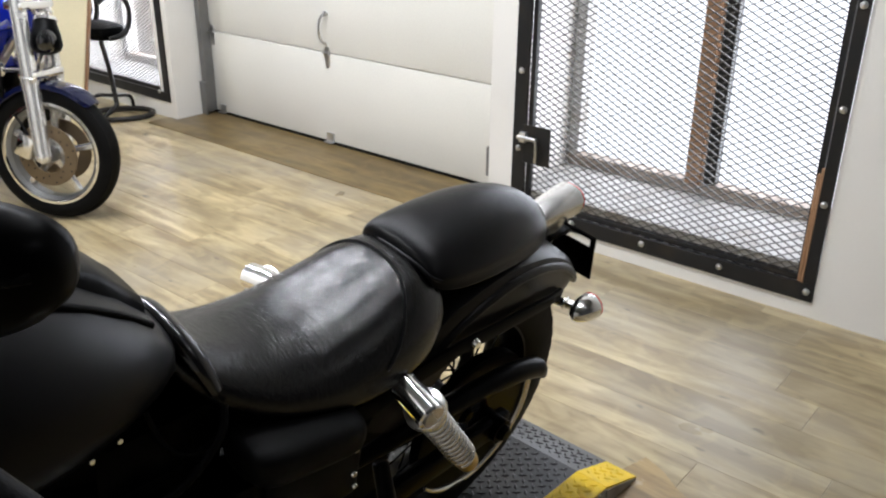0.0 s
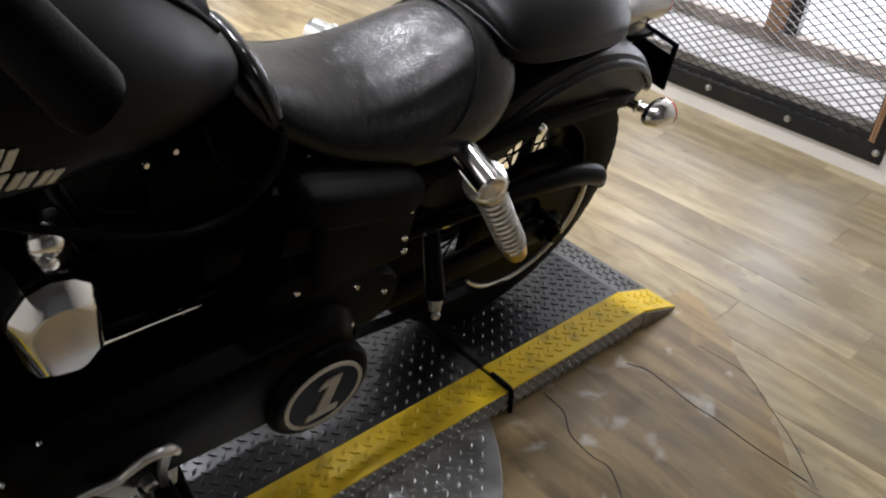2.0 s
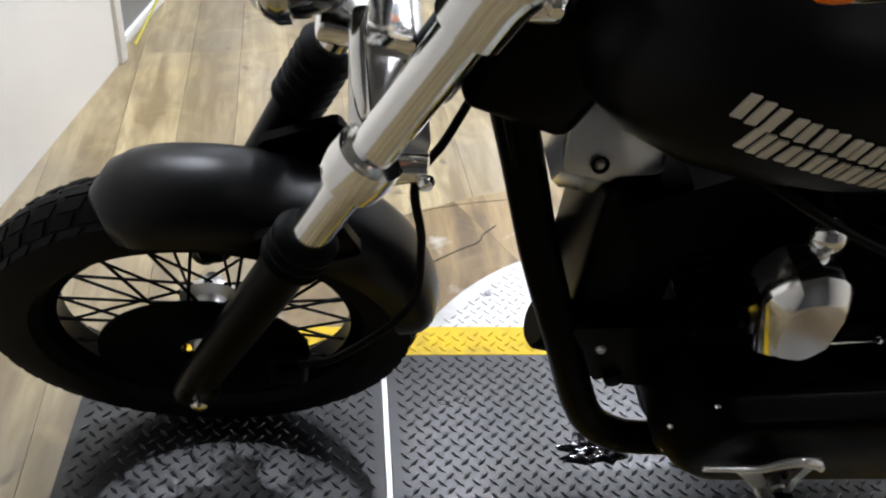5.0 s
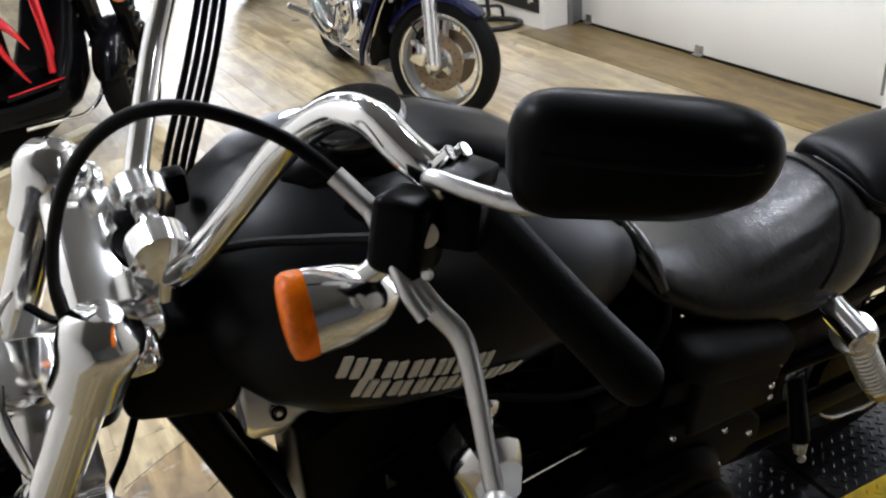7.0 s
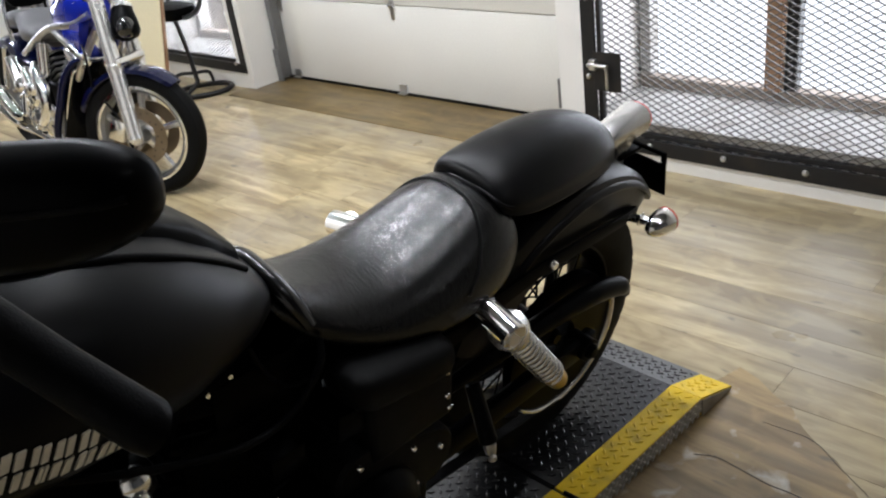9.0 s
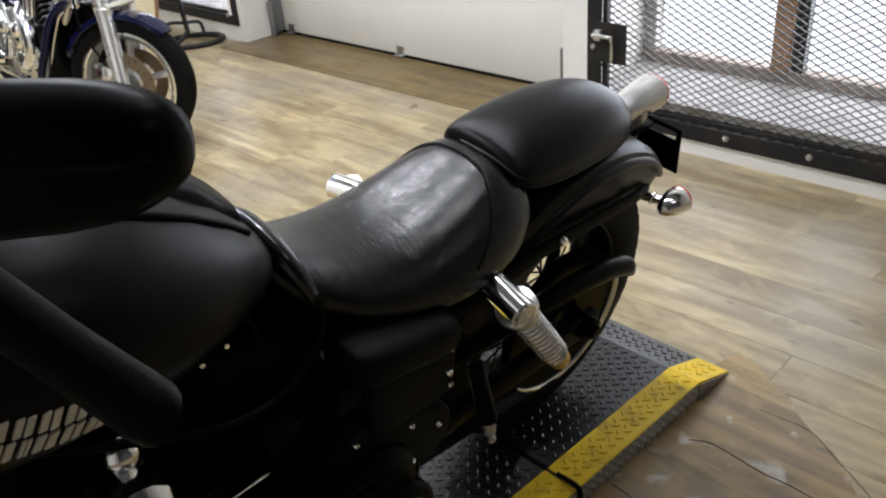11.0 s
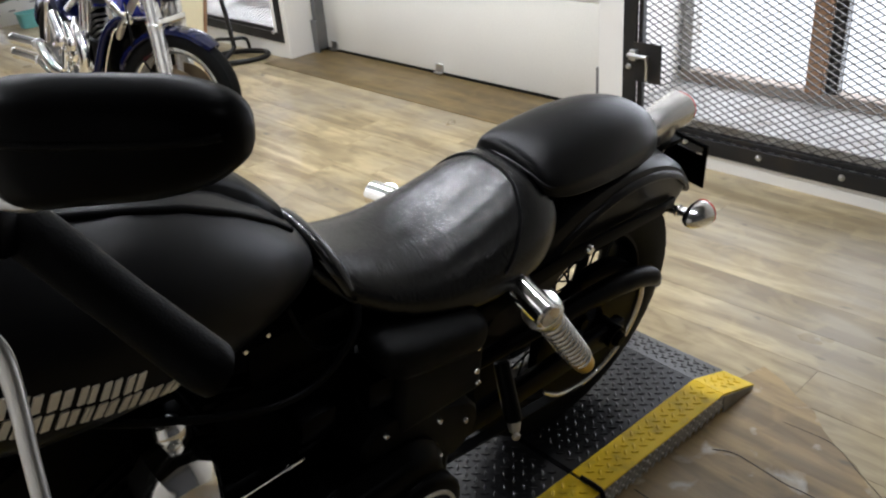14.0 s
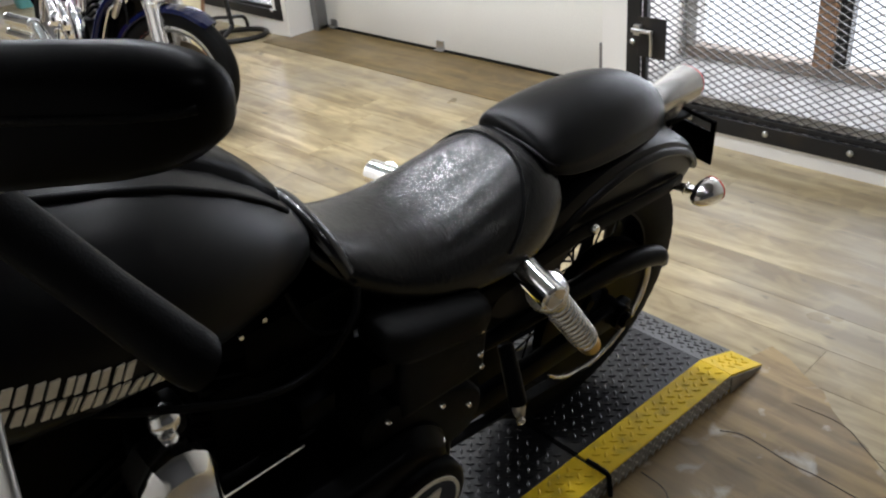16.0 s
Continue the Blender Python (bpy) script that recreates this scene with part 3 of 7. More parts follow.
ob = part("slide_latch", bm, STEEL, door, "galvanised slide latch")
ob.matrix_local = pose(0, 0.075, 0.735)
bm = bmesh.new()
box(bm, (-0.04, 0.0, -0.008), (-0.026, 0.06, 0.008), None, 0.003, 1)
ob = part("latch_lever", bm, GRIP, door, "black latch lever")
ob.matrix_local = pose(0, 0.135, 0.74)
slab("threshold_board", (2.315, 1.0, -0.008), (GN + 0.02, 3.44, 0.004), PLY, "stained plywood threshold before the garage door", 0.002)

# ------------------------------------------------ turntable and lift
TC, TR = Vector((0.085, 0.13, 0)), 0.635
DH = 0.055                                 # height of the deck
DY0, DY1, DX0, DX1, DX2 = -0.17, 0.413, -1.08, 1.148, 1.284


def lugs(bm, inside, place, pitch=0.0205, span=(-2, 2, -2, 2), length=0.0112, width=0.0040, height=0.0024):
    """Raised lozenges of tread plate; place(u, v) gives the point and the normal."""
    n = int(1.5 * max(abs(q) for q in span) / pitch) + 1
    h = pitch / math.sqrt(2)
    for i in range(-n, n + 1):
        for j in range(-n, n + 1):
            u, v = (i - j) * h, (i + j) * h
            if not (span[0] <= u <= span[1] and span[2] <= v <= span[3]) or not inside(u, v):
                continue
            a = radians(45 if (i + j) % 2 else -45)
            du, dv = Vector((math.cos(a), math.sin(a))) * length, Vector((-math.sin(a), math.cos(a))) * width
            base = [place(u + q.x, v + q.y, 0) for q in (du, dv, -du, -dv)]
            top = [place(u + q.x, v + q.y, height) for q in (du * 0.45, -du * 0.45)]
            b = [bm.verts.new(p) for p in base]
            t = [bm.verts.new(p) for p in top]
            bm.faces.new((b[0], b[1], t[0]))
            bm.faces.new((b[1], t[1], t[0]))
            bm.faces.new((b[1], b[2], t[1]))
            bm.faces.new((b[2], b[3], t[1]))
            bm.faces.new((b[3], t[0], t[1]))
            bm.faces.new((b[3], b[0], t[0]))
    return bm


table = empty("turntable", Matrix.Translation(TC), "round turntable of bare steel tread plate", "turntable")
bm = bmesh.new()
lathe(bm, [(0, 0.002), (TR, 0.002), (TR, 0.009), (TR - 0.002, 0.011), (0, 0.011)], (0, 0, 0), (0, 0, 1), 96)
part("plate", bm, TREAD, table)
bm = bmesh.new()
lugs(bm, lambda u, v: u * u + v * v < (TR - 0.02) ** 2 and not (DY0 < v + TC.y < DY1), lambda u, v, h: V(u, v, 0.011 + h), span=(-0.66, 0.66, -0.66, 0.66))
tagged(part("tread_pattern", bm, TREAD, table, "", 0), kind="stuff")
for a in range(0, 360, 30):
    bm = bmesh.new()
    lathe(bm, [(0.008, 0), (0.008, 0.0015), (0.003, 0.003), (0, 0.003)], (math.cos(radians(a + 12)) * (TR - 0.045), math.sin(radians(a + 12)) * (TR - 0.045), 0.011), (0, 0, 1), 10)
    part("screw", bm, PLASTIC, table)

lift = empty("motorcycle_lift", pose(0, 0, 0), "low black tread-plate motorcycle lift with yellow edges", "lift")
YI0, YI1 = -0.085, 0.332                   # inner edges of the yellow stripes


def ramp_z(x):
    return DH if x < DX1 else DH + (x - DX1) / (DX2 - DX1) * (0.008 - DH)


for nm, x0, x1, mt in (("deck_front", DX0, -0.556, DECK), ("deck_plate", -0.546, 0.692, DECK), ("deck_tail", 0.700, DX1, DECK)):
    bm = bmesh.new()
    box(bm, (x0, DY0 + 0.0, 0.012), (x1, DY1, DH - 0.004), None, 0.001, 1)
    part(nm + "_side", bm, SIDEP, lift, "bare tread plate side of the deck")
    bm = bmesh.new()
    box(bm, (x0, YI0, DH - 0.004), (x1, YI1, DH), None, 0.0008, 1)
    part(nm, bm, mt, lift)
    for y0, y1 in ((DY0, YI0), (YI1, DY1)):
        bm = bmesh.new()
        box(bm, (x0, y0, DH - 0.0042), (x1, y1, DH + 0.0002), None, 0.001, 1)
        part("yellow_stripe", bm, YELLOW, lift, "scuffed yellow safety stripe")
bm = bmesh.new()
box(bm, (-0.556, DY0, 0.03), (-0.546, DY1, DH + 0.001), None, 0.001, 1)
part("joint_strip", bm, STEEL, lift, "bright steel strip across the deck")
bm = bmesh.new()
box(bm, (0.690, YI0 - 0.002, DH), (0.703, YI1, DH + 0.001), None, 0.0003, 1)
part("joint_seal", bm, GRIP, lift)
bm = bmesh.new()
sweep(bm, [(0.697, YI0 - 0.03, DH + 0.004), (0.697, DY0 + 0.02, DH + 0.005), (0.697, DY0 - 0.001, DH), (0.697, DY0 - 0.006, 0.03), (0.697, DY0 - 0.008, 0.002)], 0.0055, 8)
part("strap", bm, GRIP, lift, "black strap hanging over the deck edge")
# sloping tail ramp
for y0, y1, mt, nm in ((DY0, YI0, YELLOW, "ramp_stripe"), (YI0, YI1, DECK, "ramp_plate"), (YI1, DY1, YELLOW, "ramp_stripe")):
    bm = bmesh.new()
    pts = [(DX1, DH), (DX2, 0.008), (DX2, 0.002), (DX1, 0.002)]
    loft(bm, [[V(x, y0, z) for x, z in pts], [V(x, y1, z) for x, z in pts]])
    part(nm, bm, mt, lift)
bm = bmesh.new()
pts = [(DX1 - 0.001, DH - 0.006), (DX2 - 0.006, 0.006), (DX2 - 0.006, 0.002), (DX1 - 0.001, 0.002)]
loft(bm, [[V(x, DY0 - 0.003, z) for x, z in pts], [V(x, DY0 + 0.001, z) for x, z in pts]])
part("ramp_side", bm, SIDEP, lift)
for nm, mt, y0, y1 in (("tread_pattern", LUG, YI0, YI1), ("stripe_pattern", YELLOW, DY0, YI0), ("stripe_pattern", YELLOW, YI1, DY1)):
    bm = bmesh.new()
    lugs(bm, lambda u, v: y0 + 0.012 < v < y1 - 0.012 and DX0 + 0.02 < u < DX2 - 0.02 and abs(u + 0.551) > 0.018 and abs(u - 0.697) > 0.018 and abs(u - DX1) > 0.012,
         lambda u, v, h: V(u, v, ramp_z(u) + 0.0002 + h), span=(DX0, DX2, DY0 - 0.1, DY1))
    tagged(part(nm, bm, mt, lift, "", 0), kind="stuff")
bm = bmesh.new()
lugs(bm, lambda u, v: DX0 < u < DX2 - 0.03 and 0.006 < v < ramp_z(u + 0.01) - 0.006, lambda u, v, h: V(u, DY0 - h, v), pitch=0.0165, span=(DX0, DX2, -0.01, 0.06), length=0.0085, width=0.0034)
tagged(part("side_pattern", bm, TREAD, lift, "", 0), kind="stuff")

# oily wet spot on the deck under the frame
bm = bmesh.new()
spot = random.Random(11)
lobes = [0.75 + 0.5 * spot.random() for _ in range(28)]
loft(bm, [[V(-0.18 + 0.070 * k * q * math.cos(2 * math.pi * i / 28), 0.095 + 0.036 * k * q * math.sin(2 * math.pi * i / 28), z + h * spot.random()) for i, q in enumerate(lobes)] for k, z, h in ((1.0, 0.0003, 0), (0.96, 0.0014, 0.001), (0.78, 0.0018, 0.006), (0.58, 0.0018, 0.007), (0.38, 0.002, 0.007), (0.18, 0.002, 0.006))])
oil = part("oil_spill", bm, GLOSS)
oil.matrix_world = pose(0, 0, DH)
tagged(oil, "shiny black oil spill on the deck", "spill")
# ---------------------------------------------------------------- the motorcycle (x to its tail, y to its right side, z up)
BIKE = pose(0, 0.105, DH + 0.0015, 11, 0, 0)
bike = empty("motorcycle", BIKE, "matte black cruiser motorcycle leaning on its side stand", "motorcycle")
FA, RA = Vector((-0.822, 0, 0.315)), Vector((0.804, 0.004, 0.322))      # axles
FRONT = BIKE.inverted() @ pose(-0.004, 0.22, DH + 0.0015, 20, 0, 0)   # the front end leans further over, the wheel dropped to one side


def solid(name, mat, parent, build, label="", sharp=38):
    bm = bmesh.new()
    build(bm)
    return part(name, bm, mat, parent, label, sharp)


def front(name, mat, build, label="", sharp=38):
    """A part of the front end."""
    ob = solid(name, mat, bike, build, label, sharp)
    ob.matrix_local = FRONT
    return ob


def wheel(name, c, r_out, hw, r_rim, rim_hw, rim_mat, spokes, hub_hw, label):
    """Rim with its tyre, hub and laced spokes."""
    w = solid(name, rim_mat, bike, lambda bm: lathe(bm, [(r_rim - 0.012, -rim_hw * 0.55), (r_rim + 0.006, -rim_hw), (r_rim + 0.012, -rim_hw), (r_rim + 0.004, -rim_hw * 0.5),
              (r_rim + 0.004, rim_hw * 0.5), (r_rim + 0.012, rim_hw), (r_rim + 0.006, rim_hw), (r_rim - 0.012, rim_hw * 0.55)], c, (0, 1, 0), 72, True), label)
    t = r_out - r_rim
    pr = [(r_rim + 0.004, -rim_hw * 0.9), (r_rim + 0.02, -hw * 0.93), (r_rim + t * 0.5, -hw), (r_rim + t * 0.78, -hw * 0.9), (r_out - 0.016, -hw * 0.62), (r_out - 0.005, -hw * 0.3), (r_out - 0.002, 0)]
    pr = pr + [(r, -h) for r, h in pr[-2::-1]]
    solid("tyre", RUBBER, w, lambda bm: lathe(bm, pr, c, (0, 1, 0), 96, True), "black road tyre")

    def blocks(bm):
        n = 46
        for k in range(n):
            for sd in (-1, 1):
                for u0, u1, sh in ((0.06, 0.34, 0.0), (0.40, 0.66, 0.5), (0.72, 0.90, 0.25)):
                    vs = []
                    for hh in (0.0, 0.0032):
                        for u, a in ((u0, 0.08), (u1, 0.36), (u1, 1.18), (u0, 0.90)):
                            yy = u * hw
                            rr = np.interp(yy, [0, hw * 0.3, hw * 0.62, hw * 0.9, hw], [r_out - 0.002, r_out - 0.005, r_out - 0.016, r_rim + t * 0.78, r_rim + t * 0.5]) - 0.001 + hh
                            th = 2 * math.pi * (k + (a + sh) * 0.88) / n
                            vs.append(bm.verts.new(Vector(c) + V(rr * math.cos(th), sd * yy, rr * math.sin(th))))
                    for f in ((4, 5, 6, 7), (0, 1, 5, 4), (1, 2, 6, 5), (2, 3, 7, 6), (3, 0, 4, 7)):
                        bm.faces.new([vs[i] for i in f])
    tagged(solid("tread_pattern", RUBBER, w, blocks, "", 20), kind="stuff")
    solid("hub", BLACK if hub_hw > 0.04 else ALLOY, w, lambda bm: lathe(bm, [(0.012, -hub_hw - 0.03), (0.02, -hub_hw - 0.02), (0.028, -hub_hw), (0.046, -hub_hw + 0.004), (0.046, -hub_hw + 0.01),
          (0.027, -hub_hw + 0.016), (0.024, 0), (0.027, hub_hw - 0.016), (0.046, hub_hw - 0.01), (0.046, hub_hw - 0.004), (0.028, hub_hw), (0.02, hub_hw + 0.02), (0.012, hub_hw + 0.03)], c, (0, 1, 0), 32))
    for k in range(spokes):
        sd = 1 if k % 2 else -1
        lean = 0.62 if (k // 2) % 2 else -0.62
        a = 2 * math.pi * k / spokes
        p = Vector(c) + V(0.043 * math.cos(a + lean), sd * (hub_hw - 0.007), 0.043 * math.sin(a + lean))
        q = Vector(c) + V((r_rim - 0.008) * math.cos(a), sd * 0.008, (r_rim - 0.008) * math.sin(a))
        solid("spoke", BLACK, w, lambda bm: cyl(bm, p, q, 0.0024, seg=6))
    return w


fw = wheel("front_wheel", FA, 0.3145, 0.048, 0.218, 0.030, BLACK, 40, 0.036, "black spoked front wheel rim")
fw.matrix_local = FRONT
solid("valve", BLACK, fw, lambda bm: cyl(bm, FA + V(0.205, 0, 0.05), FA + V(0.178, 0, 0.043), 0.004, seg=8))
disc = solid("brake_disc", BLACK, fw, lambda bm: lathe(bm, [(0.098, -0.064), (0.146, -0.064), (0.146, -0.059), (0.098, -0.059)], FA, (0, 1, 0), 64, True), "black brake disc")
solid("disc_carrier", BLACK, fw, lambda bm: lathe(bm, [(0.035, -0.058), (0.10, -0.0635), (0.10, -0.0595), (0.035, -0.05)], FA, (0, 1, 0), 40, True))
front("brake_caliper", BLACK, lambda bm: (box(bm, (-0.028, -0.095, -0.045), (0.03, -0.05, 0.045), Matrix.Translation(FA + V(0.115, 0.012, -0.03)), 0.012, 3),
      box(bm, (-0.018, -0.101, -0.026), (0.02, -0.094, 0.026), Matrix.Translation(FA + V(0.115, 0.012, -0.03)), 0.005, 2)), "black front brake caliper")

rw = wheel("rear_wheel", RA, 0.322, 0.067, 0.198, 0.055, BLACK, 40, 0.052, "black spoked rear wheel rim")
solid("belt_pulley", BLACK, rw, lambda bm: (lathe(bm, [(0.05, -0.088), (0.14, -0.094), (0.160, -0.094), (0.160, -0.072), (0.14, -0.072), (0.05, -0.07)], RA, (0, 1, 0), 64, True)))
# Pale tapering arc paints the floor's reflection in the chrome; the ring stays open.
solid("pulley_rim", BRIGHT, rw, lambda bm: sweep(bm, [RA + V(0.166 * math.cos(radians(a)), -0.096, 0.166 * math.sin(radians(a))) for a in range(-138, 22, 8)], [0.004, 0.006, 0.007, 0.008, 0.008], 10, 2), "pulley rim, pale arc for its reflection")
solid("brake_rotor", BLACK, rw, lambda bm: lathe(bm, [(0.158, 0.076), (0.20, 0.076), (0.20, 0.080), (0.158, 0.080)], RA, (0, 1, 0), 72, True), "dark rear brake disc")

# ------------------------------------------------ mudguards


def guard(c, stations, domed=False, thick=0.004):
    """stations: (angle from upright, outer radius, half width, skirt depth)."""
    rings = []
    for a, R, hw, sk in stations:
        outer = [(-hw, R - sk), (-hw, R - sk * 0.5), (-hw * 0.985, R - 0.030), (-hw * 0.93, R - 0.014), (-hw * 0.75, R - 0.004), (-hw * 0.4, R), (0, R + 0.002)]
        if domed:
            outer = [(-hw, R - sk)] + [(hw * math.sin(radians(t)), R - 0.62 * hw * (1 - math.cos(radians(t)))) for t in (-90, -75, -60, -45, -30, -15, 0)]
        outer = outer + [(-w, r) for w, r in outer[-2::-1]]
        inner = [(w * (1 - thick / hw), r - thick) for w, r in outer[::-1]]
        rings.append([Vector(c) + V(r * math.sin(radians(a)), w, r * math.cos(radians(a))) for w, r in outer + inner])
    bm = bmesh.new()
    loft(bm, rings)
    return bm


st = []
for i in range(25):
    u = i / 24
    a = -19.5 + u * (84 + 19.5)
    k = math.sqrt(1 - (1 - min(1.0, u / 0.13)) ** 2) if u < 0.5 else 1 - 0.4 * max(0.0, (u - 0.9) / 0.1) ** 2
    st.append((a, 0.338 - 0.022 * (1 - k) + 0.010 * math.sin(u * 3), max(0.012, (0.066 + 0.003 * math.sin(u * 3.1)) * (0.25 + 0.75 * k)), 0.062 - 0.02 * (1 - k)))
part("front_fender", guard(FA, st, True), SATIN, bike, "matte black front mudguard").matrix_local = FRONT
for sd in (-1, 1):
    front("fender_bracket", BLACK, lambda bm: (box(bm, (-0.06, 0, -0.03), (0.05, 0.006, 0.045), pose(-0.665, sd * 0.072 - 0.003, 0.615, 0, -24, 0), 0.01, 2), bolt(bm, (-0.68, sd * 0.076, 0.63), (0, sd, 0), 0.008, 0.006)))
st = []
for i in range(33):
    u = i / 32
    a = -62 + u * (62 + 54)
    k = min(1, (1 - u) / 0.10)
    taper = 1 - 0.22 * max(0.0, (a - 5) / 45) ** 1.3
    st.append((a, 0.392 + 0.006 * u - 0.014 * u ** 3, (0.115 + 0.006 * math.sin(u * 3.1)) * taper * (0.55 + 0.45 * math.sqrt(k)), 0.115 * (0.45 + 0.55 * k) - 0.02 * u))
rf = part("rear_fender", guard(RA, st), SATIN, bike, "matte black rear mudguard")
# raised lip along the flank of the mudguard
for sd in (-1, 1):
    pts = [RA + V(r * math.sin(radians(a)), sd * w, r * math.cos(radians(a))) for a, r, w in ((-42, 0.345, 0.119), (-25, 0.352, 0.121), (-5, 0.358, 0.122), (12, 0.362, 0.118), (28, 0.363, 0.109), (40, 0.362, 0.098), (48, 0.362, 0.084), (53, 0.368, 0.060))]
    solid("fender_lip", SATIN, rf, lambda bm: sweep(bm, pts, 0.009, 10, flat=0.6))

# ------------------------------------------------ tank


def sect(x, hw, zt, zb, p=2.35, low=0.40, n=36):
    return ring_sup(0, zb + (zt - zb) * low, hw, (zt - zb) * (1 - low), (zt - zb) * low, x, p, n)


TANK = [(-0.436, 0.030, 0.918, 0.868), (-0.430, 0.075, 0.945, 0.845), (-0.412, 0.122, 0.972, 0.822), (-0.38, 0.165, 0.999, 0.800), (-0.33, 0.198, 1.022, 0.783), (-0.27, 0.217, 1.034, 0.774),
        (-0.20, 0.223, 1.034, 0.769), (-0.12, 0.219, 1.020, 0.768), (-0.05, 0.205, 0.992, 0.770), (0.02, 0.177, 0.950, 0.775), (0.075, 0.146, 0.905, 0.781), (0.115, 0.112, 0.862, 0.788), (0.135, 0.080, 0.836, 0.795)]
tank = solid("fuel_tank", DENIM, bike, lambda bm: loft(bm, [sect(*s) for s in TANK]), "matte black teardrop fuel tank", 60)


def tank_top(x):
    xs = [t[0] for t in TANK]
    return float(np.interp(x, xs, [t[2] for t in TANK]))


def tank_side(x, y):
    xs = [t[0] for t in TANK]
    hw, zt, zb = (float(np.interp(x, xs, [t[i] for t in TANK])) for i in (1, 2, 3))
    c = zb + (zt - zb) * 0.4
    return c + (zt - c) * max(0.0, 1 - (y / hw) ** 2.35) ** (1 / 2.35)


def console_ring(x, hw, h):
    z = tank_top(x)
    return [V(x, y * hw, z + d) for y, d in ((-1.15, -0.022), (-1.0, h * 0.45), (-0.8, h * 0.9), (-0.4, h), (0.4, h), (0.8, h * 0.9), (1.0, h * 0.45), (1.15, -0.022), (0.6, -0.03), (-0.6, -0.03))]


console = solid("tank_console", BLACK, tank, lambda bm: loft(bm, [console_ring(x, w, h) for x, w, h in ((-0.31, 0.030, 0.002), (-0.29, 0.052, 0.014), (-0.22, 0.066, 0.020), (-0.12, 0.066, 0.018), (-0.03, 0.064, 0.020), (0.06, 0.056, 0.020), (0.115, 0.046, 0.018))]), "satin black console along the tank", 50)
for sd in (-1, 1):
    solid("console_piping", GRIP, console, lambda bm: sweep(bm, [(x, sd * w, tank_side(x, w) + 0.001) for x, w in ((-0.22, 0.10), (-0.14, 0.115), (-0.06, 0.112), (0.0, 0.104), (0.06, 0.092), (0.105, 0.078))], 0.0055, 10))
solid("speedometer", GLOSS, tank, lambda bm: lathe(bm, [(0.056, 0), (0.058, 0.012), (0.054, 0.020), (0.048, 0.021), (0, 0.022)], (-0.215, 0, tank_top(-0.215) + 0.016), (-0.15, 0, 1), 40), "round glass speedometer")
for sd in (-1, 1):
    solid("fuel_cap", CHROME if sd > 0 else BLACK, tank, lambda bm: lathe(bm, [(0.036, -0.004), (0.038, 0.006), (0.034, 0.014), (0.015, 0.018), (0, 0.0185)], (-0.24, sd * 0.108, 1.003), (0, sd * 0.45, 1), 32), "round fuel cap")


def flank(x, z):
    """A point on the tank's left flank."""
    xs = [t[0] for t in TANK]
    hw, zt, zb = (float(np.interp(x, xs, [t[i] for t in TANK])) for i in (1, 2, 3))
    c = zb + (zt - zb) * 0.4
    d = (z - c) / ((zt - c) if z > c else (c - zb))
    return -hw * (max(0.0, 1 - abs(d) ** 2.35)) ** (1 / 2.35)


# maker's lettering on the flank, reduced to slanted bars
def letter_bar(x0, z0, w, h, lean=0.35):
    bm = bmesh.new()
    q = [(x0, z0), (x0 + w, z0), (x0 + w + lean * h, z0 + h), (x0 + lean * h, z0 + h)]
    a = [bm.verts.new(V(x, flank(x, z) - 0.0004, z)) for x, z in q]
    b = [bm.verts.new(V(x, flank(x, z) - 0.0030, z)) for x, z in q]
    bm.faces.new(a), bm.faces.new(b[::-1])
    for i in range(4):
        bm.faces.new((a[i], a[(i + 1) % 4], b[(i + 1) % 4], b[i]))
    return bm


def badge_z(x, row):
    return (0.908 - (x + 0.333) * 0.26) if row == 0 else (0.880 - (x + 0.322) * 0.26)


for row, xs in ((0, [(-0.336, 0.036), (-0.294, 0.023), (-0.268, 0.024), (-0.241, 0.018), (-0.220, 0.020), (-0.197, 0.022)]), (1, [(-0.324, 0.030), (-0.290, 0.022), (-0.265, 0.020), (-0.242, 0.009), (-0.230, 0.022), (-0.205, 0.020), (-0.182, 0.021), (-0.158, 0.020)])):
    for i, (x, w) in enumerate(xs):
        h = 0.022 if i == 0 else 0.0175
        z = badge_z(x, row) - (0.004 if i == 0 else 0.0)
        for u, k in (((0.0, 0.24), (w * 0.34, 0.24), (w * 0.68, 0.24)) if i == 0 else ((0.0, 0.38), (w * 0.50, 0.38))):
            part("emblem_bar", letter_bar(x + 0.010 + u, z - 0.003 - u * 0.26, w * k, h, 0.5), CREAM, tank, "raised cream emblem stroke", 0)

# ------------------------------------------------ seats
RIDER = [(0.128, 0.060, 0.808, 0.775), (0.150, 0.088, 0.800, 0.735), (0.19, 0.118, 0.776, 0.695), (0.25, 0.143, 0.752, 0.655), (0.32, 0.158, 0.741, 0.630), (0.39, 0.165, 0.744, 0.617), (0.46, 0.165, 0.760, 0.612),
         (0.52, 0.158, 0.776, 0.615), (0.56, 0.146, 0.782, 0.628), (0.59, 0.130, 0.776, 0.650), (0.61, 0.114, 0.765, 0.675)]
RSIDE = 0.70          # the seats sit a little to the left of the wheel line


def saddle(x, hw, zt, zb, n=40):
    """Dished on top, with rounded thighs and a tucked-in skirt."""
    out = []
    for i in range(n):
        a = 2 * math.pi * i / n
        c, s = math.cos(a), math.sin(a)
        y = math.copysign(abs(c) ** 0.80, c) * hw * (RSIDE if c > 0 else 1.0)
        if s >= 0:
            z = zb + (zt - zb) * (0.28 + 0.72 * abs(s) ** 0.92)
        else:
            z = zb + (zt - zb) * 0.28 * (1 - abs(s) ** 0.6)
            y *= 1 - 0.10 * abs(s)
        out.append(V(x, y, z))
    return out


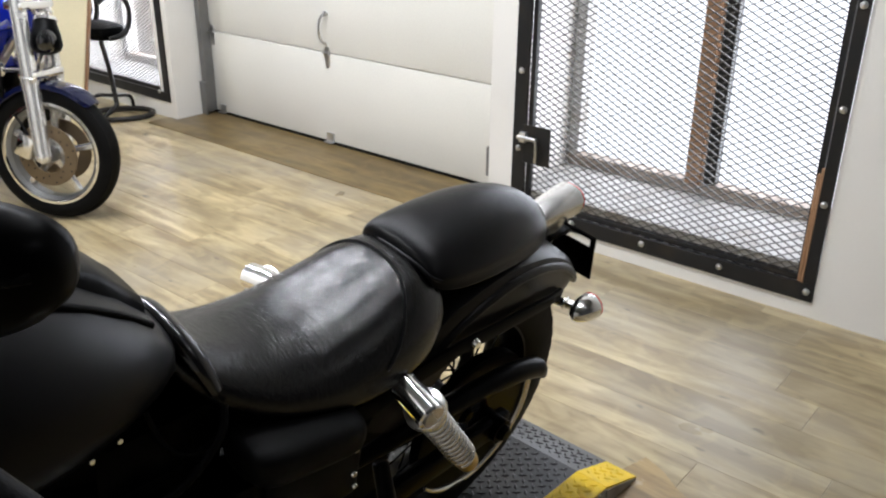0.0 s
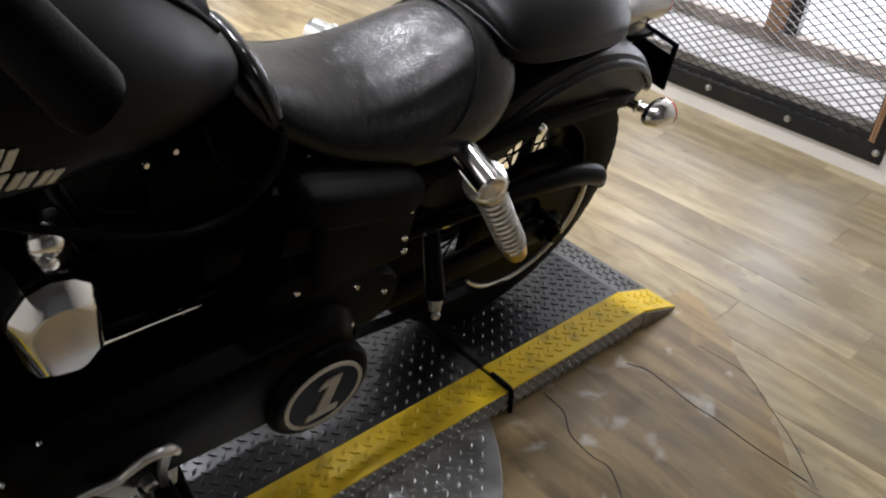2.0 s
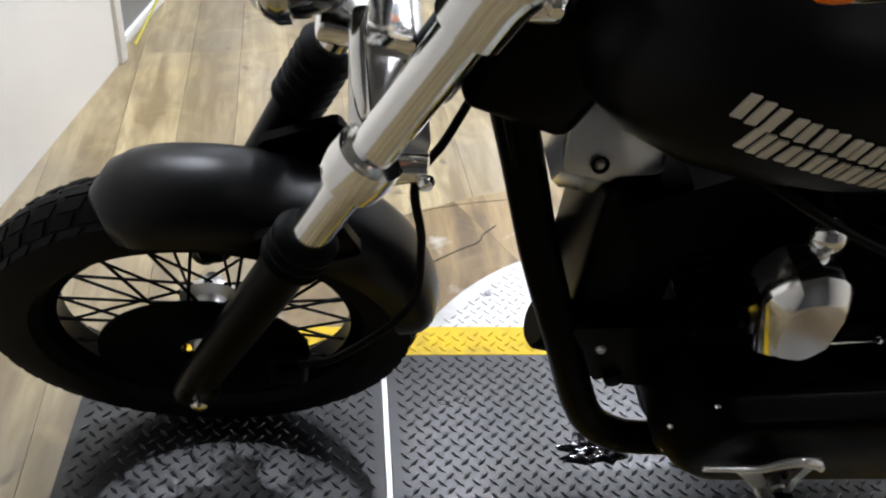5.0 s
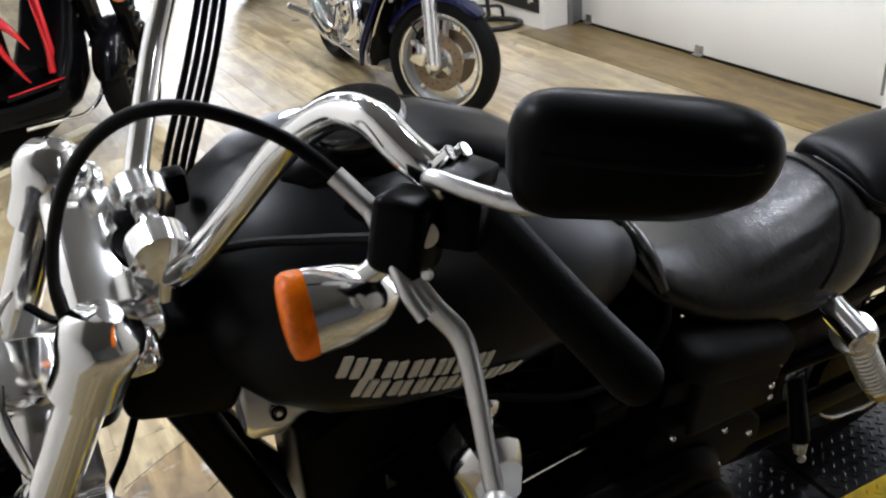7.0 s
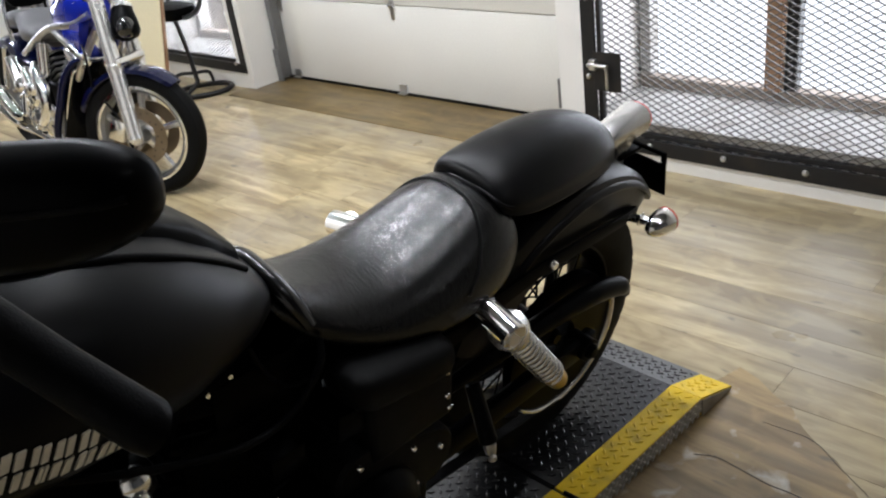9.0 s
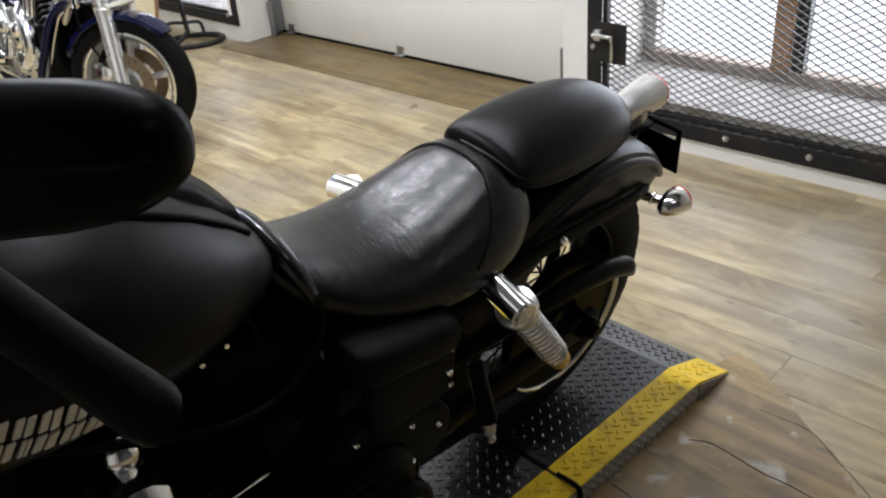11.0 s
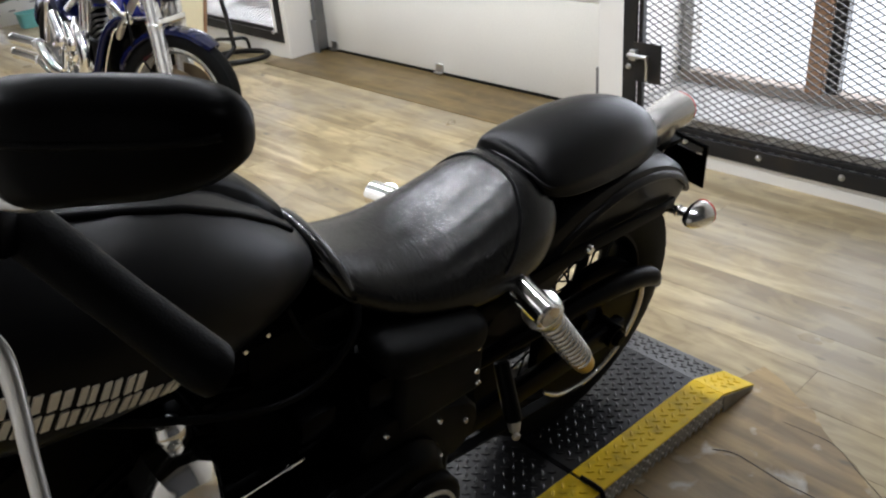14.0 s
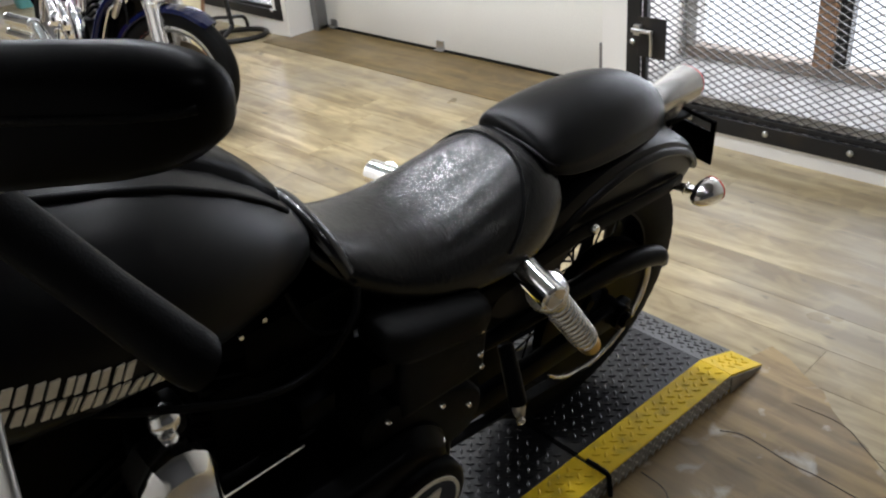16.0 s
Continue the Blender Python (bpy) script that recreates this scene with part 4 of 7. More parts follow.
seat = solid("rider_seat", SEAT, bike, lambda bm: loft(bm, [saddle(*s) for s in RIDER]), "creased black vinyl rider seat", 70)
sub = seat.modifiers.new("smooth", "SUBSURF")
sub.levels = sub.render_levels = 2
sp = []
for x, y in ((0.480, 0.108), (0.505, 0.095), (0.526, 0.07), (0.538, 0.04), (0.542, 0.0), (0.538, -0.055), (0.522, -0.095), (0.496, -0.130), (0.468, -0.150), (0.44, -0.160)):
    xs = [t[0] for t in RIDER]
    hw, zt, zb = (float(np.interp(x, xs, [t[i] for t in RIDER])) for i in (1, 2, 3))
    c = min(1, abs(y) / (hw * (RSIDE if y > 0 else 1.0))) ** (1 / 0.8)
    s = math.sqrt(max(0, 1 - c * c))
    sp.append((x, y, zb + (zt - zb) * (0.28 + 0.72 * s ** 0.92) + 0.0005))
solid("piping", PILLION, seat, lambda bm: sweep(bm, sp, 0.0022, 8), "stitched seam across the seat")
solid("seat_strap", ROLL, bike, lambda bm: sweep(bm, [(0.172, -0.112, 0.752), (0.162, -0.092, 0.784), (0.153, -0.064, 0.808), (0.148, -0.03, 0.820), (0.147, 0.0, 0.822), (0.149, 0.03, 0.812), (0.152, 0.05, 0.795)], [0.012, 0.017, 0.0185, 0.0185, 0.018, 0.015, 0.01], 16, flat=0.8), "glossy black roll at the nose of the seat", 60)
PAD = [(0.574, 0.092, 0.786, 0.752), (0.579, 0.106, 0.797, 0.746), (0.60, 0.114, 0.805, 0.738), (0.64, 0.118, 0.812, 0.728), (0.70, 0.118, 0.818, 0.722), (0.76, 0.113, 0.820, 0.716), (0.82, 0.104, 0.815, 0.708), (0.88, 0.091, 0.800, 0.700), (0.93, 0.074, 0.776, 0.692), (0.965, 0.055, 0.748, 0.688), (0.985, 0.032, 0.722, 0.686)]


def padring(x, hw, zt, zb):
    """Gently domed on top, sloping to a crease along the flank, then flaring out over the mudguard."""
    d = zt - zb
    prof = [(0.60, 0.0), (0.64, 0.16), (0.63, 0.42), (0.58, 0.68), (0.46, 0.87), (0.26, 0.965), (0.0, 1.0), (-0.26, 0.985), (-0.50, 0.925), (-0.70, 0.81), (-0.85, 0.64), (-0.945, 0.45), (-0.985, 0.33), (-0.992, 0.27), (-0.995, 0.15), (-1.02, 0.05), (-1.03, 0.0), (-0.55, -0.04), (0.0, -0.05), (0.3, -0.04)]
    return [V(x, y * hw, zb + z * d) for y, z in prof]


pad = solid("passenger_seat", PILLION, bike, lambda bm: loft(bm, [padring(*s) for s in PAD]), "smooth black vinyl passenger pad", 70)
sub = pad.modifiers.new("smooth", "SUBSURF")
sub.levels = sub.render_levels = 2
solid("pad_piping", PILLION, pad, lambda bm: sweep(bm, [(0.583, 0.060, 0.762), (0.575, 0.03, 0.772), (0.572, 0.0, 0.778), (0.573, -0.06, 0.776), (0.577, -0.098, 0.766), (0.592, -0.112, 0.758)], 0.0028, 8))

# ------------------------------------------------ tail: struts, signals, plate bracket
for sd in (-1, 1):
    def strut(bm):
        rr = [[V(x, sd * y + d, z + e) for d, e in ((-t, -h), (t, -h), (t, h * 0.6), (t * 0.5, h), (-t * 0.5, h), (-t, h * 0.6))] for x, y, z, h, t in
              ((0.40, 0.126, 0.575, 0.018, 0.007), (0.50, 0.130, 0.597, 0.016, 0.006), (0.65, 0.132, 0.612, 0.013, 0.006), (0.80, 0.130, 0.606, 0.012, 0.006), (0.92, 0.121, 0.592, 0.011, 0.006), (0.985, 0.106, 0.580, 0.008, 0.006))]
        loft(bm, rr)
    s = solid("fender_strut", BLACK, bike, strut, "black mudguard strut")
    for x, z in ((0.679, 0.612),):
        solid("strut_bolt", CHROME, s, lambda bm: bolt(bm, (x, sd * 0.1375, z), (0, sd, 0), 0.010, 0.009))
    c = Vector((0.964, sd * 0.181, 0.592))
    sg = solid("rear_turn_signal", CHROME, bike, lambda bm: lathe(bm, [(0.001, -0.046), (0.007, -0.044), (0.015, -0.035), (0.022, -0.019), (0.0262, 0.0), (0.0268, 0.012), (0.026, 0.017)], c, (1, 0, 0.0), 32), "chrome bullet turn signal")
    solid("lens", RED_LENS, sg, lambda bm: lathe(bm, [(0.0266, 0.014), (0.0268, 0.018), (0.024, 0.022), (0.015, 0.026), (0, 0.027)], c, (1, 0, 0), 32), "red signal lens")
    solid("stalk", CHROME, sg, lambda bm: loft(bm, [[V(x + a, sd * y, z + b) for a, b in ((-0.007, -0.006), (0.007, -0.006), (0.009, 0.0), (0.007, 0.006), (-0.007, 0.006), (-0.009, 0.0))] for x, y, z in ((0.940, 0.112, 0.586), (0.952, 0.158, 0.590))]))
    solid("stalk_collar", CHROME, sg, lambda bm: lathe(bm, [(0.008, 0.0), (0.013, 0.001), (0.013, 0.004), (0.008, 0.005)], (0.949, sd * 0.142, 0.5885), (0, sd, 0), 24), "chrome collar ring")
PLM = pose(1.105, 0, 0.648, 0, -12, 0)
pl = solid("plate_bracket", BLACK, bike, lambda bm: box(bm, (-0.003, -0.09, -0.105), (0.003, 0.09, -0.022), PLM, 0.003, 2), "black licence plate bracket")
for y0, y1 in ((-0.09, -0.078), (-0.01, 0.01), (0.078, 0.09)):
    solid("bracket_rib", BLACK, pl, lambda bm: box(bm, (-0.003, y0, -0.0225), (0.003, y1, 0.0), PLM, 0.001, 1))
solid("bracket_edge", BLACK, pl, lambda bm: box(bm, (-0.004, -0.09, -0.001), (0.004, 0.09, 0.008), PLM, 0.002, 1))
solid("bracket_arm", BLACK, pl, lambda bm: box(bm, (1.03, -0.03, 0.640), (1.108, 0.03, 0.652), None, 0.004, 2))
# chrome tail lamp behind the passenger pad
tl = solid("tail_lamp", BRIGHT, bike, lambda bm: loft(bm, [ring_sup(0, z, w, up, dn, x, 2.3, 28) for x, z, w, up, dn in ((0.955, 0.684, 0.016, 0.010, 0.026), (0.98, 0.692, 0.025, 0.016, 0.034), (1.02, 0.699, 0.032, 0.024, 0.037), (1.07, 0.704, 0.036, 0.029, 0.037), (1.108, 0.708, 0.038, 0.032, 0.036))]), "bright tail lamp housing", 60)
solid("tail_lens", RED_LENS, tl, lambda bm: loft(bm, [ring_sup(0, z, w, up, up, x, 2.3, 28) for x, z, w, up in ((1.1085, 0.708, 0.0375, 0.0315), (1.113, 0.708, 0.0375, 0.0315), (1.118, 0.708, 0.031, 0.025), (1.121, 0.708, 0.017, 0.014))]), "red tail lamp lens", 60)
solid("tail_neck", BRIGHT, tl, lambda bm: loft(bm, [[V(x + dx * k, y * k, z) for dx, y in ((-0.026, -0.026), (0.026, -0.026), (0.026, 0.026), (-0.026, 0.026))] for x, z, k in ((1.05, 0.69, 1.1), (1.047, 0.665, 0.9), (1.035, 0.62, 0.7))]))

# ------------------------------------------------ rear suspension
for sd in (-1, 1):
    top, low = Vector((0.477, sd * 0.205, 0.628)), Vector((0.652, sd * 0.192, 0.392))
    sh = solid("rear_shock", BLACK, bike, lambda bm: cyl(bm, top, low, 0.0175, seg=24), "chrome coil-over rear shock")
    solid("shock_cap", CHROME, sh, lambda bm: cyl(bm, (0.479, sd * 0.160, 0.637), (0.469, -0.236 if sd < 0 else 0.222, 0.629), 0.0235, seg=32, bevel=0.003), "polished chrome mount cover")
    solid("cap_bolt", STEEL, sh, lambda bm: lathe(bm, [(0.017, 0), (0.017, 0.001), (0.014, -0.004), (0, -0.004)], (0.469, -0.2365 if sd < 0 else 0.2225, 0.629), (0, sd, 0), 24))
    d = (low - top).normalized()
    u, v, w = basis(d)
    solid("shock_collar", BRIGHT, sh, lambda bm: lathe(bm, [(0.019, 0.006), (0.034, 0.012), (0.035, 0.022), (0.030, 0.032), (0.027, 0.05), (0.019, 0.05)], top, d, 32, True))
    L = (low - top).length
    n = 11
    hx = [top + d * (0.05 + (L - 0.085) * i / (n * 24)) + (u * math.cos(2 * math.pi * i / 24) + v * math.sin(2 * math.pi * i / 24)) * 0.0215 for i in range(n * 24 + 1)]
    solid("spring", BRIGHT, sh, lambda bm: sweep(bm, hx, 0.0044, 10, smooth=False), "chrome coil spring")
    solid("lower_clevis", GOLD, sh, lambda bm: cyl(bm, low - d * 0.042, low + d * 0.012, 0.0235, 0.020, 20, 0.003), "yellow zinc lower mount")
    solid("swingarm", BLACK, bike, lambda bm: (box(bm, (0.28, sd * 0.125 - 0.014, 0.300), (0.86, sd * 0.125 + 0.014, 0.352), None, 0.008, 2), cyl(bm, (0.82, sd * 0.10, 0.329), (0.82, sd * 0.152, 0.329), 0.026, seg=24), bolt(bm, (0.82, sd * 0.152, 0.329), (0, sd, 0), 0.018, 0.012)))
solid("belt_guard", BLACK, bike, lambda bm: sweep(bm, [(0.42, -0.112, 0.452), (0.55, -0.115, 0.456), (0.72, -0.117, 0.452), (0.86, -0.118, 0.438), (0.95, -0.117, 0.408), (0.985, -0.116, 0.372)], [0.013, 0.018, 0.021, 0.023, 0.022, 0.010], 14), "black upper belt guard")
solid("drive_belt", RUBBER, bike, lambda bm: (box(bm, (0.25, -0.098, 0.415), (0.80, -0.074, 0.421), pose(0, 0, 0.0), 0.001, 1), box(bm, (0.25, -0.098, 0.235), (0.80, -0.074, 0.241), pose(0.02, 0, 0.0, 0, 6, 0), 0.001, 1)))
solid("passenger_peg", GRIP, bike, lambda bm: (cyl(bm, (0.448, -0.165, 0.496), (0.430, -0.226, 0.410), 0.014, 0.016, 16, 0.003)), "folded rubber passenger peg")
solid("peg_end", ALLOY, bpy.data.objects["passenger_peg"], lambda bm: (cyl(bm, (0.430, -0.226, 0.410), (0.425, -0.236, 0.394), 0.012, 0.009, 12, 0.002), bolt(bm, (0.418, -0.244, 0.398), (-0.3, -1, 0), 0.008, 0.006)))

# ------------------------------------------------ engine
eng = solid("engine", BLACK, bike, lambda bm: (box(bm, (-0.192, -0.10, 0.225), (0.10, 0.13, 0.47), None, 0.03, 3), box(bm, (0.06, -0.10, 0.22), (0.34, 0.12, 0.46), None, 0.03, 3)), "black v-twin engine")
for sg, x1 in ((-1, -0.235), (1, 0.085)):
    base = Vector((-0.065 + sg * 0.03, 0, 0.44))
    topc = Vector((x1, 0, 0.74))
    d = (topc - base).normalized()
    m = Matrix.Translation(base) @ d.to_track_quat("Z", "Y").to_matrix().to_4x4()
    cy = solid("cylinder", BLACK, eng, lambda bm: cyl(bm, base, base + d * 0.25, 0.058, seg=24))
    for k in range(9):
        solid("cooling_fin", BLACK, cy, lambda bm: box(bm, (-0.075, -0.080, 0.025 + 0.021 * k), (0.075, 0.080, 0.031 + 0.021 * k), m, 0.002, 1))
    solid("rocker_box", WRINKLE, eng, lambda bm: box(bm, (-0.078, -0.095, 0.215), (0.078, 0.095, 0.285), m, 0.018, 3))
    for y in (-0.072, 0.072):
        solid("rocker_bolt", CHROME, eng, lambda bm: bolt(bm, m @ V(-0.05, y, 0.285), d, 0.007, 0.008))
    solid("pushrod_tube", CHROME, eng, lambda bm: cyl(bm, (-0.06 + sg * 0.045, 0.125, 0.40), m @ V(0, 0.098, 0.235), 0.011, seg=12), "chrome pushrod tube")


def hull2(c0, r0, c1, r1, n=20):
    """Outline of two circles and their tangents, in x and z."""
    d = math.hypot(c1[0] - c0[0], c1[1] - c0[1])
    th = math.atan2(c1[1] - c0[1], c1[0] - c0[0])
    a = math.acos((r0 - r1) / d)
    out = [(c1[0] + r1 * math.cos(th + t), c1[1] + r1 * math.sin(th + t)) for t in np.linspace(-a, a, n)]
    return out + [(c0[0] + r0 * math.cos(th + t), c0[1] + r0 * math.sin(th + t)) for t in np.linspace(a, 2 * math.pi - a, n)]


def plate_stack(bm, outline, levels):
    """Extrudes an outline in x, z along -y; levels: (y, inset scale)."""
    cx, cz = sum(p[0] for p in outline) / len(outline), sum(p[1] for p in outline) / len(outline)
    loft(bm, [[V(cx + (x - cx) * k, y, cz + (z - cz) * k) for x, z in outline] for y, k in levels])


PRIM = hull2((-0.145, 0.358), 0.080, (0.215, 0.362), 0.096)
prim = solid("primary_cover", BLACK, eng, lambda bm: plate_stack(bm, PRIM, [(-0.09, 1), (-0.176, 1), (-0.182, 0.995), (-0.186, 0.97), (-0.205, 0.93), (-0.216, 0.87), (-0.220, 0.78)]), "satin black primary cover")
for x, z in ((-0.212, 0.385), (-0.165, 0.431), (-0.041, 0.439), (0.085, 0.446), (0.20, 0.452), (-0.205, 0.322), (-0.15, 0.285), (-0.07, 0.282), (0.05, 0.278), (0.298, 0.39)):
    solid("cover_bolt", CHROME, prim, lambda bm: bolt(bm, (x, -0.184, z - (0.004 if z > 0.35 else -0.004)), (0, -1, 0), 0.0055, 0.006))
DC = Vector((0.222, -0.216, 0.318))
derby = solid("clutch_cover", BLACK, prim, lambda bm: lathe(bm, [(0.090, -0.008), (0.090, 0.010), (0.084, 0.018), (0.076, 0.021), (0, 0.0215)], DC, (0, -1, 0), 56), "round black clutch cover")
solid("medallion_ring", CREAM, derby, lambda bm: lathe(bm, [(0.0625, 0.0212), (0.0625, 0.0245), (0.069, 0.0245), (0.069, 0.0212)], DC, (0, -1, 0), 64, True), "pale ring of the medallion")
solid("medallion_disc", TOURB, derby, lambda bm: lathe(bm, [(0.0624, 0.0212), (0.0624, 0.023), (0, 0.023)], DC, (0, -1, 0), 48))


def mono(pts):
    bm = bmesh.new()
    a = [bm.verts.new(DC + V(x, -0.0228, z)) for x, z in pts]
    b = [bm.verts.new(DC + V(x, -0.0262, z)) for x, z in pts]
    bm.faces.new(a), bm.faces.new(b[::-1])
    for i in range(len(pts)):
        bm.faces.new((a[i], a[(i + 1) % len(pts)], b[(i + 1) % len(pts)], b[i]))
    return bm


for pts in ([(-0.012, -0.030), (0.010, -0.030), (0.026, 0.040), (0.008, 0.040)], [(-0.030, -0.044), (0.026, -0.044), (0.029, -0.033), (-0.026, -0.033)], [(-0.014, 0.022), (0.006, 0.026), (0.008, 0.038), (-0.004, 0.036)]):
    part("medallion_mark", mono(pts), CREAM, derby, "", 0)
HORN = [(-0.162, 0.541), (-0.150, 0.533), (-0.112, 0.526), (-0.098, 0.533), (-0.077, 0.560), (-0.080, 0.640), (-0.090, 0.660), (-0.107, 0.674), (-0.132, 0.680), (-0.158, 0.671), (-0.178, 0.645), (-0.182, 0.630)]
horn = solid("horn_cover", CHROME, bike, lambda bm: plate_stack(bm, HORN, [(-0.130, 0.97), (-0.172, 1.0), (-0.182, 0.97), (-0.200, 0.74), (-0.203, 0.66)]), "chrome horn cover", 25)
solid("horn_stud", CHROME, bike, lambda bm: (lathe(bm, [(0.010, -0.03), (0.011, 0.0), (0.020, 0.003), (0.021, 0.011), (0.016, 0.020), (0.007, 0.024), (0, 0.0245)], (-0.116, -0.128, 0.686), (-0.1, -0.75, 0.5), 28)), "chrome domed acorn nut")
solid("horn_bracket", BLACK, bike, lambda bm: (box(bm, (-0.128, -0.14, 0.66), (-0.09, -0.10, 0.705), None, 0.006, 2), box(bm, (-0.15, -0.15, 0.57), (-0.10, -0.05, 0.65), None, 0.008, 2)))
solid("shift_rod", CHROME, bike, lambda bm: cyl(bm, (-0.12, -0.180, 0.552), (0.072, -0.122, 0.482), 0.0032, seg=10), "thin chrome shift rod")
solid("rod_end", CHROME, bpy.data.objects["shift_rod"], lambda bm: cyl(bm, (0.045, -0.130, 0.492), (0.076, -0.121, 0.481), 0.005, seg=10))
# polished rocker cover seen ahead of the engine
def rocker(bm):
    sec = ((-0.046, 0.690), (-0.043, 0.698), (-0.014, 0.772), (-0.004, 0.780), (0.09, 0.780), (0.09, 0.640), (-0.012, 0.640), (-0.020, 0.645))
    loft(bm, [[V(x, y * k, 0.71 + (z - 0.71) * k - (x + 0.39) * 0.22) for y, z in sec] for x, k in ((-0.396, 0.90), (-0.388, 1.0), (-0.285, 1.0), (-0.276, 0.9))])


rc = solid("rocker_cover", BRIGHT, bike, rocker, "polished alloy rocker cover with a bolt", 30)
solid("cover_washer", BLACK, rc, lambda bm: lathe(bm, [(0.010, 0.0), (0.0105, 0.003), (0.007, 0.0035), (0.006, 0.001)], (-0.356, -0.043, 0.702), (0, -0.93, 0.36), 20, True))
solid("cover_stud", STEEL, rc, lambda bm: bolt(bm, (-0.356, -0.042, 0.702), (0, -0.93, 0.36), 0.0055, 0.006))

# ------------------------------------------------ frame, side cover, small black parts
fr = solid("frame", BLACK, bike, lambda bm: (cyl(bm, (-0.555, -0.015, 0.79), (-0.455, -0.05, 1.005), 0.034, seg=24), sweep(bm, [(-0.47, 0, 0.88), (-0.3, 0, 0.86), (0.0, 0, 0.80), (0.3, 0, 0.63), (0.45, 0, 0.58)], 0.03, 14)), "black tubular steel frame")
for sd in (-1, 1):
    solid("down_tube", BLACK, fr, lambda bm: sweep(bm, [(-0.49, sd * 0.018, 0.84), (-0.448, sd * 0.030, 0.72), (-0.398, sd * 0.055, 0.56), (-0.345, sd * 0.085, 0.42), (-0.310, sd * 0.10, 0.325), (-0.280, sd * 0.106, 0.268), (-0.240, sd * 0.110, 0.236), (-0.18, sd * 0.112, 0.222), (0.05, sd * 0.112, 0.21), (0.32, sd * 0.112, 0.205), (0.36, sd * 0.112, 0.30), (0.38, sd * 0.11, 0.5)], 0.025, 14))
solid("engine_mount", BLACK, bike, lambda bm: (loft(bm, [[V(x, y, z) for x, z in ((-0.345, 0.47), (-0.318, 0.392), (-0.292, 0.356), (-0.270, 0.362), (-0.248, 0.345), (-0.205, 0.338), (-0.195, 0.40), (-0.20, 0.48))] for y in (-0.098, -0.055)]), cyl(bm, (-0.268, -0.05, 0.362), (-0.268, -0.108, 0.366), 0.013, seg=16, bevel=0.002)), "black engine mount plate")
solid("mount_bolt", STEEL, bpy.data.objects["engine_mount"], lambda bm: bolt(bm, (-0.300, -0.098, 0.43), (0, -1, 0), 0.007, 0.006))
solid("oil_filter", BLACK, bike, lambda bm: cyl(bm, (-0.27, 0.0, 0.33), (-0.36, 0.0, 0.36), 0.040, seg=28, bevel=0.006))
solid("ignition_coil", BLACK, bike, lambda bm: box(bm, (-0.345, -0.075, 0.46), (-0.225, 0.09, 0.685), None, 0.02, 3), "black coil housing below the tank")
solid("battery_tray", BLACK, bike, lambda bm: box(bm, (0.02, -0.085, 0.60), (0.26, 0.085, 0.705), None, 0.02, 2))
sc = solid("side_cover", COVER, bike, lambda bm: box(bm, (0.215, -0.180, 0.478), (0.392, -0.10, 0.628), pose(0, 0, 0, 0, 0, 0), 0.014, 3), "black textured side cover")
solid("cover_pod", COVER, sc, lambda bm: loft(bm, [ring_sup(-0.148, 0.652 - 0.18 * (x - 0.187), 0.054 * k, 0.032 * k, 0.040 * k, x, 3.2, 28) for x, k in ((0.180, 0.35), (0.184, 0.62), (0.194, 0.84), (0.212, 0.97), (0.24, 1.0), (0.34, 1.0), (0.364, 0.95), (0.378, 0.8), (0.386, 0.58), (0.389, 0.3))]), "rounded pod on the side cover", 60)
for x, z in ((0.362, 0.594), (0.372, 0.530), (0.378, 0.500)):
    solid("cover_screw", CHROME, sc, lambda bm: bolt(bm, (x, -0.188 if z > 0.56 else -0.180, z), (0, -1, 0), 0.006, 0.005))
solid("gearbox_top", WRINKLE, bike, lambda bm: box(bm, (-0.04, -0.085, 0.43), (0.21, 0.10, 0.63), None, 0.02, 2))
solid("fuse_box", BLACK, bike, lambda bm: box(bm, (0.105, -0.165, 0.575), (0.190, -0.09, 0.625), pose(0, 0, 0, 0, 6, 0), 0.006, 2))
solid("wire_connector", BLACK, bike, lambda bm: box(bm, (0.06, -0.15, 0.545), (0.120, -0.09, 0.590), None, 0.006, 2))
solid("transmission_cover", COVER, bike, lambda bm: plate_stack(bm, hull2((0.20, 0.47), 0.05, (0.34, 0.40), 0.06), [(-0.09, 1), (-0.165, 1), (-0.172, 0.95), (-0.174, 0.8)]))
for x, z in ((0.19, 0.50), (0.30, 0.46), (0.36, 0.42)):
    solid("case_bolt", CHROME, bpy.data.objects["transmission_cover"], lambda bm: bolt(bm, (x, -0.174, z), (0, -1, 0), 0.006, 0.008))
solid("tank_bracket", BLACK, bike, lambda bm: (box(bm, (0.02, -0.105, 0.735), (0.10, -0.098, 0.775), pose(0, 0, 0, 0, -12, 0), 0.003, 1)))
for x, y, z in ((-0.05, -0.10, 0.745), (0.005, -0.11, 0.735), (0.045, -0.10, 0.735)):
    solid("frame_bolt", CHROME, fr, lambda bm: bolt(bm, (x, y, z), (0, -1, 0.2), 0.005, 0.007))
solid("wiring_loom", GRIP, bike, lambda bm: (sweep(bm, [(-0.22, -0.12, 0.76), (-0.1, -0.14, 0.70), (0.02, -0.15, 0.655), (0.10, -0.15, 0.66), (0.16, -0.14, 0.70), (0.18, -0.12, 0.73)], 0.006, 8), sweep(bm, [(0.08, -0.10, 0.76), (0.10, -0.11, 0.70), (0.14, -0.115, 0.665), (0.20, -0.10, 0.66)], 0.004, 8)))
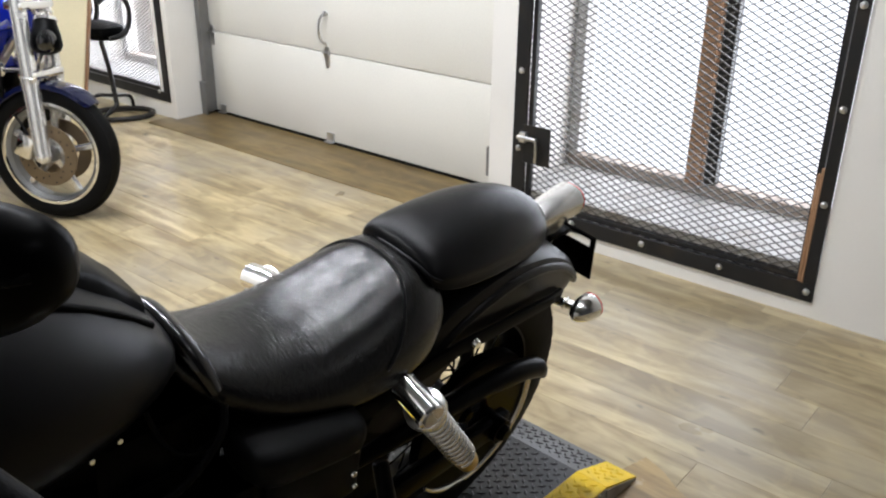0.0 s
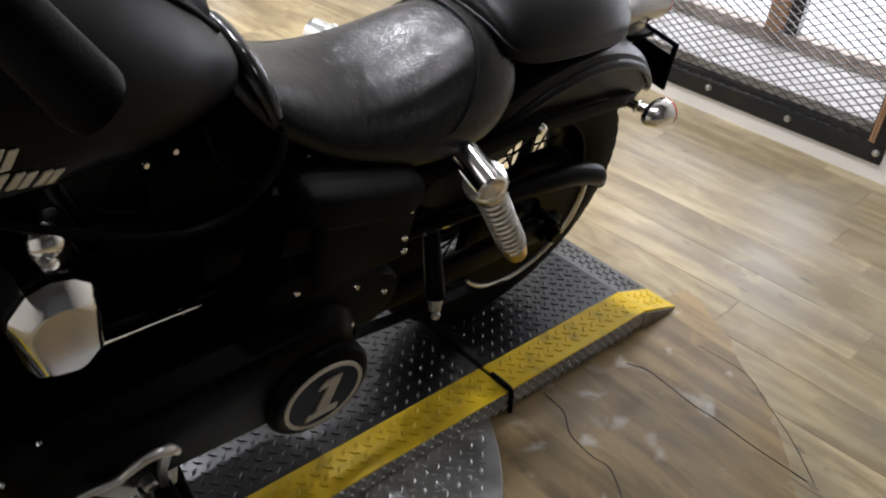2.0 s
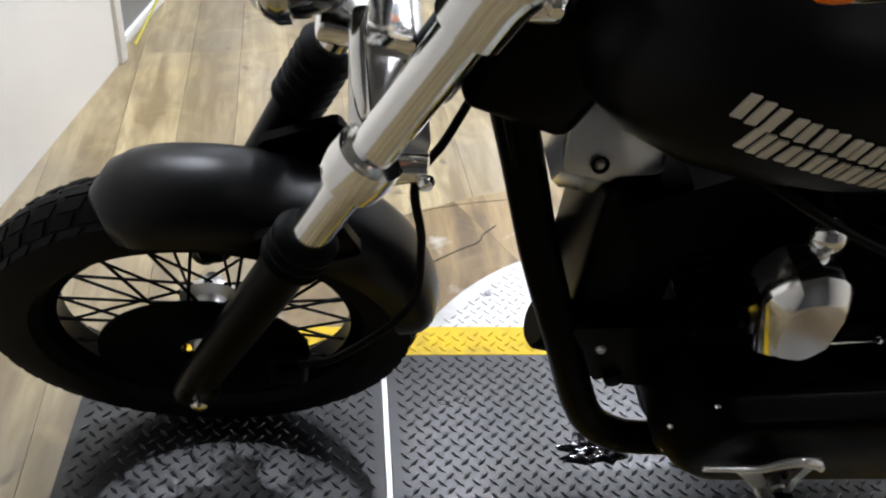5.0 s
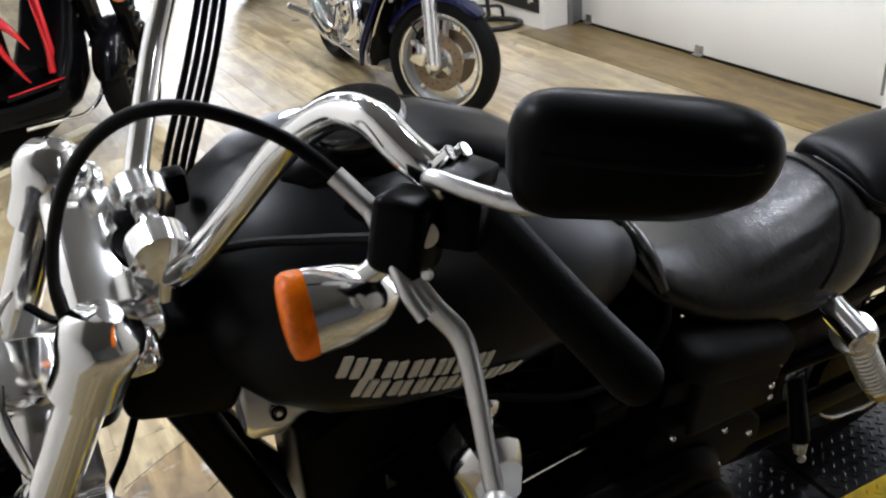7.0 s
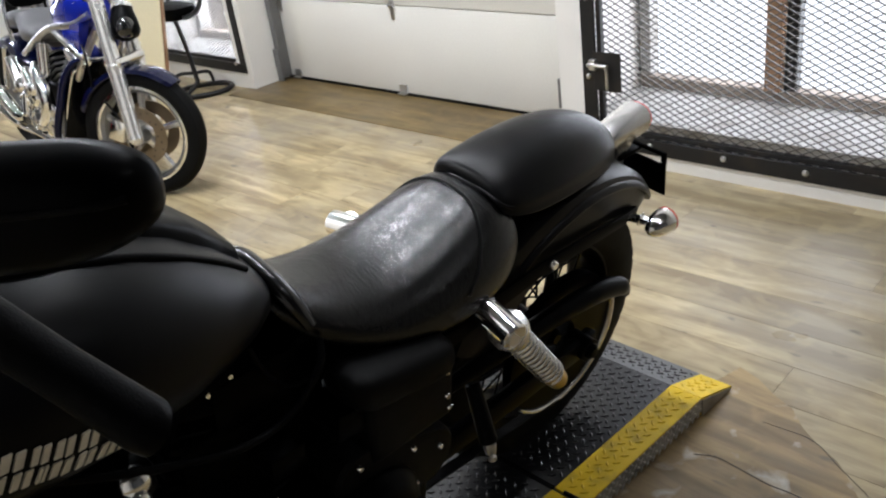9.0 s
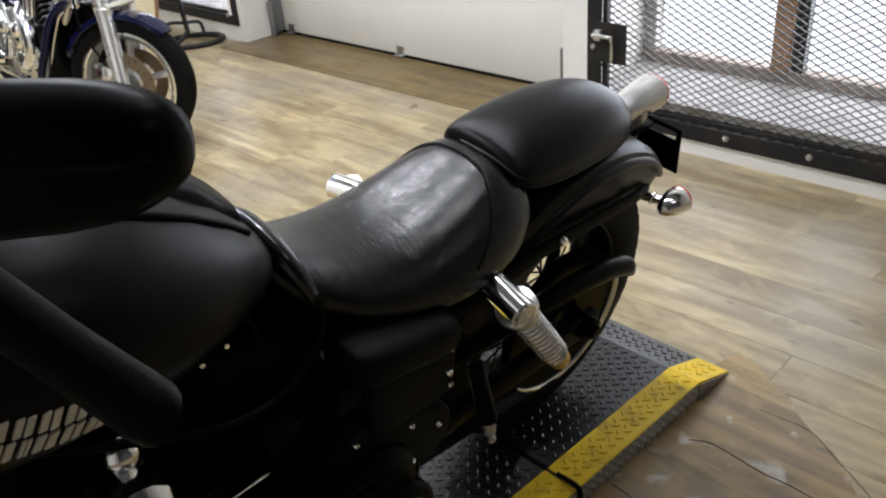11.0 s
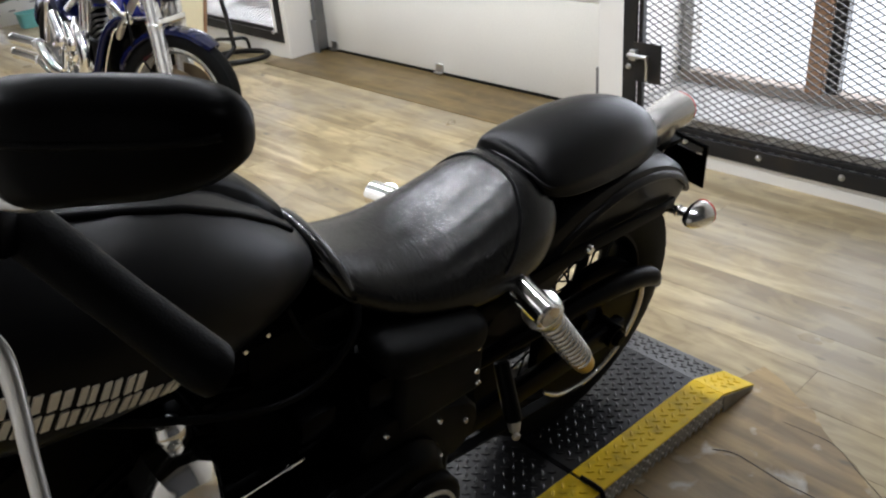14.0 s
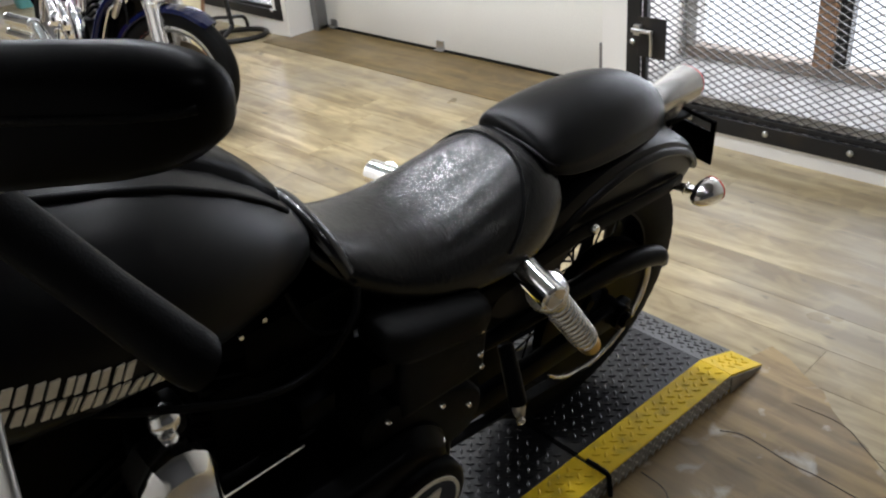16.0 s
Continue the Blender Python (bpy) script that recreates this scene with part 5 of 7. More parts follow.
# foot controls and side stand
solid("foot_peg", GRIP, bike, lambda bm: (cyl(bm, (-0.029, -0.215, 0.264), (-0.046, -0.352, 0.294), 0.0155, 0.017, 20, 0.004)), "black rubber rider foot peg")
solid("peg_bracket", ALLOY, bpy.data.objects["foot_peg"], lambda bm: (box(bm, (-0.045, -0.21, 0.225), (0.005, -0.15, 0.285), None, 0.008, 2), bolt(bm, (-0.02, -0.212, 0.275), (0, -1, 0), 0.009, 0.01)))
lev = solid("shift_lever", BRIGHT, bike, lambda bm: sweep(bm, [(-0.172, -0.232, 0.352), (-0.131, -0.234, 0.354), (-0.100, -0.236, 0.354), (-0.079, -0.236, 0.363), (-0.060, -0.236, 0.371), (-0.042, -0.236, 0.373), (-0.023, -0.236, 0.367), (-0.013, -0.236, 0.356)], [0.004, 0.0045, 0.0055, 0.006, 0.0065, 0.0075, 0.0085, 0.006], 12, flat=0.75), "curved chrome shift lever")
solid("lever_web", ALLOY, lev, lambda bm: loft(bm, [[V(x, y, z) for x, z in ((-0.128, 0.349), (-0.100, 0.350), (-0.072, 0.316), (-0.070, 0.300), (-0.086, 0.302))] for y in (-0.228, -0.235)]), "dull alloy web below the lever")
solid("lever_web", ALLOY, lev, lambda bm: loft(bm, [[V(x, y, z) for x, z in ((-0.036, 0.358), (-0.022, 0.352), (-0.028, 0.318), (-0.024, 0.280), (-0.034, 0.276), (-0.040, 0.318))] for y in (-0.228, -0.235)]), "dull alloy web below the lever")
solid("lever_pivot", STEEL, lev, lambda bm: cyl(bm, (-0.050, -0.19, 0.298), (-0.050, -0.238, 0.300), 0.010, seg=18, bevel=0.003))
solid("toe_arm", BRIGHT, lev, lambda bm: sweep(bm, [(-0.048, -0.205, 0.252), (-0.055, -0.24, 0.272), (-0.080, -0.30, 0.312), (-0.100, -0.352, 0.342)], [0.013, 0.012, 0.010, 0.009], 10, flat=0.5))
solid("toe_rubber", GRIP, lev, lambda bm: cyl(bm, (-0.100, -0.345, 0.340), (-0.120, -0.43, 0.372), 0.012, 0.014, 14, 0.003))
solid("side_stand", BLACK, bike, lambda bm: (sweep(bm, [(0.02, -0.14, 0.20), (0.03, -0.19, 0.13), (0.04, -0.235, 0.065), (0.045, -0.245, 0.052)], 0.012, 10), box(bm, (0.02, -0.262, 0.0455), (0.075, -0.225, 0.054), None, 0.003, 1)), "black folding side stand")

# ------------------------------------------------ front fork
K = 0.431


def leg(z, y, off=0.0):
    return V(-0.670 + (z - 0.70) * K + off, y, z)


for sd in (-1, 1):
    y = sd * 0.116
    ft = front("fork_tube", CHROME, lambda bm: cyl(bm, leg(0.683, y), leg(1.075, y), 0.0228, seg=36), "polished chrome fork tube")
    front("fork_slider", BLACK, lambda bm: sweep(bm, [leg(0.693, y), leg(0.65, y), leg(0.5, y), leg(0.36, y), leg(0.30, y)], [0.028, 0.029, 0.028, 0.027, 0.022], 24), "black fork slider")
    front("fork_boot", GRIP, lambda bm: lathe(bm, [q for h in ((-0.03, -0.012, 0.006) if sd < 0 else (-0.03, -0.012, 0.006, 0.024, 0.042, 0.06)) for q in ((0.029, h), (0.037, h + 0.006), (0.037, h + 0.010), (0.029, h + 0.016))], leg(0.683, y), V(K, 0, 1), 28), "ribbed rubber fork boot")
    front("axle_nut", CHROME, lambda bm: lathe(bm, [(0.012, 0), (0.012, 0.012), (0.008, 0.016), (0, 0.017)], FA + V(0, sd * 0.138, 0.012), (0, sd, 0), 16))
    front("axle_lug", BLACK, lambda bm: cyl(bm, FA + V(0, sd * 0.09, 0.02), FA + V(0, sd * 0.140, 0.02), 0.026, seg=24, bevel=0.004))
    cl = front("fork_clamp", CHROME, lambda bm: (lathe(bm, [(0.026, -0.026), (0.034, -0.022), (0.036, 0.0), (0.034, 0.022), (0.026, 0.026)], leg(0.824, y), V(K, 0, 1), 32),
        sweep(bm, [leg(0.822, y, 0.02), leg(0.822, y, 0.045), leg(0.824, y * 1.02, 0.062)], [0.02, 0.016, 0.014], 14)), "chrome lower fork clamp")
    solid("clamp_bolt", CHROME, cl, lambda bm: bolt(bm, leg(0.824, y * 1.05 + sd * 0.012, 0.058), (0.2, sd, 0), 0.009, 0.008))
    cap = front("fork_cap", CHROME, lambda bm: (lathe(bm, [(0.024, -0.062), (0.033, -0.056), (0.034, -0.016), (0.037, 0.0), (0.037, 0.014), (0.031, 0.026), (0.017, 0.033), (0.011, 0.040), (0, 0.041)], leg(1.056, y), V(K, 0, 1), 36),
        box(bm, (-0.02, -0.02, -0.03), (0.052, 0.02, 0.006), Matrix.Translation(leg(1.047, y)), 0.012, 3)), "chrome upper fork cap")
    solid("pinch_bolt", CHROME, cap, lambda bm: bolt(bm, leg(1.042, y + sd * 0.02, 0.040), (0, sd, 0), 0.008, 0.008))
front("lower_yoke", ALLOY, lambda bm: box(bm, (-0.035, -0.105, -0.022), (0.04, 0.105, 0.022), pose(*leg(0.832, 0, 0.02), 0, 24, 0), 0.012, 3), "alloy lower fork yoke")
front("upper_yoke", CHROME, lambda bm: box(bm, (-0.03, -0.10, -0.018), (0.055, 0.10, 0.018), pose(*leg(1.042, 0, 0.015), 0, 24, 0), 0.014, 3), "chrome upper fork yoke")
solid("brake_hose", GRIP, bike, lambda bm: (sweep(bm, [(-0.50, -0.03, 0.80), (-0.535, -0.07, 0.755), (-0.565, -0.10, 0.72), (-0.55, -0.095, 0.62), (-0.556, -0.09, 0.50), (-0.64, -0.09, 0.40), (-0.69, -0.08, 0.37)], 0.005, 8)), "black front brake hose")
solid("neck_cover", BLACK, bike, lambda bm: (box(bm, (-0.06, -0.055, -0.09), (0.07, 0.055, 0.07), pose(-0.44, -0.025, 0.86, 8, 20, 0), 0.02, 3)))

# headlamp
HC, HA = Vector((-0.688, -0.028, 0.949)), Vector((-1, 0, -0.06)).normalized()
hl = solid("headlamp", GLOSS, bike, lambda bm: lathe(bm, [(0.074, 0.0), (0.0735, -0.012), (0.067, -0.034), (0.054, -0.056), (0.037, -0.073), (0.018, -0.083), (0, -0.086)], HC, HA, 56), "gloss black headlamp shell", 60)
solid("bezel", CHROME, hl, lambda bm: lathe(bm, [(0.071, -0.002), (0.078, 0.0), (0.0795, 0.010), (0.0765, 0.022), (0.071, 0.027), (0.067, 0.024), (0.067, 0.0)], HC, HA, 64, True), "chrome headlamp bezel", 60)
solid("lens", LENS, hl, lambda bm: lathe(bm, [(0.0695, 0.022), (0.065, 0.032), (0.050, 0.042), (0.029, 0.048), (0, 0.050)], HC, HA, 56), "clear headlamp glass", 60)
solid("headlamp_mount", CHROME, bike, lambda bm: (box(bm, (-0.02, -0.05, -0.016), (0.075, 0.05, 0.010), pose(-0.645, -0.01, 0.868, 0, 12, 0), 0.008, 2), cyl(bm, (-0.655, -0.012, 0.868), (-0.66, -0.012, 0.895), 0.016, seg=20),
      sweep(bm, [(-0.625, -0.06, 0.895), (-0.628, -0.085, 0.88), (-0.622, -0.108, 0.83), (-0.612, -0.114, 0.80)], 0.010, 12, flat=0.6), sweep(bm, [(-0.625, 0.06, 0.895), (-0.628, 0.085, 0.88), (-0.622, 0.108, 0.83), (-0.612, 0.114, 0.80)], 0.010, 12, flat=0.6)), "chrome headlamp mount")
solid("headlamp_cable", GRIP, bike, lambda bm: sweep(bm, [(-0.578, -0.012, 0.945), (-0.555, -0.04, 0.94), (-0.525, -0.06, 0.955), (-0.49, -0.05, 0.975)], 0.0045, 8))

# handlebar
BAR = [(-0.448, 0.0, 1.008), (-0.448, 0.045, 1.004), (-0.445, 0.08, 0.998), (-0.425, 0.115, 1.03), (-0.385, 0.165, 1.105), (-0.350, 0.205, 1.175), (-0.325, 0.255, 1.225), (-0.314, 0.300, 1.240), (-0.303, 0.330, 1.229), (-0.280, 0.354, 1.205), (-0.240, 0.410, 1.154), (-0.201, 0.467, 1.101)]
full = [(x, -y - 0.05 * max(0.0, 1 - y / 0.16), z + 0.02 * max(0.0, 1 - y / 0.16)) for x, y, z in BAR[::-1]]
full += [(x, y - 0.05 * max(0.0, 1 - y / 0.16), z + 0.02 * max(0.0, 1 - y / 0.16) - 0.020 * min(1, max(0, (z - 1.08) / 0.1))) for x, y, z in BAR[1:]]
bar = solid("handlebar", CHROME, bike, lambda bm: sweep(bm, full, 0.0132, 24, 10), "tall chrome handlebar", 60)
for sd in (-1, 1):
    RS = solid("riser", CHROME, bike, lambda bm: (cyl(bm, (-0.46, sd * 0.045, 0.965), (-0.45, sd * 0.045, 1.0), 0.020, seg=24), lathe(bm, [(0.017, -0.02), (0.030, -0.017), (0.031, 0.017), (0.017, 0.02)], (-0.448, sd * 0.045, 1.005), (0, 1, 0), 28), box(bm, (-0.475, sd * 0.045 - 0.016, 0.99), (-0.42, sd * 0.045 + 0.016, 1.024), None, 0.008, 2)), "chrome handlebar riser")
    RS.matrix_local = Matrix.Translation((0, -0.05, 0.02))
    g = solid("grip", GRIP, bar, lambda bm: sweep(bm, [(-0.283, sd * 0.350, 1.209), (-0.262, sd * 0.378, 1.183), (-0.231, sd * 0.424, 1.141), (-0.202, sd * 0.466, 1.103), (-0.1985, sd * 0.4705, 1.0985)], [0.0200, 0.0190, 0.0185, 0.0200, 0.0170], 22), "black rubber grip")
    solid("perch", BLACK, bar, lambda bm: (box(bm, (-0.028, -0.018, -0.032), (0.014, 0.02, 0.020), pose(-0.314, sd * 0.366, 1.202, 0, 15, -sd * 35), 0.008, 3), box(bm, (-0.02, -0.018, -0.019), (0.03, 0.018, 0.017), pose(-0.286, sd * 0.374, 1.200, 0, 25, -sd * 48), 0.007, 2),
          box(bm, (-0.012, -0.012, 0.0), (0.03, 0.012, 0.016), pose(-0.290, sd * 0.378, 1.222, 0, 10, -sd * 30), 0.004, 2)), "black switch housing and lever perch")
    solid("perch_pin", CREAM if sd < 0 else STEEL, bar, lambda bm: lathe(bm, [(0.0085, 0), (0.0085, 0.003), (0.006, 0.005), (0, 0.0052)], (-0.317, sd * 0.386, 1.205), (-0.35, sd * 0.75, 0.56), 16))
    # Dark levers in alloy grey: the colour carries the bright highlight on top.
    lv = solid("clutch_lever" if sd < 0 else "brake_lever", ALLOY, bar, lambda bm: sweep(bm, [(-0.335, sd * 0.352, 1.203), (-0.332, sd * 0.375, 1.184), (-0.322, sd * 0.402, 1.163), (-0.311, sd * 0.422, 1.148), (-0.312, sd * 0.442, 1.132), (-0.320, sd * 0.475, 1.107), (-0.326, sd * 0.50, 1.088)], [0.008, 0.0085, 0.0085, 0.0085, 0.0075, 0.0065, 0.0065], 14, flat=0.62), "hand lever, alloy grey for its highlight")
    solid("lever_ball", ALLOY, lv, lambda bm: ball(bm, (-0.327, sd * 0.505, 1.084), 0.0105))
    for p, q in (((-0.292, 0.352, 1.228), (-0.284, 0.358, 1.240)), ((-0.281, 0.350, 1.227), (-0.273, 0.356, 1.238))):
        solid("clamp_bolt", CHROME, bar, lambda bm: cyl(bm, (p[0], sd * p[1], p[2]), (q[0], sd * q[1], q[2]), 0.0058, seg=14, bevel=0.001))
    solid("perch_screw", STEEL, bar, lambda bm: bolt(bm, (-0.322, sd * 0.400, 1.186), (-0.72, sd * 0.6, 0.35), 0.0042, 0.004))
    # mirror
    e1 = Vector((0.77, sd * 0.64, 0.07)).normalized()
    e3 = Vector((0.0, 0.0, 1.0))
    e2 = e3.cross(e1).normalized() * (1 if sd < 0 else -1)
    mc = Vector((-0.238, sd * 0.464, 1.2875)) + e1 * 0.004

    def mshape(bm, depth, scale, off):
        rings = []
        for d, k in depth:
            rings.append([mc + e1 * ((0.075 if math.cos(a) > 0 else 0.066) * k * scale * math.copysign(abs(math.cos(a)) ** 0.5, math.cos(a))) + e3 * (0.034 * k * scale * math.copysign(abs(math.sin(a)) ** 0.66, math.sin(a)) * (1.0 - (0.17 if math.sin(a) > 0 else 0.34) * math.cos(a))) + e2 * (d + off) for a in (2 * math.pi * i / 40 for i in range(40))])
        loft(bm, rings)
    mr = solid("mirror", BLACK, bike, lambda bm: mshape(bm, [(-0.030, 0.25), (-0.029, 0.55), (-0.025, 0.80), (-0.016, 0.94), (-0.005, 1.0), (0.002, 1.0), (0.004, 0.97)], 1.0, 0), "satin black oval mirror", 50)
    solid("mirror_glass", CHROME, mr, lambda bm: mshape(bm, [(0.004, 0.95), (0.0052, 0.94)], 1.0, 0), "mirror glass", 30)
    solid("mirror_crease", COVER, mr, lambda bm: sweep(bm, [mc + e1 * u + e3 * (0.010 - 0.02 * u) + e2 * w for u, w in ((-0.045, -0.0265), (-0.02, -0.0292), (0.02, -0.0292), (0.05, -0.0262), (0.062, -0.022))], 0.0026, 10), "moulded ridge across the mirror back")
    # Satin black stem; its lit top is put into the steel colour.
    solid("mirror_stem", STEEL, mr, lambda bm: sweep(bm, [(-0.300, sd * 0.372, 1.222), (-0.308, sd * 0.376, 1.238), (-0.296, sd * 0.405, 1.243), (-0.277, sd * 0.436, 1.246), (-0.262, sd * 0.45, 1.256), (-0.250, sd * 0.458, 1.272)], 0.0058, 12), "mirror stem, steel grey for its lit top")
    # front turn signal below the perch
    c = Vector((-0.392, sd * 0.338, 1.128))
    ax = Vector((-0.985, -sd * 0.13, -0.04)).normalized()
    fs = solid("front_turn_signal", CHROME, bike, lambda bm: lathe(bm, [(0.030, 0.0), (0.0305, -0.012), (0.028, -0.035), (0.021, -0.058), (0.010, -0.072), (0, -0.074)], c, ax, 36), "chrome bullet turn signal", 60)
    solid("amber_lens", AMBER, fs, lambda bm: lathe(bm, [(0.0305, -0.010), (0.0315, -0.004), (0.0312, 0.003), (0.029, 0.007), (0.022, 0.0095), (0.011, 0.0105), (0, 0.011)], c, ax, 36), "amber signal lens", 60)
    solid("stalk", CHROME, fs, lambda bm: sweep(bm, [c - ax * 0.035 + V(0, 0, 0.01), c - ax * 0.055 + V(0, 0, 0.022), (-0.312, sd * 0.352, 1.172)], 0.009, 14))
solid("clutch_cable", GRIP, bike, lambda bm: sweep(bm, [(-0.338, -0.345, 1.208), (-0.347, -0.332, 1.219), (-0.38, -0.30, 1.247), (-0.432, -0.26, 1.259), (-0.478, -0.22, 1.229), (-0.516, -0.18, 1.158), (-0.540, -0.14, 1.053), (-0.537, -0.10, 0.955), (-0.50, -0.06, 0.86), (-0.45, -0.05, 0.7)], 0.0052, 10), "black clutch cable arching from the lever")
solid("cable_ferrule", STEEL, bpy.data.objects["clutch_cable"], lambda bm: (cyl(bm, (-0.336, -0.348, 1.205), (-0.352, -0.327, 1.224), 0.0072, seg=12), sweep(bm, [(-0.338, -0.346, 1.207), (-0.336, -0.372, 1.192), (-0.336, -0.398, 1.176), (-0.330, -0.412, 1.162)], 0.0055, 12)), "grey cable sleeve beside the perch")
for i in range(4):
    o = i * 0.0085
    solid("control_cable", GRIP, bike, lambda bm: sweep(bm, [(-0.43 + o, 0.06 + o, 0.94), (-0.405 + 1.6 * o, 0.10 + o, 1.0), (-0.350 + 1.6 * o, 0.155 + o, 1.09), (-0.305 + 1.4 * o, 0.205 + o, 1.18), (-0.285 + o, 0.28 + o * 0.5, 1.230), (-0.30, 0.35, 1.215)], 0.004, 8), "black control cable along the handlebar")
solid("bar_cable", GRIP, bike, lambda bm: sweep(bm, [(-0.44, -0.04, 0.97), (-0.38, -0.12, 1.03), (-0.33, -0.2, 1.075), (-0.30, -0.29, 1.13), (-0.31, -0.35, 1.18)], 0.005, 8))
solid("ignition_switch", BLACK, bike, lambda bm: (box(bm, (-0.42, 0.03, 0.985), (-0.395, 0.055, 1.025), pose(0, 0, 0), 0.006, 2)))
# ---------------------------------------------------------------- ceiling lamps and shopfront
lamp0 = None
for x, y, power in LAMPS:
    if lamp0 is None:
        lamp0 = empty("ceiling_lamp", pose(x, y, CEIL), "small round white ceiling lamp, lit", "ceiling lamp", "ceiling lamps")
        bm = bmesh.new()
        lathe(bm, [(0.0, -0.002), (0.10, -0.002), (0.115, -0.02), (0.115, -0.05), (0.102, -0.062), (0.098, -0.056), (0.09, -0.03), (0.0, -0.03)], (0, 0, 0), (0, 0, 1), 32)
        part("housing", bm, TRIM, lamp0)
        bm = bmesh.new()
        lathe(bm, [(0.0, -0.035), (0.07, -0.035), (0.075, -0.045), (0.05, -0.058), (0.0, -0.062)], (0, 0, 0), (0, 0, 1), 24)
        part("bulb", bm, LAMP, lamp0)
    else:
        copy_thing(lamp0, pose(x, y, CEIL))

shop = empty("window_3", ROOM @ pose(0.5, 9.02, 0.0), "glazed shopfront at the end of the aisle", "window", kind="structure")
for lo, hi in (((0, 0, 0), (2.0, 0.06, 0.09)), ((0, 0, 2.61), (2.0, 0.06, 2.7)), ((0, 0, 0.09), (0.06, 0.06, 2.61)), ((1.94, 0, 0.09), (2.0, 0.06, 2.61)), ((0.97, 0, 0.09), (1.03, 0.06, 2.61))):
    bm = bmesh.new()
    box(bm, lo, hi, None, 0.003, 1)
    part("window_frame", bm, STEEL, shop)
bm = bmesh.new()
box(bm, (0.2, 9.16, -0.1), (2.8, 9.18, 2.9))
ob = part("backdrop_shopfront", bm, DAY)
ob.matrix_world = ROOM
tagged(ob, "bright daylight outside the shopfront", kind="structure")


def sub(name, mat, parent, build, label="", sharp=38):
    bm = bmesh.new()
    build(bm)
    return part(name, bm, mat, parent, label, sharp)


def disc_wheel(parent, m, r, hw, r_rim, spokes, rim_mat, label, spoke_mat=None):
    """A cast wheel about the local y axis, centred at m's origin: rim, tyre, hub, spokes."""
    def put(bm):
        bmesh.ops.transform(bm, matrix=m, verts=bm.verts)
    w = sub("wheel", rim_mat, parent, lambda bm: (lathe(bm, [(r_rim - 0.022, -hw * 0.5), (r_rim - 0.004, -hw * 0.78), (r_rim + 0.008, -hw * 0.8), (r_rim, -hw * 0.4), (r_rim, hw * 0.4),
            (r_rim + 0.008, hw * 0.8), (r_rim - 0.004, hw * 0.78), (r_rim - 0.022, hw * 0.5)], (0, 0, 0), (0, 1, 0), 56, True), put(bm)), label)
    t = r - r_rim
    pr = [(r_rim + 0.002, -hw * 0.76), (r_rim + t * 0.3, -hw * 0.97), (r_rim + t * 0.55, -hw), (r_rim + t * 0.82, -hw * 0.8), (r - 0.006, -hw * 0.42), (r, 0)]
    pr = pr + [(a, -b) for a, b in pr[-2::-1]]
    ty = sub("tyre", RUBBER, w, lambda bm: (lathe(bm, pr, (0, 0, 0), (0, 1, 0), 64, True), put(bm)), "black road tyre")
    sub("hub", rim_mat, w, lambda bm: (lathe(bm, [(0.0, -hw * 0.9), (0.022, -hw * 0.9), (0.034, -hw * 0.6), (0.034, hw * 0.6), (0.022, hw * 0.9), (0.0, hw * 0.9)], (0, 0, 0), (0, 1, 0), 24), put(bm)))
    for k in range(spokes):
        a = 2 * math.pi * (k + 0.3) / spokes
        u, v = V(math.cos(a), 0, math.sin(a)), V(-math.sin(a), 0, math.cos(a))

        def spoke(bm):
            rr = []
            for q, wd, d in ((0.028, 0.026, 0.022), (0.5 * r_rim, 0.014, 0.016), (r_rim - 0.012, 0.019, 0.014)):
                rr.append([u * q + v * x + V(0, y, 0) for x, y in ((-wd, 0), (-wd * 0.5, -d), (wd * 0.5, -d), (wd, 0), (wd * 0.5, d), (-wd * 0.5, d))])
            loft(bm, rr)
            put(bm)
        sub("spoke", spoke_mat or rim_mat, w, spoke)
    return w


# ---------------------------------------------------------------- blue motorcycle by the far window
blue = empty("blue_motorcycle", pose(1.10, 2.565, 0, 5, 0, 90), "metallic blue and chrome cruiser motorcycle, wheel turned", "motorcycle")
ST = pose(-0.045, 0, 0.28, 0, 0, 34)
# Rims and hubs take a darker grey that paints their shade; spokes stay bright.
fwm = disc_wheel(blue, ST, 0.28, 0.045, 0.205, 5, GALV_RIMSHADE, "chrome five-spoke front wheel", BRIGHT)
sub("rim_lip", CHROME, fwm, lambda bm: (lathe(bm, [(0.197, 0.036), (0.203, 0.041), (0.213, 0.0405), (0.214, 0.036), (0.205, 0.034)], (0, 0, 0), (0, 1, 0), 64, True), bmesh.ops.transform(bm, matrix=ST, verts=bm.verts)), "polished rim lip")
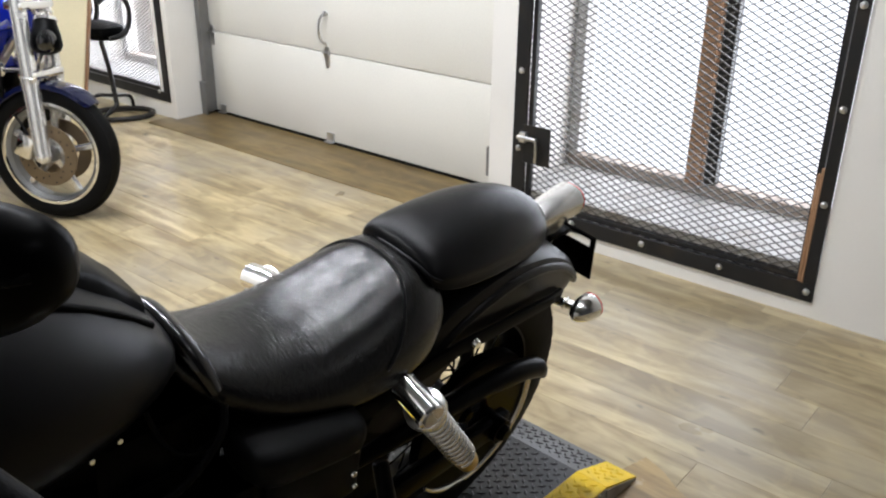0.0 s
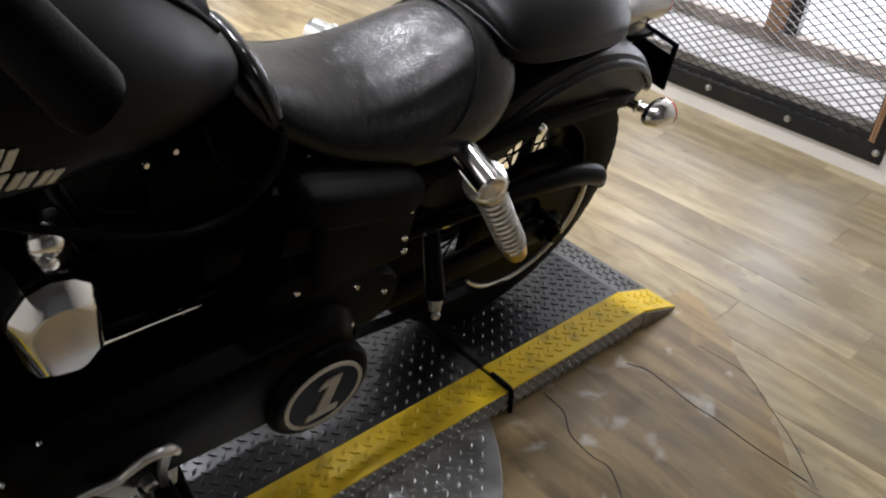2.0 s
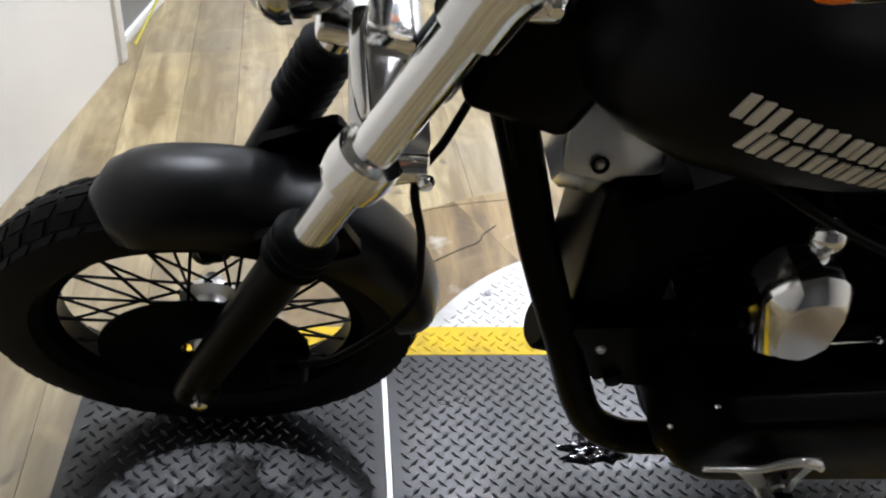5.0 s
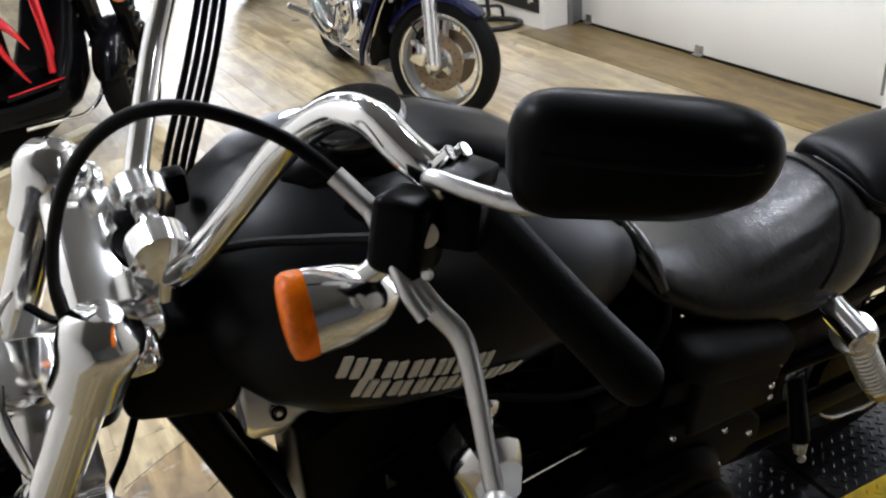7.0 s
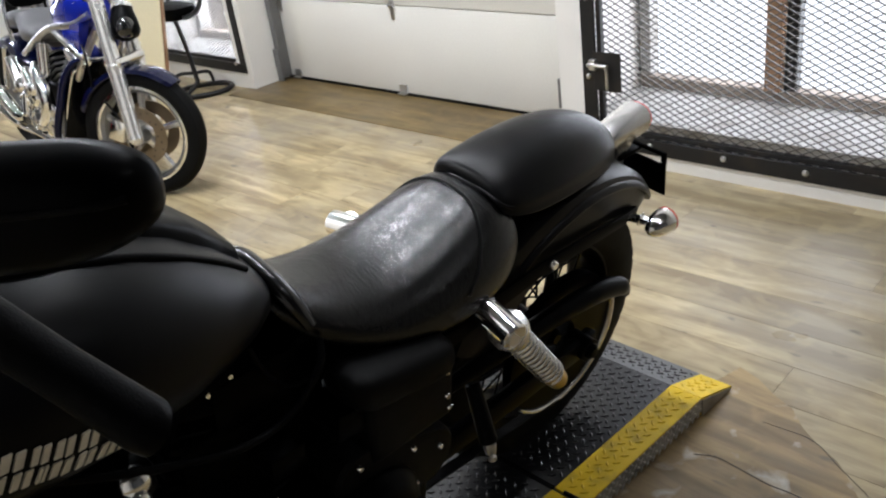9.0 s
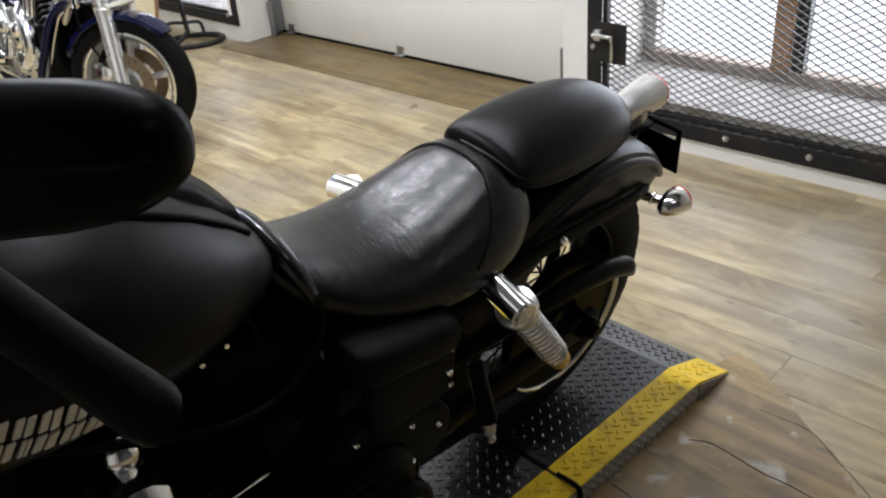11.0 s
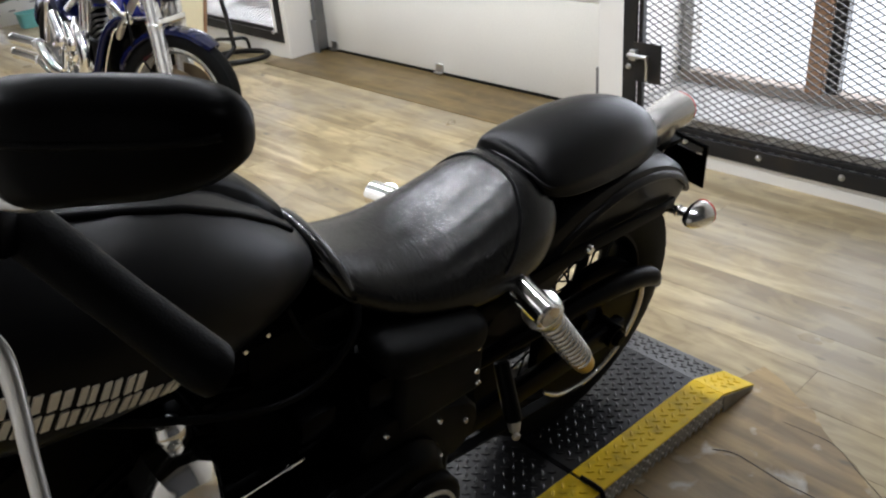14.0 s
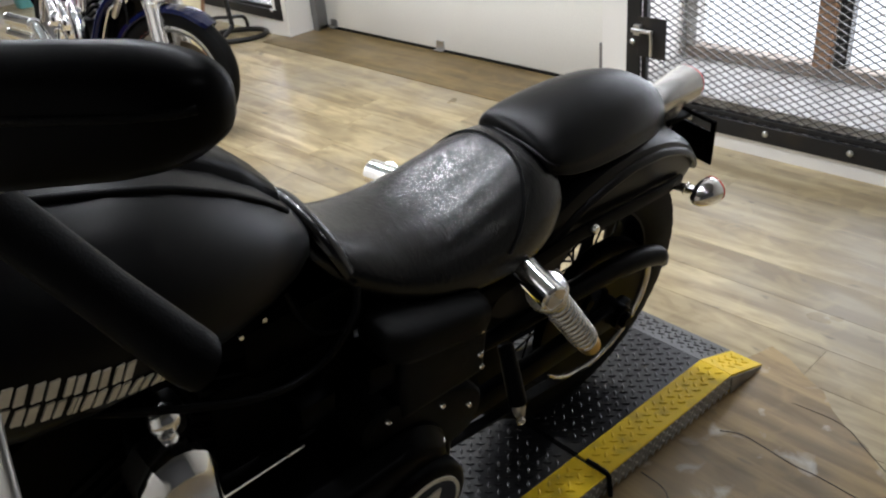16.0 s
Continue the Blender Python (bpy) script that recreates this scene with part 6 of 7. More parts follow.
for sd in (-1, 1):
    def rotor(bm):
        lathe(bm, [(0.075, sd * 0.052), (0.128, sd * 0.052), (0.128, sd * 0.057), (0.075, sd * 0.057)], (0, 0, 0), (0, 1, 0), 48, True)
        bmesh.ops.transform(bm, matrix=ST, verts=bm.verts)
    sub("brake_disc", BRONZE, fwm, rotor, "drilled bronze-grey brake disc")

    def holes(bm):
        for k in range(24):
            a = 2 * math.pi * k / 24
            q = 0.088 + 0.014 * (k % 3)
            cyl(bm, (q * math.cos(a), sd * 0.0572, q * math.sin(a)), (q * math.cos(a), sd * 0.0578, q * math.sin(a)), 0.004, seg=6)
        bmesh.ops.transform(bm, matrix=ST, verts=bm.verts)
    tagged(sub("disc_perforation", IRON, fwm, holes, "", 0), kind="stuff")

    def caliper(bm):
        box(bm, (0.05, sd * 0.04, -0.045), (0.125, sd * 0.09, 0.05), pose(0, 0, 0, 0, -20, 0), 0.012, 2)
        bmesh.ops.transform(bm, matrix=ST, verts=bm.verts)
    sub("brake_caliper", CHROME, blue, caliper, "chrome brake caliper")
    yo = sd * 0.085
    lo, hi = ST @ V(0.0, yo, 0.0), pose(0.085, 0, 0.93, 0, 0, 34) @ V(0, yo, 0)
    mid = lo.lerp(hi, 0.46)
    leg = sub("fork_leg", BRIGHT, blue, lambda bm: cyl(bm, mid, hi, 0.031, seg=20), "chrome front fork leg")
    sub("slider", BRIGHT, leg, lambda bm: (cyl(bm, lo + V(0, 0, -0.008), mid, 0.031, 0.034, seg=20, bevel=0.004), cyl(bm, mid - V(0, 0, 0.012), mid + V(0, 0, 0.014), 0.036, seg=20, bevel=0.003), ball(bm, lo, 0.032, seg=16)))


def arc_fender(bm, r, a0, a1, hw, drop, m, n=22):
    """A mudguard bent round the axle at m's origin."""
    rr = []
    for i in range(n + 1):
        a = radians(a0 + (a1 - a0) * i / n)
        e = 1.0 if 1 < i < n - 1 else (0.9 if i in (1, n - 1) else 0.72)
        prof = [(-hw * e, -drop), (-hw * e * 0.92, -drop * 0.35), (-hw * e * 0.55, -0.006), (0, 0.0), (hw * e * 0.55, -0.006), (hw * e * 0.92, -drop * 0.35), (hw * e, -drop)]
        prof += [(y * 0.95, z - 0.004) for y, z in prof[::-1]]
        rr.append([m @ V((r + z) * math.cos(a), y, (r + z) * math.sin(a)) for y, z in prof])
    loft(bm, rr)


sub("front_mudguard", NAVY, blue, lambda bm: arc_fender(bm, 0.297, 22, 131, 0.056, 0.026, ST), "dark navy front mudguard")
sub("rear_mudguard", NAVY, blue, lambda bm: arc_fender(bm, 0.325, 20, 140, 0.10, 0.06, Matrix.Translation((1.25, 0, 0.28))), "dark blue rear mudguard")
# The rear rim likewise carries its shade in the grey.
disc_wheel(blue, Matrix.Translation((1.25, 0, 0.28)), 0.28, 0.09, 0.195, 5, GALV_RIMSHADE, "chrome rear wheel", BRIGHT)
for z, w in ((0.60, 0.10), (0.86, 0.11)):
    sub("fork_yoke", CHROME, blue, lambda bm: box(bm, (-0.035, -w, -0.018), (0.05, w, 0.018), pose(0.006 + (z - 0.6) * 0.24, 0, z, 0, 0, 34), 0.012, 2), "chrome fork yoke")
hl = sub("headlamp", BLACK, blue, lambda bm: (lathe(bm, [(0.0, 0.12), (0.022, 0.115), (0.042, 0.085), (0.056, 0.03), (0.060, -0.01), (0.052, -0.03), (0.03, -0.042), (0.0, -0.046)], (-0.05, 0.0, 0.725), (0.45, -0.2, 1.0), 28)), "black tall headlamp shell")
sub("headlamp_rim", CHROME, hl, lambda bm: lathe(bm, [(0.030, 0.098), (0.046, 0.085), (0.044, 0.10), (0.026, 0.116)], (-0.05, 0.0, 0.725), (0.45, -0.2, 1.0), 28, True))
sub("headlamp_glass", GLOSS, hl, lambda bm: ball(bm, (-0.082, 0.012, 0.735), (0.03, 0.042, 0.045)))
sub("headlamp_bracket", CHROME, blue, lambda bm: sweep(bm, [(0.0, 0.0, 0.675), (0.03, 0.0, 0.64), (0.09, 0, 0.61)], 0.012, 10))
sub("headlamp_bracket", CHROME, blue, lambda bm: sweep(bm, [(0.0, 0.0, 0.795), (0.05, 0.0, 0.84), (0.15, 0, 0.87)], 0.010, 10))
sub("handlebar", CHROME, blue, lambda bm: sweep(bm, [(0.46, 0.33, 0.93), (0.36, 0.29, 0.99), (0.24, 0.12, 0.97), (0.22, 0, 0.95), (0.20, -0.12, 0.97), (0.24, -0.30, 1.0), (0.33, -0.36, 0.95)], 0.0115, 12), "chrome handlebar")
sub("instrument_cluster", CHROME, blue, lambda bm: (ball(bm, (0.15, 0.0, 0.97), (0.05, 0.075, 0.05)), ball(bm, (0.10, 0.09, 0.93), (0.035, 0.03, 0.03)), ball(bm, (0.10, -0.09, 0.93), (0.035, 0.03, 0.03))), "chrome instrument housing")


def tank(bm):
    rr = [ring_sup(0, z, w, up, dn, x, 2.4, 24) for x, z, w, up, dn in ((0.11, 0.80, 0.03, 0.03, 0.05), (0.16, 0.80, 0.08, 0.07, 0.09), (0.28, 0.79, 0.115, 0.095, 0.12), (0.42, 0.77, 0.115, 0.08, 0.11), (0.52, 0.745, 0.085, 0.055, 0.08), (0.58, 0.73, 0.04, 0.03, 0.05))]
    loft(bm, rr)


tk = sub("tank_cover", BLUE, blue, tank, "bright metallic blue tank cover")
for sd in (-1, 1):
    sub("tank_flame", CHROME, tk, lambda bm: sweep(bm, [(0.20, sd * 0.085, 0.83), (0.27, sd * 0.104, 0.80), (0.30, sd * 0.106, 0.84), (0.37, sd * 0.108, 0.80), (0.46, sd * 0.099, 0.77)], [0.003, 0.007, 0.004, 0.007, 0.003], 8), "pale painted flame stroke")
    # air scoop under the tank, its vents, and the frame tubes
    sc = sub("air_scoop", BLUE, blue, lambda bm: loft(bm, [[V(x, sd * (0.072 + d), z) for x, z, d in ((a[0], a[1], e), (a[2], a[3], e), (a[4], a[5], e * 0.6))] for e, a in ((0.0, (0.12, 0.76, 0.42, 0.71, 0.25, 0.595)), (0.045, (0.13, 0.755, 0.40, 0.71, 0.25, 0.605)))]), "blue vented air scoop")
    for k in range(6):
        sub("vent_rib", BLUE, sc, lambda bm: box(bm, (0.17 + k * 0.03, sd * 0.116 - 0.004, 0.67), (0.176 + k * 0.03, sd * 0.116 + 0.004, 0.715), None, 0.002, 1))
    for pts, rad in (([(0.14, 0.06, 0.78), (0.24, 0.10, 0.735), (0.42, 0.125, 0.715), (0.62, 0.12, 0.66), (0.90, 0.11, 0.55)], 0.016), ([(0.42, 0.125, 0.71), (0.33, 0.115, 0.66), (0.235, 0.085, 0.585)], 0.017), ([(0.12, 0.05, 0.72), (0.20, 0.08, 0.62), (0.235, 0.085, 0.585), (0.27, 0.10, 0.54), (0.38, 0.105, 0.40), (0.42, 0.105, 0.22), (0.50, 0.105, 0.16), (0.80, 0.12, 0.16)], 0.017)):
        sub("frame_tube", STEEL, blue, lambda bm: sweep(bm, [(a, sd * b, c) for a, b, c in pts], rad, 12), "silver frame tube")
    sub("shroud_edge", NAVY, blue, lambda bm: sweep(bm, [(0.245, sd * 0.095, 0.585), (0.285, sd * 0.125, 0.565), (0.33, sd * 0.158, 0.50), (0.38, sd * 0.185, 0.38), (0.43, sd * 0.205, 0.26), (0.46, sd * 0.20, 0.165)], [0.010, 0.016, 0.018, 0.018, 0.017, 0.012], 12), "navy blue radiator shroud edge")
    sub("cover_trim", CHROME, blue, lambda bm: sweep(bm, [(0.262, sd * 0.10, 0.545), (0.285, sd * 0.128, 0.53), (0.315, sd * 0.145, 0.47), (0.355, sd * 0.168, 0.36), (0.40, sd * 0.186, 0.22)], 0.0045, 8), "chrome trim strip")
rad = sub("radiator_cover", TOURB, blue, lambda bm: loft(bm, [[V(x + a * 0.07, y, z) for a, y in ((0, -w), (-0.3, -w * 0.6), (-0.35, 0), (-0.3, w * 0.6), (0, w), (1.0, w * 0.97), (1.2, 0), (1.0, -w * 0.97))] for x, w, z in ((0.40, 0.175, 0.17), (0.385, 0.188, 0.24), (0.355, 0.172, 0.36), (0.315, 0.148, 0.48), (0.285, 0.118, 0.545), (0.275, 0.08, 0.56))]), "black radiator cover")
for y in (-0.055, 0.055):
    sub("cover_rib", GLOSS, rad, lambda bm: sweep(bm, [(0.372, y * 1.2, 0.19), (0.352, y * 1.15, 0.28), (0.325, y, 0.38), (0.285, y * 0.9, 0.49)], 0.005, 8))
sub("belly_pan", ALLOY, blue, lambda bm: loft(bm, [ring_sup(0.02, z, w, h, h, x, 3, 20) for x, z, w, h in ((0.34, 0.17, 0.11, 0.03), (0.45, 0.17, 0.14, 0.045), (0.70, 0.18, 0.14, 0.05), (0.82, 0.2, 0.11, 0.03))]), "chrome lower cover")
eng2 = sub("engine", BLACK, blue, lambda bm: (box(bm, (0.36, -0.12, 0.20), (0.80, 0.12, 0.44), None, 0.03, 3), box(bm, (0.66, -0.08, 0.4), (0.86, 0.08, 0.60), None, 0.03, 2)), "black engine with chrome covers")
for x0, ang, nm in ((0.50, -28, "front_cylinder"), (0.60, 24, "rear_cylinder")):
    m = pose(x0, 0, 0.36, 0, ang, 0)
    cy = sub(nm, BLACK, eng2, lambda bm: box(bm, (-0.065, -0.085, 0), (0.065, 0.085, 0.24), m, 0.02, 2), "black engine cylinder")
    for k in range(6):
        sub("fin", ROTOR, cy, lambda bm: box(bm, (-0.075, -0.095, 0.045 + 0.026 * k), (0.075, 0.095, 0.055 + 0.026 * k), m, 0.003, 1))
    sub("cylinder_head", CHROME, eng2, lambda bm: box(bm, (-0.07, -0.095, 0.20), (0.07, 0.095, 0.275), m, 0.02, 3), "chrome cylinder head")
for c, r, d in (((0.81, 0.135, 0.241), 0.062, 0.035), ((0.66, 0.13, 0.235), 0.060, 0.03), ((0.90, 0.13, 0.33), 0.045, 0.05), ((0.76, 0.13, 0.36), 0.05, 0.055), ((0.54, 0.125, 0.29), 0.055, 0.03), ((0.99, 0.12, 0.40), 0.035, 0.045), ((0.70, 0.12, 0.47), 0.036, 0.04)):
    sub("engine_cover", CHROME, eng2, lambda bm: lathe(bm, [(r, 0), (r, d * 0.5), (r * 0.85, d * 0.8), (r * 0.6, d), (r * 0.55, d * 0.85), (r * 0.25, d * 0.9), (0, d)], c, (-0.3, 1, 0.15), 28), "round chrome engine cover")
for x, z in ((0.60, 0.20), (0.70, 0.30), (0.74, 0.205), (0.83, 0.315), (0.87, 0.25), (0.95, 0.34), (0.64, 0.47), (0.85, 0.40), (0.93, 0.43), (0.80, 0.44), (1.03, 0.36)):
    sub("cover_bolt", CHROME, eng2, lambda bm: lathe(bm, [(0.013, 0), (0.013, 0.045), (0.008, 0.055), (0, 0.056)], (x, 0.12, z), (-0.2, 1, 0.1), 10))
# bright covers and links along the side of the engine
for a, b, r0, r1 in (((1.06, 0.13, 0.50), (0.92, 0.15, 0.40), 0.030, 0.040), ((0.86, 0.14, 0.47), (0.73, 0.16, 0.41), 0.026, 0.036), ((0.66, 0.11, 0.62), (0.67, 0.125, 0.46), 0.020, 0.022), ((0.615, 0.105, 0.62), (0.63, 0.12, 0.48), 0.014, 0.016), ((1.12, 0.13, 0.56), (1.20, 0.14, 0.36), 0.014, 0.014), ((0.88, 0.16, 0.36), (0.89, 0.17, 0.27), 0.020, 0.024)):
    def link(bm):
        cyl(bm, a, b, r0, r1, 20, 0.005)
        ball(bm, a, r0 * 1.06, seg=14)
        ball(bm, b, r1 * 1.08, seg=14)
    sub("engine_casing", CHROME, eng2, link, "bright chrome engine casing")
vent = sub("slotted_cover", CHROME, blue, lambda bm: box(bm, (-0.10, -0.016, -0.026), (0.10, 0.016, 0.026), pose(0.93, 0.172, 0.234, 0, 3, 4), 0.012, 3), "slotted chrome side cover")
for k in range(6):
    sub("slot", IRON, vent, lambda bm: box(bm, (-0.082 + 0.028 * k, 0.0155, -0.019), (-0.067 + 0.028 * k, 0.019, 0.019), pose(0.93, 0.172, 0.234, 0, 3, 4), 0.002, 1))
for z0, z1, el in ((0.350, 0.325, [(1.16, 0.20, 0.349), (1.10, 0.202, 0.338), (1.02, 0.204, 0.302), (0.93, 0.202, 0.262), (0.89, 0.19, 0.255)]), (0.268, 0.246, [(1.20, 0.20, 0.268), (1.14, 0.20, 0.258), (1.06, 0.195, 0.235), (0.98, 0.185, 0.205)])):
    ex = sub("exhaust_muffler", CHROME, blue, lambda bm: lathe(bm, [(0.024, 0.0), (0.029, 0.015), (0.029, 0.37), (0.032, 0.375), (0.032, 0.40), (0.025, 0.405), (0.023, 0.38), (0.0, 0.37)], (1.16, 0.20, z0), (1, 0.01, (z1 - z0) / 0.42), 28), "chrome straight muffler")
    sub("exhaust_elbow", CHROME, ex, lambda bm: sweep(bm, el, [0.029, 0.031, 0.033, 0.030, 0.018][:len(el)], 16), "heat-shielded chrome exhaust elbow")
    sub("clamp", STEEL, ex, lambda bm: cyl(bm, (1.15, 0.20, z0 + 0.001), (1.165, 0.20, z0), 0.033, seg=24, bevel=0.002))
sub("exhaust_header", CHROME, blue, lambda bm: sweep(bm, [(0.76, 0.12, 0.515), (0.69, 0.148, 0.485), (0.615, 0.162, 0.43), (0.588, 0.166, 0.37), (0.61, 0.168, 0.31), (0.67, 0.168, 0.262), (0.75, 0.165, 0.24)], [0.020, 0.030, 0.034, 0.034, 0.033, 0.028, 0.02], 16), "curved chrome header pipe")
sub("lower_rail", CHROME, blue, lambda bm: sweep(bm, [(1.26, 0.185, 0.245), (1.10, 0.195, 0.212), (0.95, 0.19, 0.192), (0.83, 0.175, 0.183), (0.72, 0.15, 0.155), (0.60, 0.13, 0.135)], 0.013, 12), "chrome lower frame rail")
sub("rider_seat", GREYV, blue, lambda bm: loft(bm, [ring_sup(0, z, w, up, dn, x, 2.8, 24) for x, z, w, up, dn in ((0.50, 0.70, 0.05, 0.025, 0.03), (0.56, 0.685, 0.095, 0.035, 0.05), (0.70, 0.65, 0.125, 0.035, 0.05), (0.84, 0.655, 0.13, 0.05, 0.06), (0.92, 0.70, 0.11, 0.05, 0.08), (0.95, 0.71, 0.06, 0.03, 0.05))]), "grey vinyl rider seat")
sub("passenger_seat", GREYV, blue, lambda bm: loft(bm, [ring_sup(0, z, w, up, dn, x, 2.8, 24) for x, z, w, up, dn in ((0.93, 0.71, 0.06, 0.02, 0.04), (0.98, 0.71, 0.10, 0.035, 0.05), (1.12, 0.70, 0.095, 0.035, 0.06), (1.22, 0.69, 0.05, 0.02, 0.04))]), "grey vinyl passenger seat")
br = sub("backrest", WRINKLE, blue, lambda bm: loft(bm, [ring_sup(0, 0.83, w, h, h, x, 3.5, 24) for x, w, h in ((0.985, 0.07, 0.05), (1.0, 0.10, 0.075), (1.03, 0.10, 0.075), (1.045, 0.07, 0.05))]), "black padded backrest")
sub("backrest_rail", CHROME, br, lambda bm: sweep(bm, [(1.03, 0.11, 0.60), (1.05, 0.11, 0.74), (1.055, 0.08, 0.92), (1.055, 0, 0.94), (1.055, -0.08, 0.92), (1.05, -0.11, 0.74), (1.03, -0.11, 0.60)], 0.009, 10))
sub("brake_hose", GRIP, blue, lambda bm: sweep(bm, [(0.17, 0.11, 0.66), (0.08, 0.14, 0.62), (0.06, 0.145, 0.52), (0.11, 0.13, 0.45), (0.04, 0.11, 0.42), (-0.04, 0.09, 0.34)], 0.005, 8))
sub("horn", CHROME, blue, lambda bm: (lathe(bm, [(0.03, 0), (0.035, 0.01), (0.025, 0.02), (0.01, 0.015), (0, 0.02)], (0.15, 0.10, 0.60), (0.1, 1, 0), 20)), "chrome round horn")
sub("side_stand", BLACK, blue, lambda bm: sweep(bm, [(0.50, -0.13, 0.17), (0.55, -0.17, 0.09), (0.58, -0.21, 0.024), (0.60, -0.23, 0.024)], 0.012, 10))

# ---------------------------------------------------------------- black office chair with an oval foot, by the far gate
chair = empty("office_chair", pose(2.07, 3.80, 0), "black padded armchair on an oval tube foot", "chair")
sub("foot_ring", IRON, chair, lambda bm: sweep(bm, [(0.16 * math.cos(radians(a)) - 0.05 * math.sin(radians(a)), 0.15 * math.sin(radians(a)), 0.016) for a in range(0, 361, 24)], 0.015, 10), "black oval tube foot")
sub("upright", IRON, chair, lambda bm: sweep(bm, [(-0.13, -0.03, 0.016), (-0.03, -0.01, 0.07), (-0.02, 0.0, 0.12), (-0.03, 0.01, 0.30), (-0.05, 0.02, 0.46)], 0.014, 10))
sub("cross_bar", IRON, chair, lambda bm: (sweep(bm, [(-0.02, 0, 0.13), (-0.10, 0.09, 0.12), (-0.15, 0.10, 0.016)], 0.011, 8), sweep(bm, [(-0.02, 0, 0.13), (0.09, 0.04, 0.10), (0.13, 0.08, 0.016)], 0.011, 8)))
sub("seat", WRINKLE, chair, lambda bm: loft(bm, [[V(x * k - 0.045, y * k + 0.03, z) for x, y in ((0.105 * math.copysign(abs(math.cos(t)) ** 0.6, math.cos(t)), 0.17 * math.copysign(abs(math.sin(t)) ** 0.6, math.sin(t))) for t in (2 * math.pi * i / 28 for i in range(28)))]
      for z, k in ((0.465, 0.8), (0.475, 0.97), (0.51, 1.0), (0.535, 0.93), (0.545, 0.7))]), "black padded seat")
for y in (-0.17, 0.20):
    sub("arm_loop", IRON, chair, lambda bm: sweep(bm, [(-0.08, y * 0.9, 0.48), (-0.01, y, 0.50), (0.035, y, 0.55), (0.045, y, 0.64), (0.01, y, 0.70), (-0.07, y, 0.71), (-0.13, y, 0.68)], 0.014, 10), "black arm loop")
sub("backrest", WRINKLE, chair, lambda bm: box(bm, (-0.20, -0.17, 0.62), (-0.15, 0.19, 1.0), None, 0.025, 3), "black padded backrest")

# cream board with its wooden foot
SPLAY = Matrix(((1, 0, -0.2, 0), (0, 1, 0, 0), (0, 0, 1, 0), (0, 0, 0, 1)))   # the sides splay outwards
board = empty("display_board", pose(1.75, 3.59, 0, 0, 0, 126), "cream painted board standing on a timber foot", "board")
bm = bmesh.new()
box(bm, (0.013, 0, 0.02), (0.48, 0.02, 1.5), SPLAY, 0.003, 1)
part("panel", bm, BOARD, board)
bm = bmesh.new()
box(bm, (0, -0.004, 0.0), (0.012, 0.024, 1.5), SPLAY, 0.003, 1)
box(bm, (0.0, -0.08, 0.0), (0.48, 0.10, 0.019), None, 0.003, 1)
part("timber_foot", bm, RAW, board)

# white panel with grey pictograms, teal tub before it
panel = empty("sign_panel", pose(1.45, 6.32, 0), "white panel with small grey pictogram shapes", "sign")
sub("panel", TRIM, panel, lambda bm: box(bm, (-0.05, 0, 0.0), (0.42, 0.02, 1.1), None, 0.003, 1))
for k, (x, z, w, h) in enumerate(((0.05, 0.10, 0.05, 0.012), (0.12, 0.22, 0.035, 0.06), (0.13, 0.17, 0.015, 0.05), (0.22, 0.14, 0.06, 0.012), (0.24, 0.24, 0.03, 0.07), (0.05, 0.30, 0.07, 0.012), (0.15, 0.38, 0.03, 0.05), (0.25, 0.40, 0.07, 0.012))):
    sub("pictogram", PLASTIC, panel, lambda bm: box(bm, (x, -0.003, z), (x + w, 0.001, z + h), pose(0, 0, 0), 0.001, 1))
tub = sub("plastic_tub", TEAL, None, lambda bm: loft(bm, [[V(math.copysign(abs(math.cos(t)) ** 0.5, math.cos(t)) * a, math.copysign(abs(math.sin(t)) ** 0.5, math.sin(t)) * a * 0.7, z) for t in (2 * math.pi * i / 24 for i in range(24))]
          for z, a in ((0, 0.09), (0.004, 0.095), (0.10, 0.105), (0.105, 0.112), (0.112, 0.112), (0.112, 0.10), (0.02, 0.088))]))
tub.matrix_world = pose(1.60, 6.12, 0)
tagged(tub, "open teal plastic tub on the floor", "tub")

# another motorcycle far down the aisle, of which the rear end shows
third = empty("far_motorcycle", pose(1.09, 5.83, 0, 6, 0, 40), "black motorcycle parked far down the aisle", "motorcycle")
disc_wheel(third, Matrix.Translation((0, 0, 0.29)), 0.29, 0.08, 0.19, 9, IRON, "dark cast wheel", ROTOR)
sub("mudguard", GLOSS, third, lambda bm: arc_fender(bm, 0.325, 20, 150, 0.09, 0.06, Matrix.Translation((0, 0, 0.29))), "black mudguard")
sub("saddlebag", GLOSS, third, lambda bm: (box(bm, (-0.30, 0.10, 0.30), (0.22, 0.26, 0.60), None, 0.05, 3), box(bm, (-0.30, -0.26, 0.30), (0.22, -0.10, 0.60), None, 0.05, 3)), "black hard saddlebag")
sub("body", GLOSS, third, lambda bm: loft(bm, [ring_sup(0, z, w, h, h, x, 2.6, 20) for x, z, w, h in ((0.1, 0.66, 0.05, 0.03), (0.25, 0.66, 0.13, 0.07), (0.6, 0.68, 0.15, 0.12), (1.0, 0.75, 0.14, 0.14), (1.25, 0.8, 0.06, 0.06))]))
sub("swing_arm", STEEL, third, lambda bm: (cyl(bm, (0, 0.11, 0.29), (0.6, 0.12, 0.34), 0.022), cyl(bm, (0, -0.11, 0.29), (0.6, -0.12, 0.34), 0.022)))
disc_wheel(third, Matrix.Translation((1.35, 0, 0.29)), 0.29, 0.055, 0.20, 9, PLASTIC, "grey cast wheel")
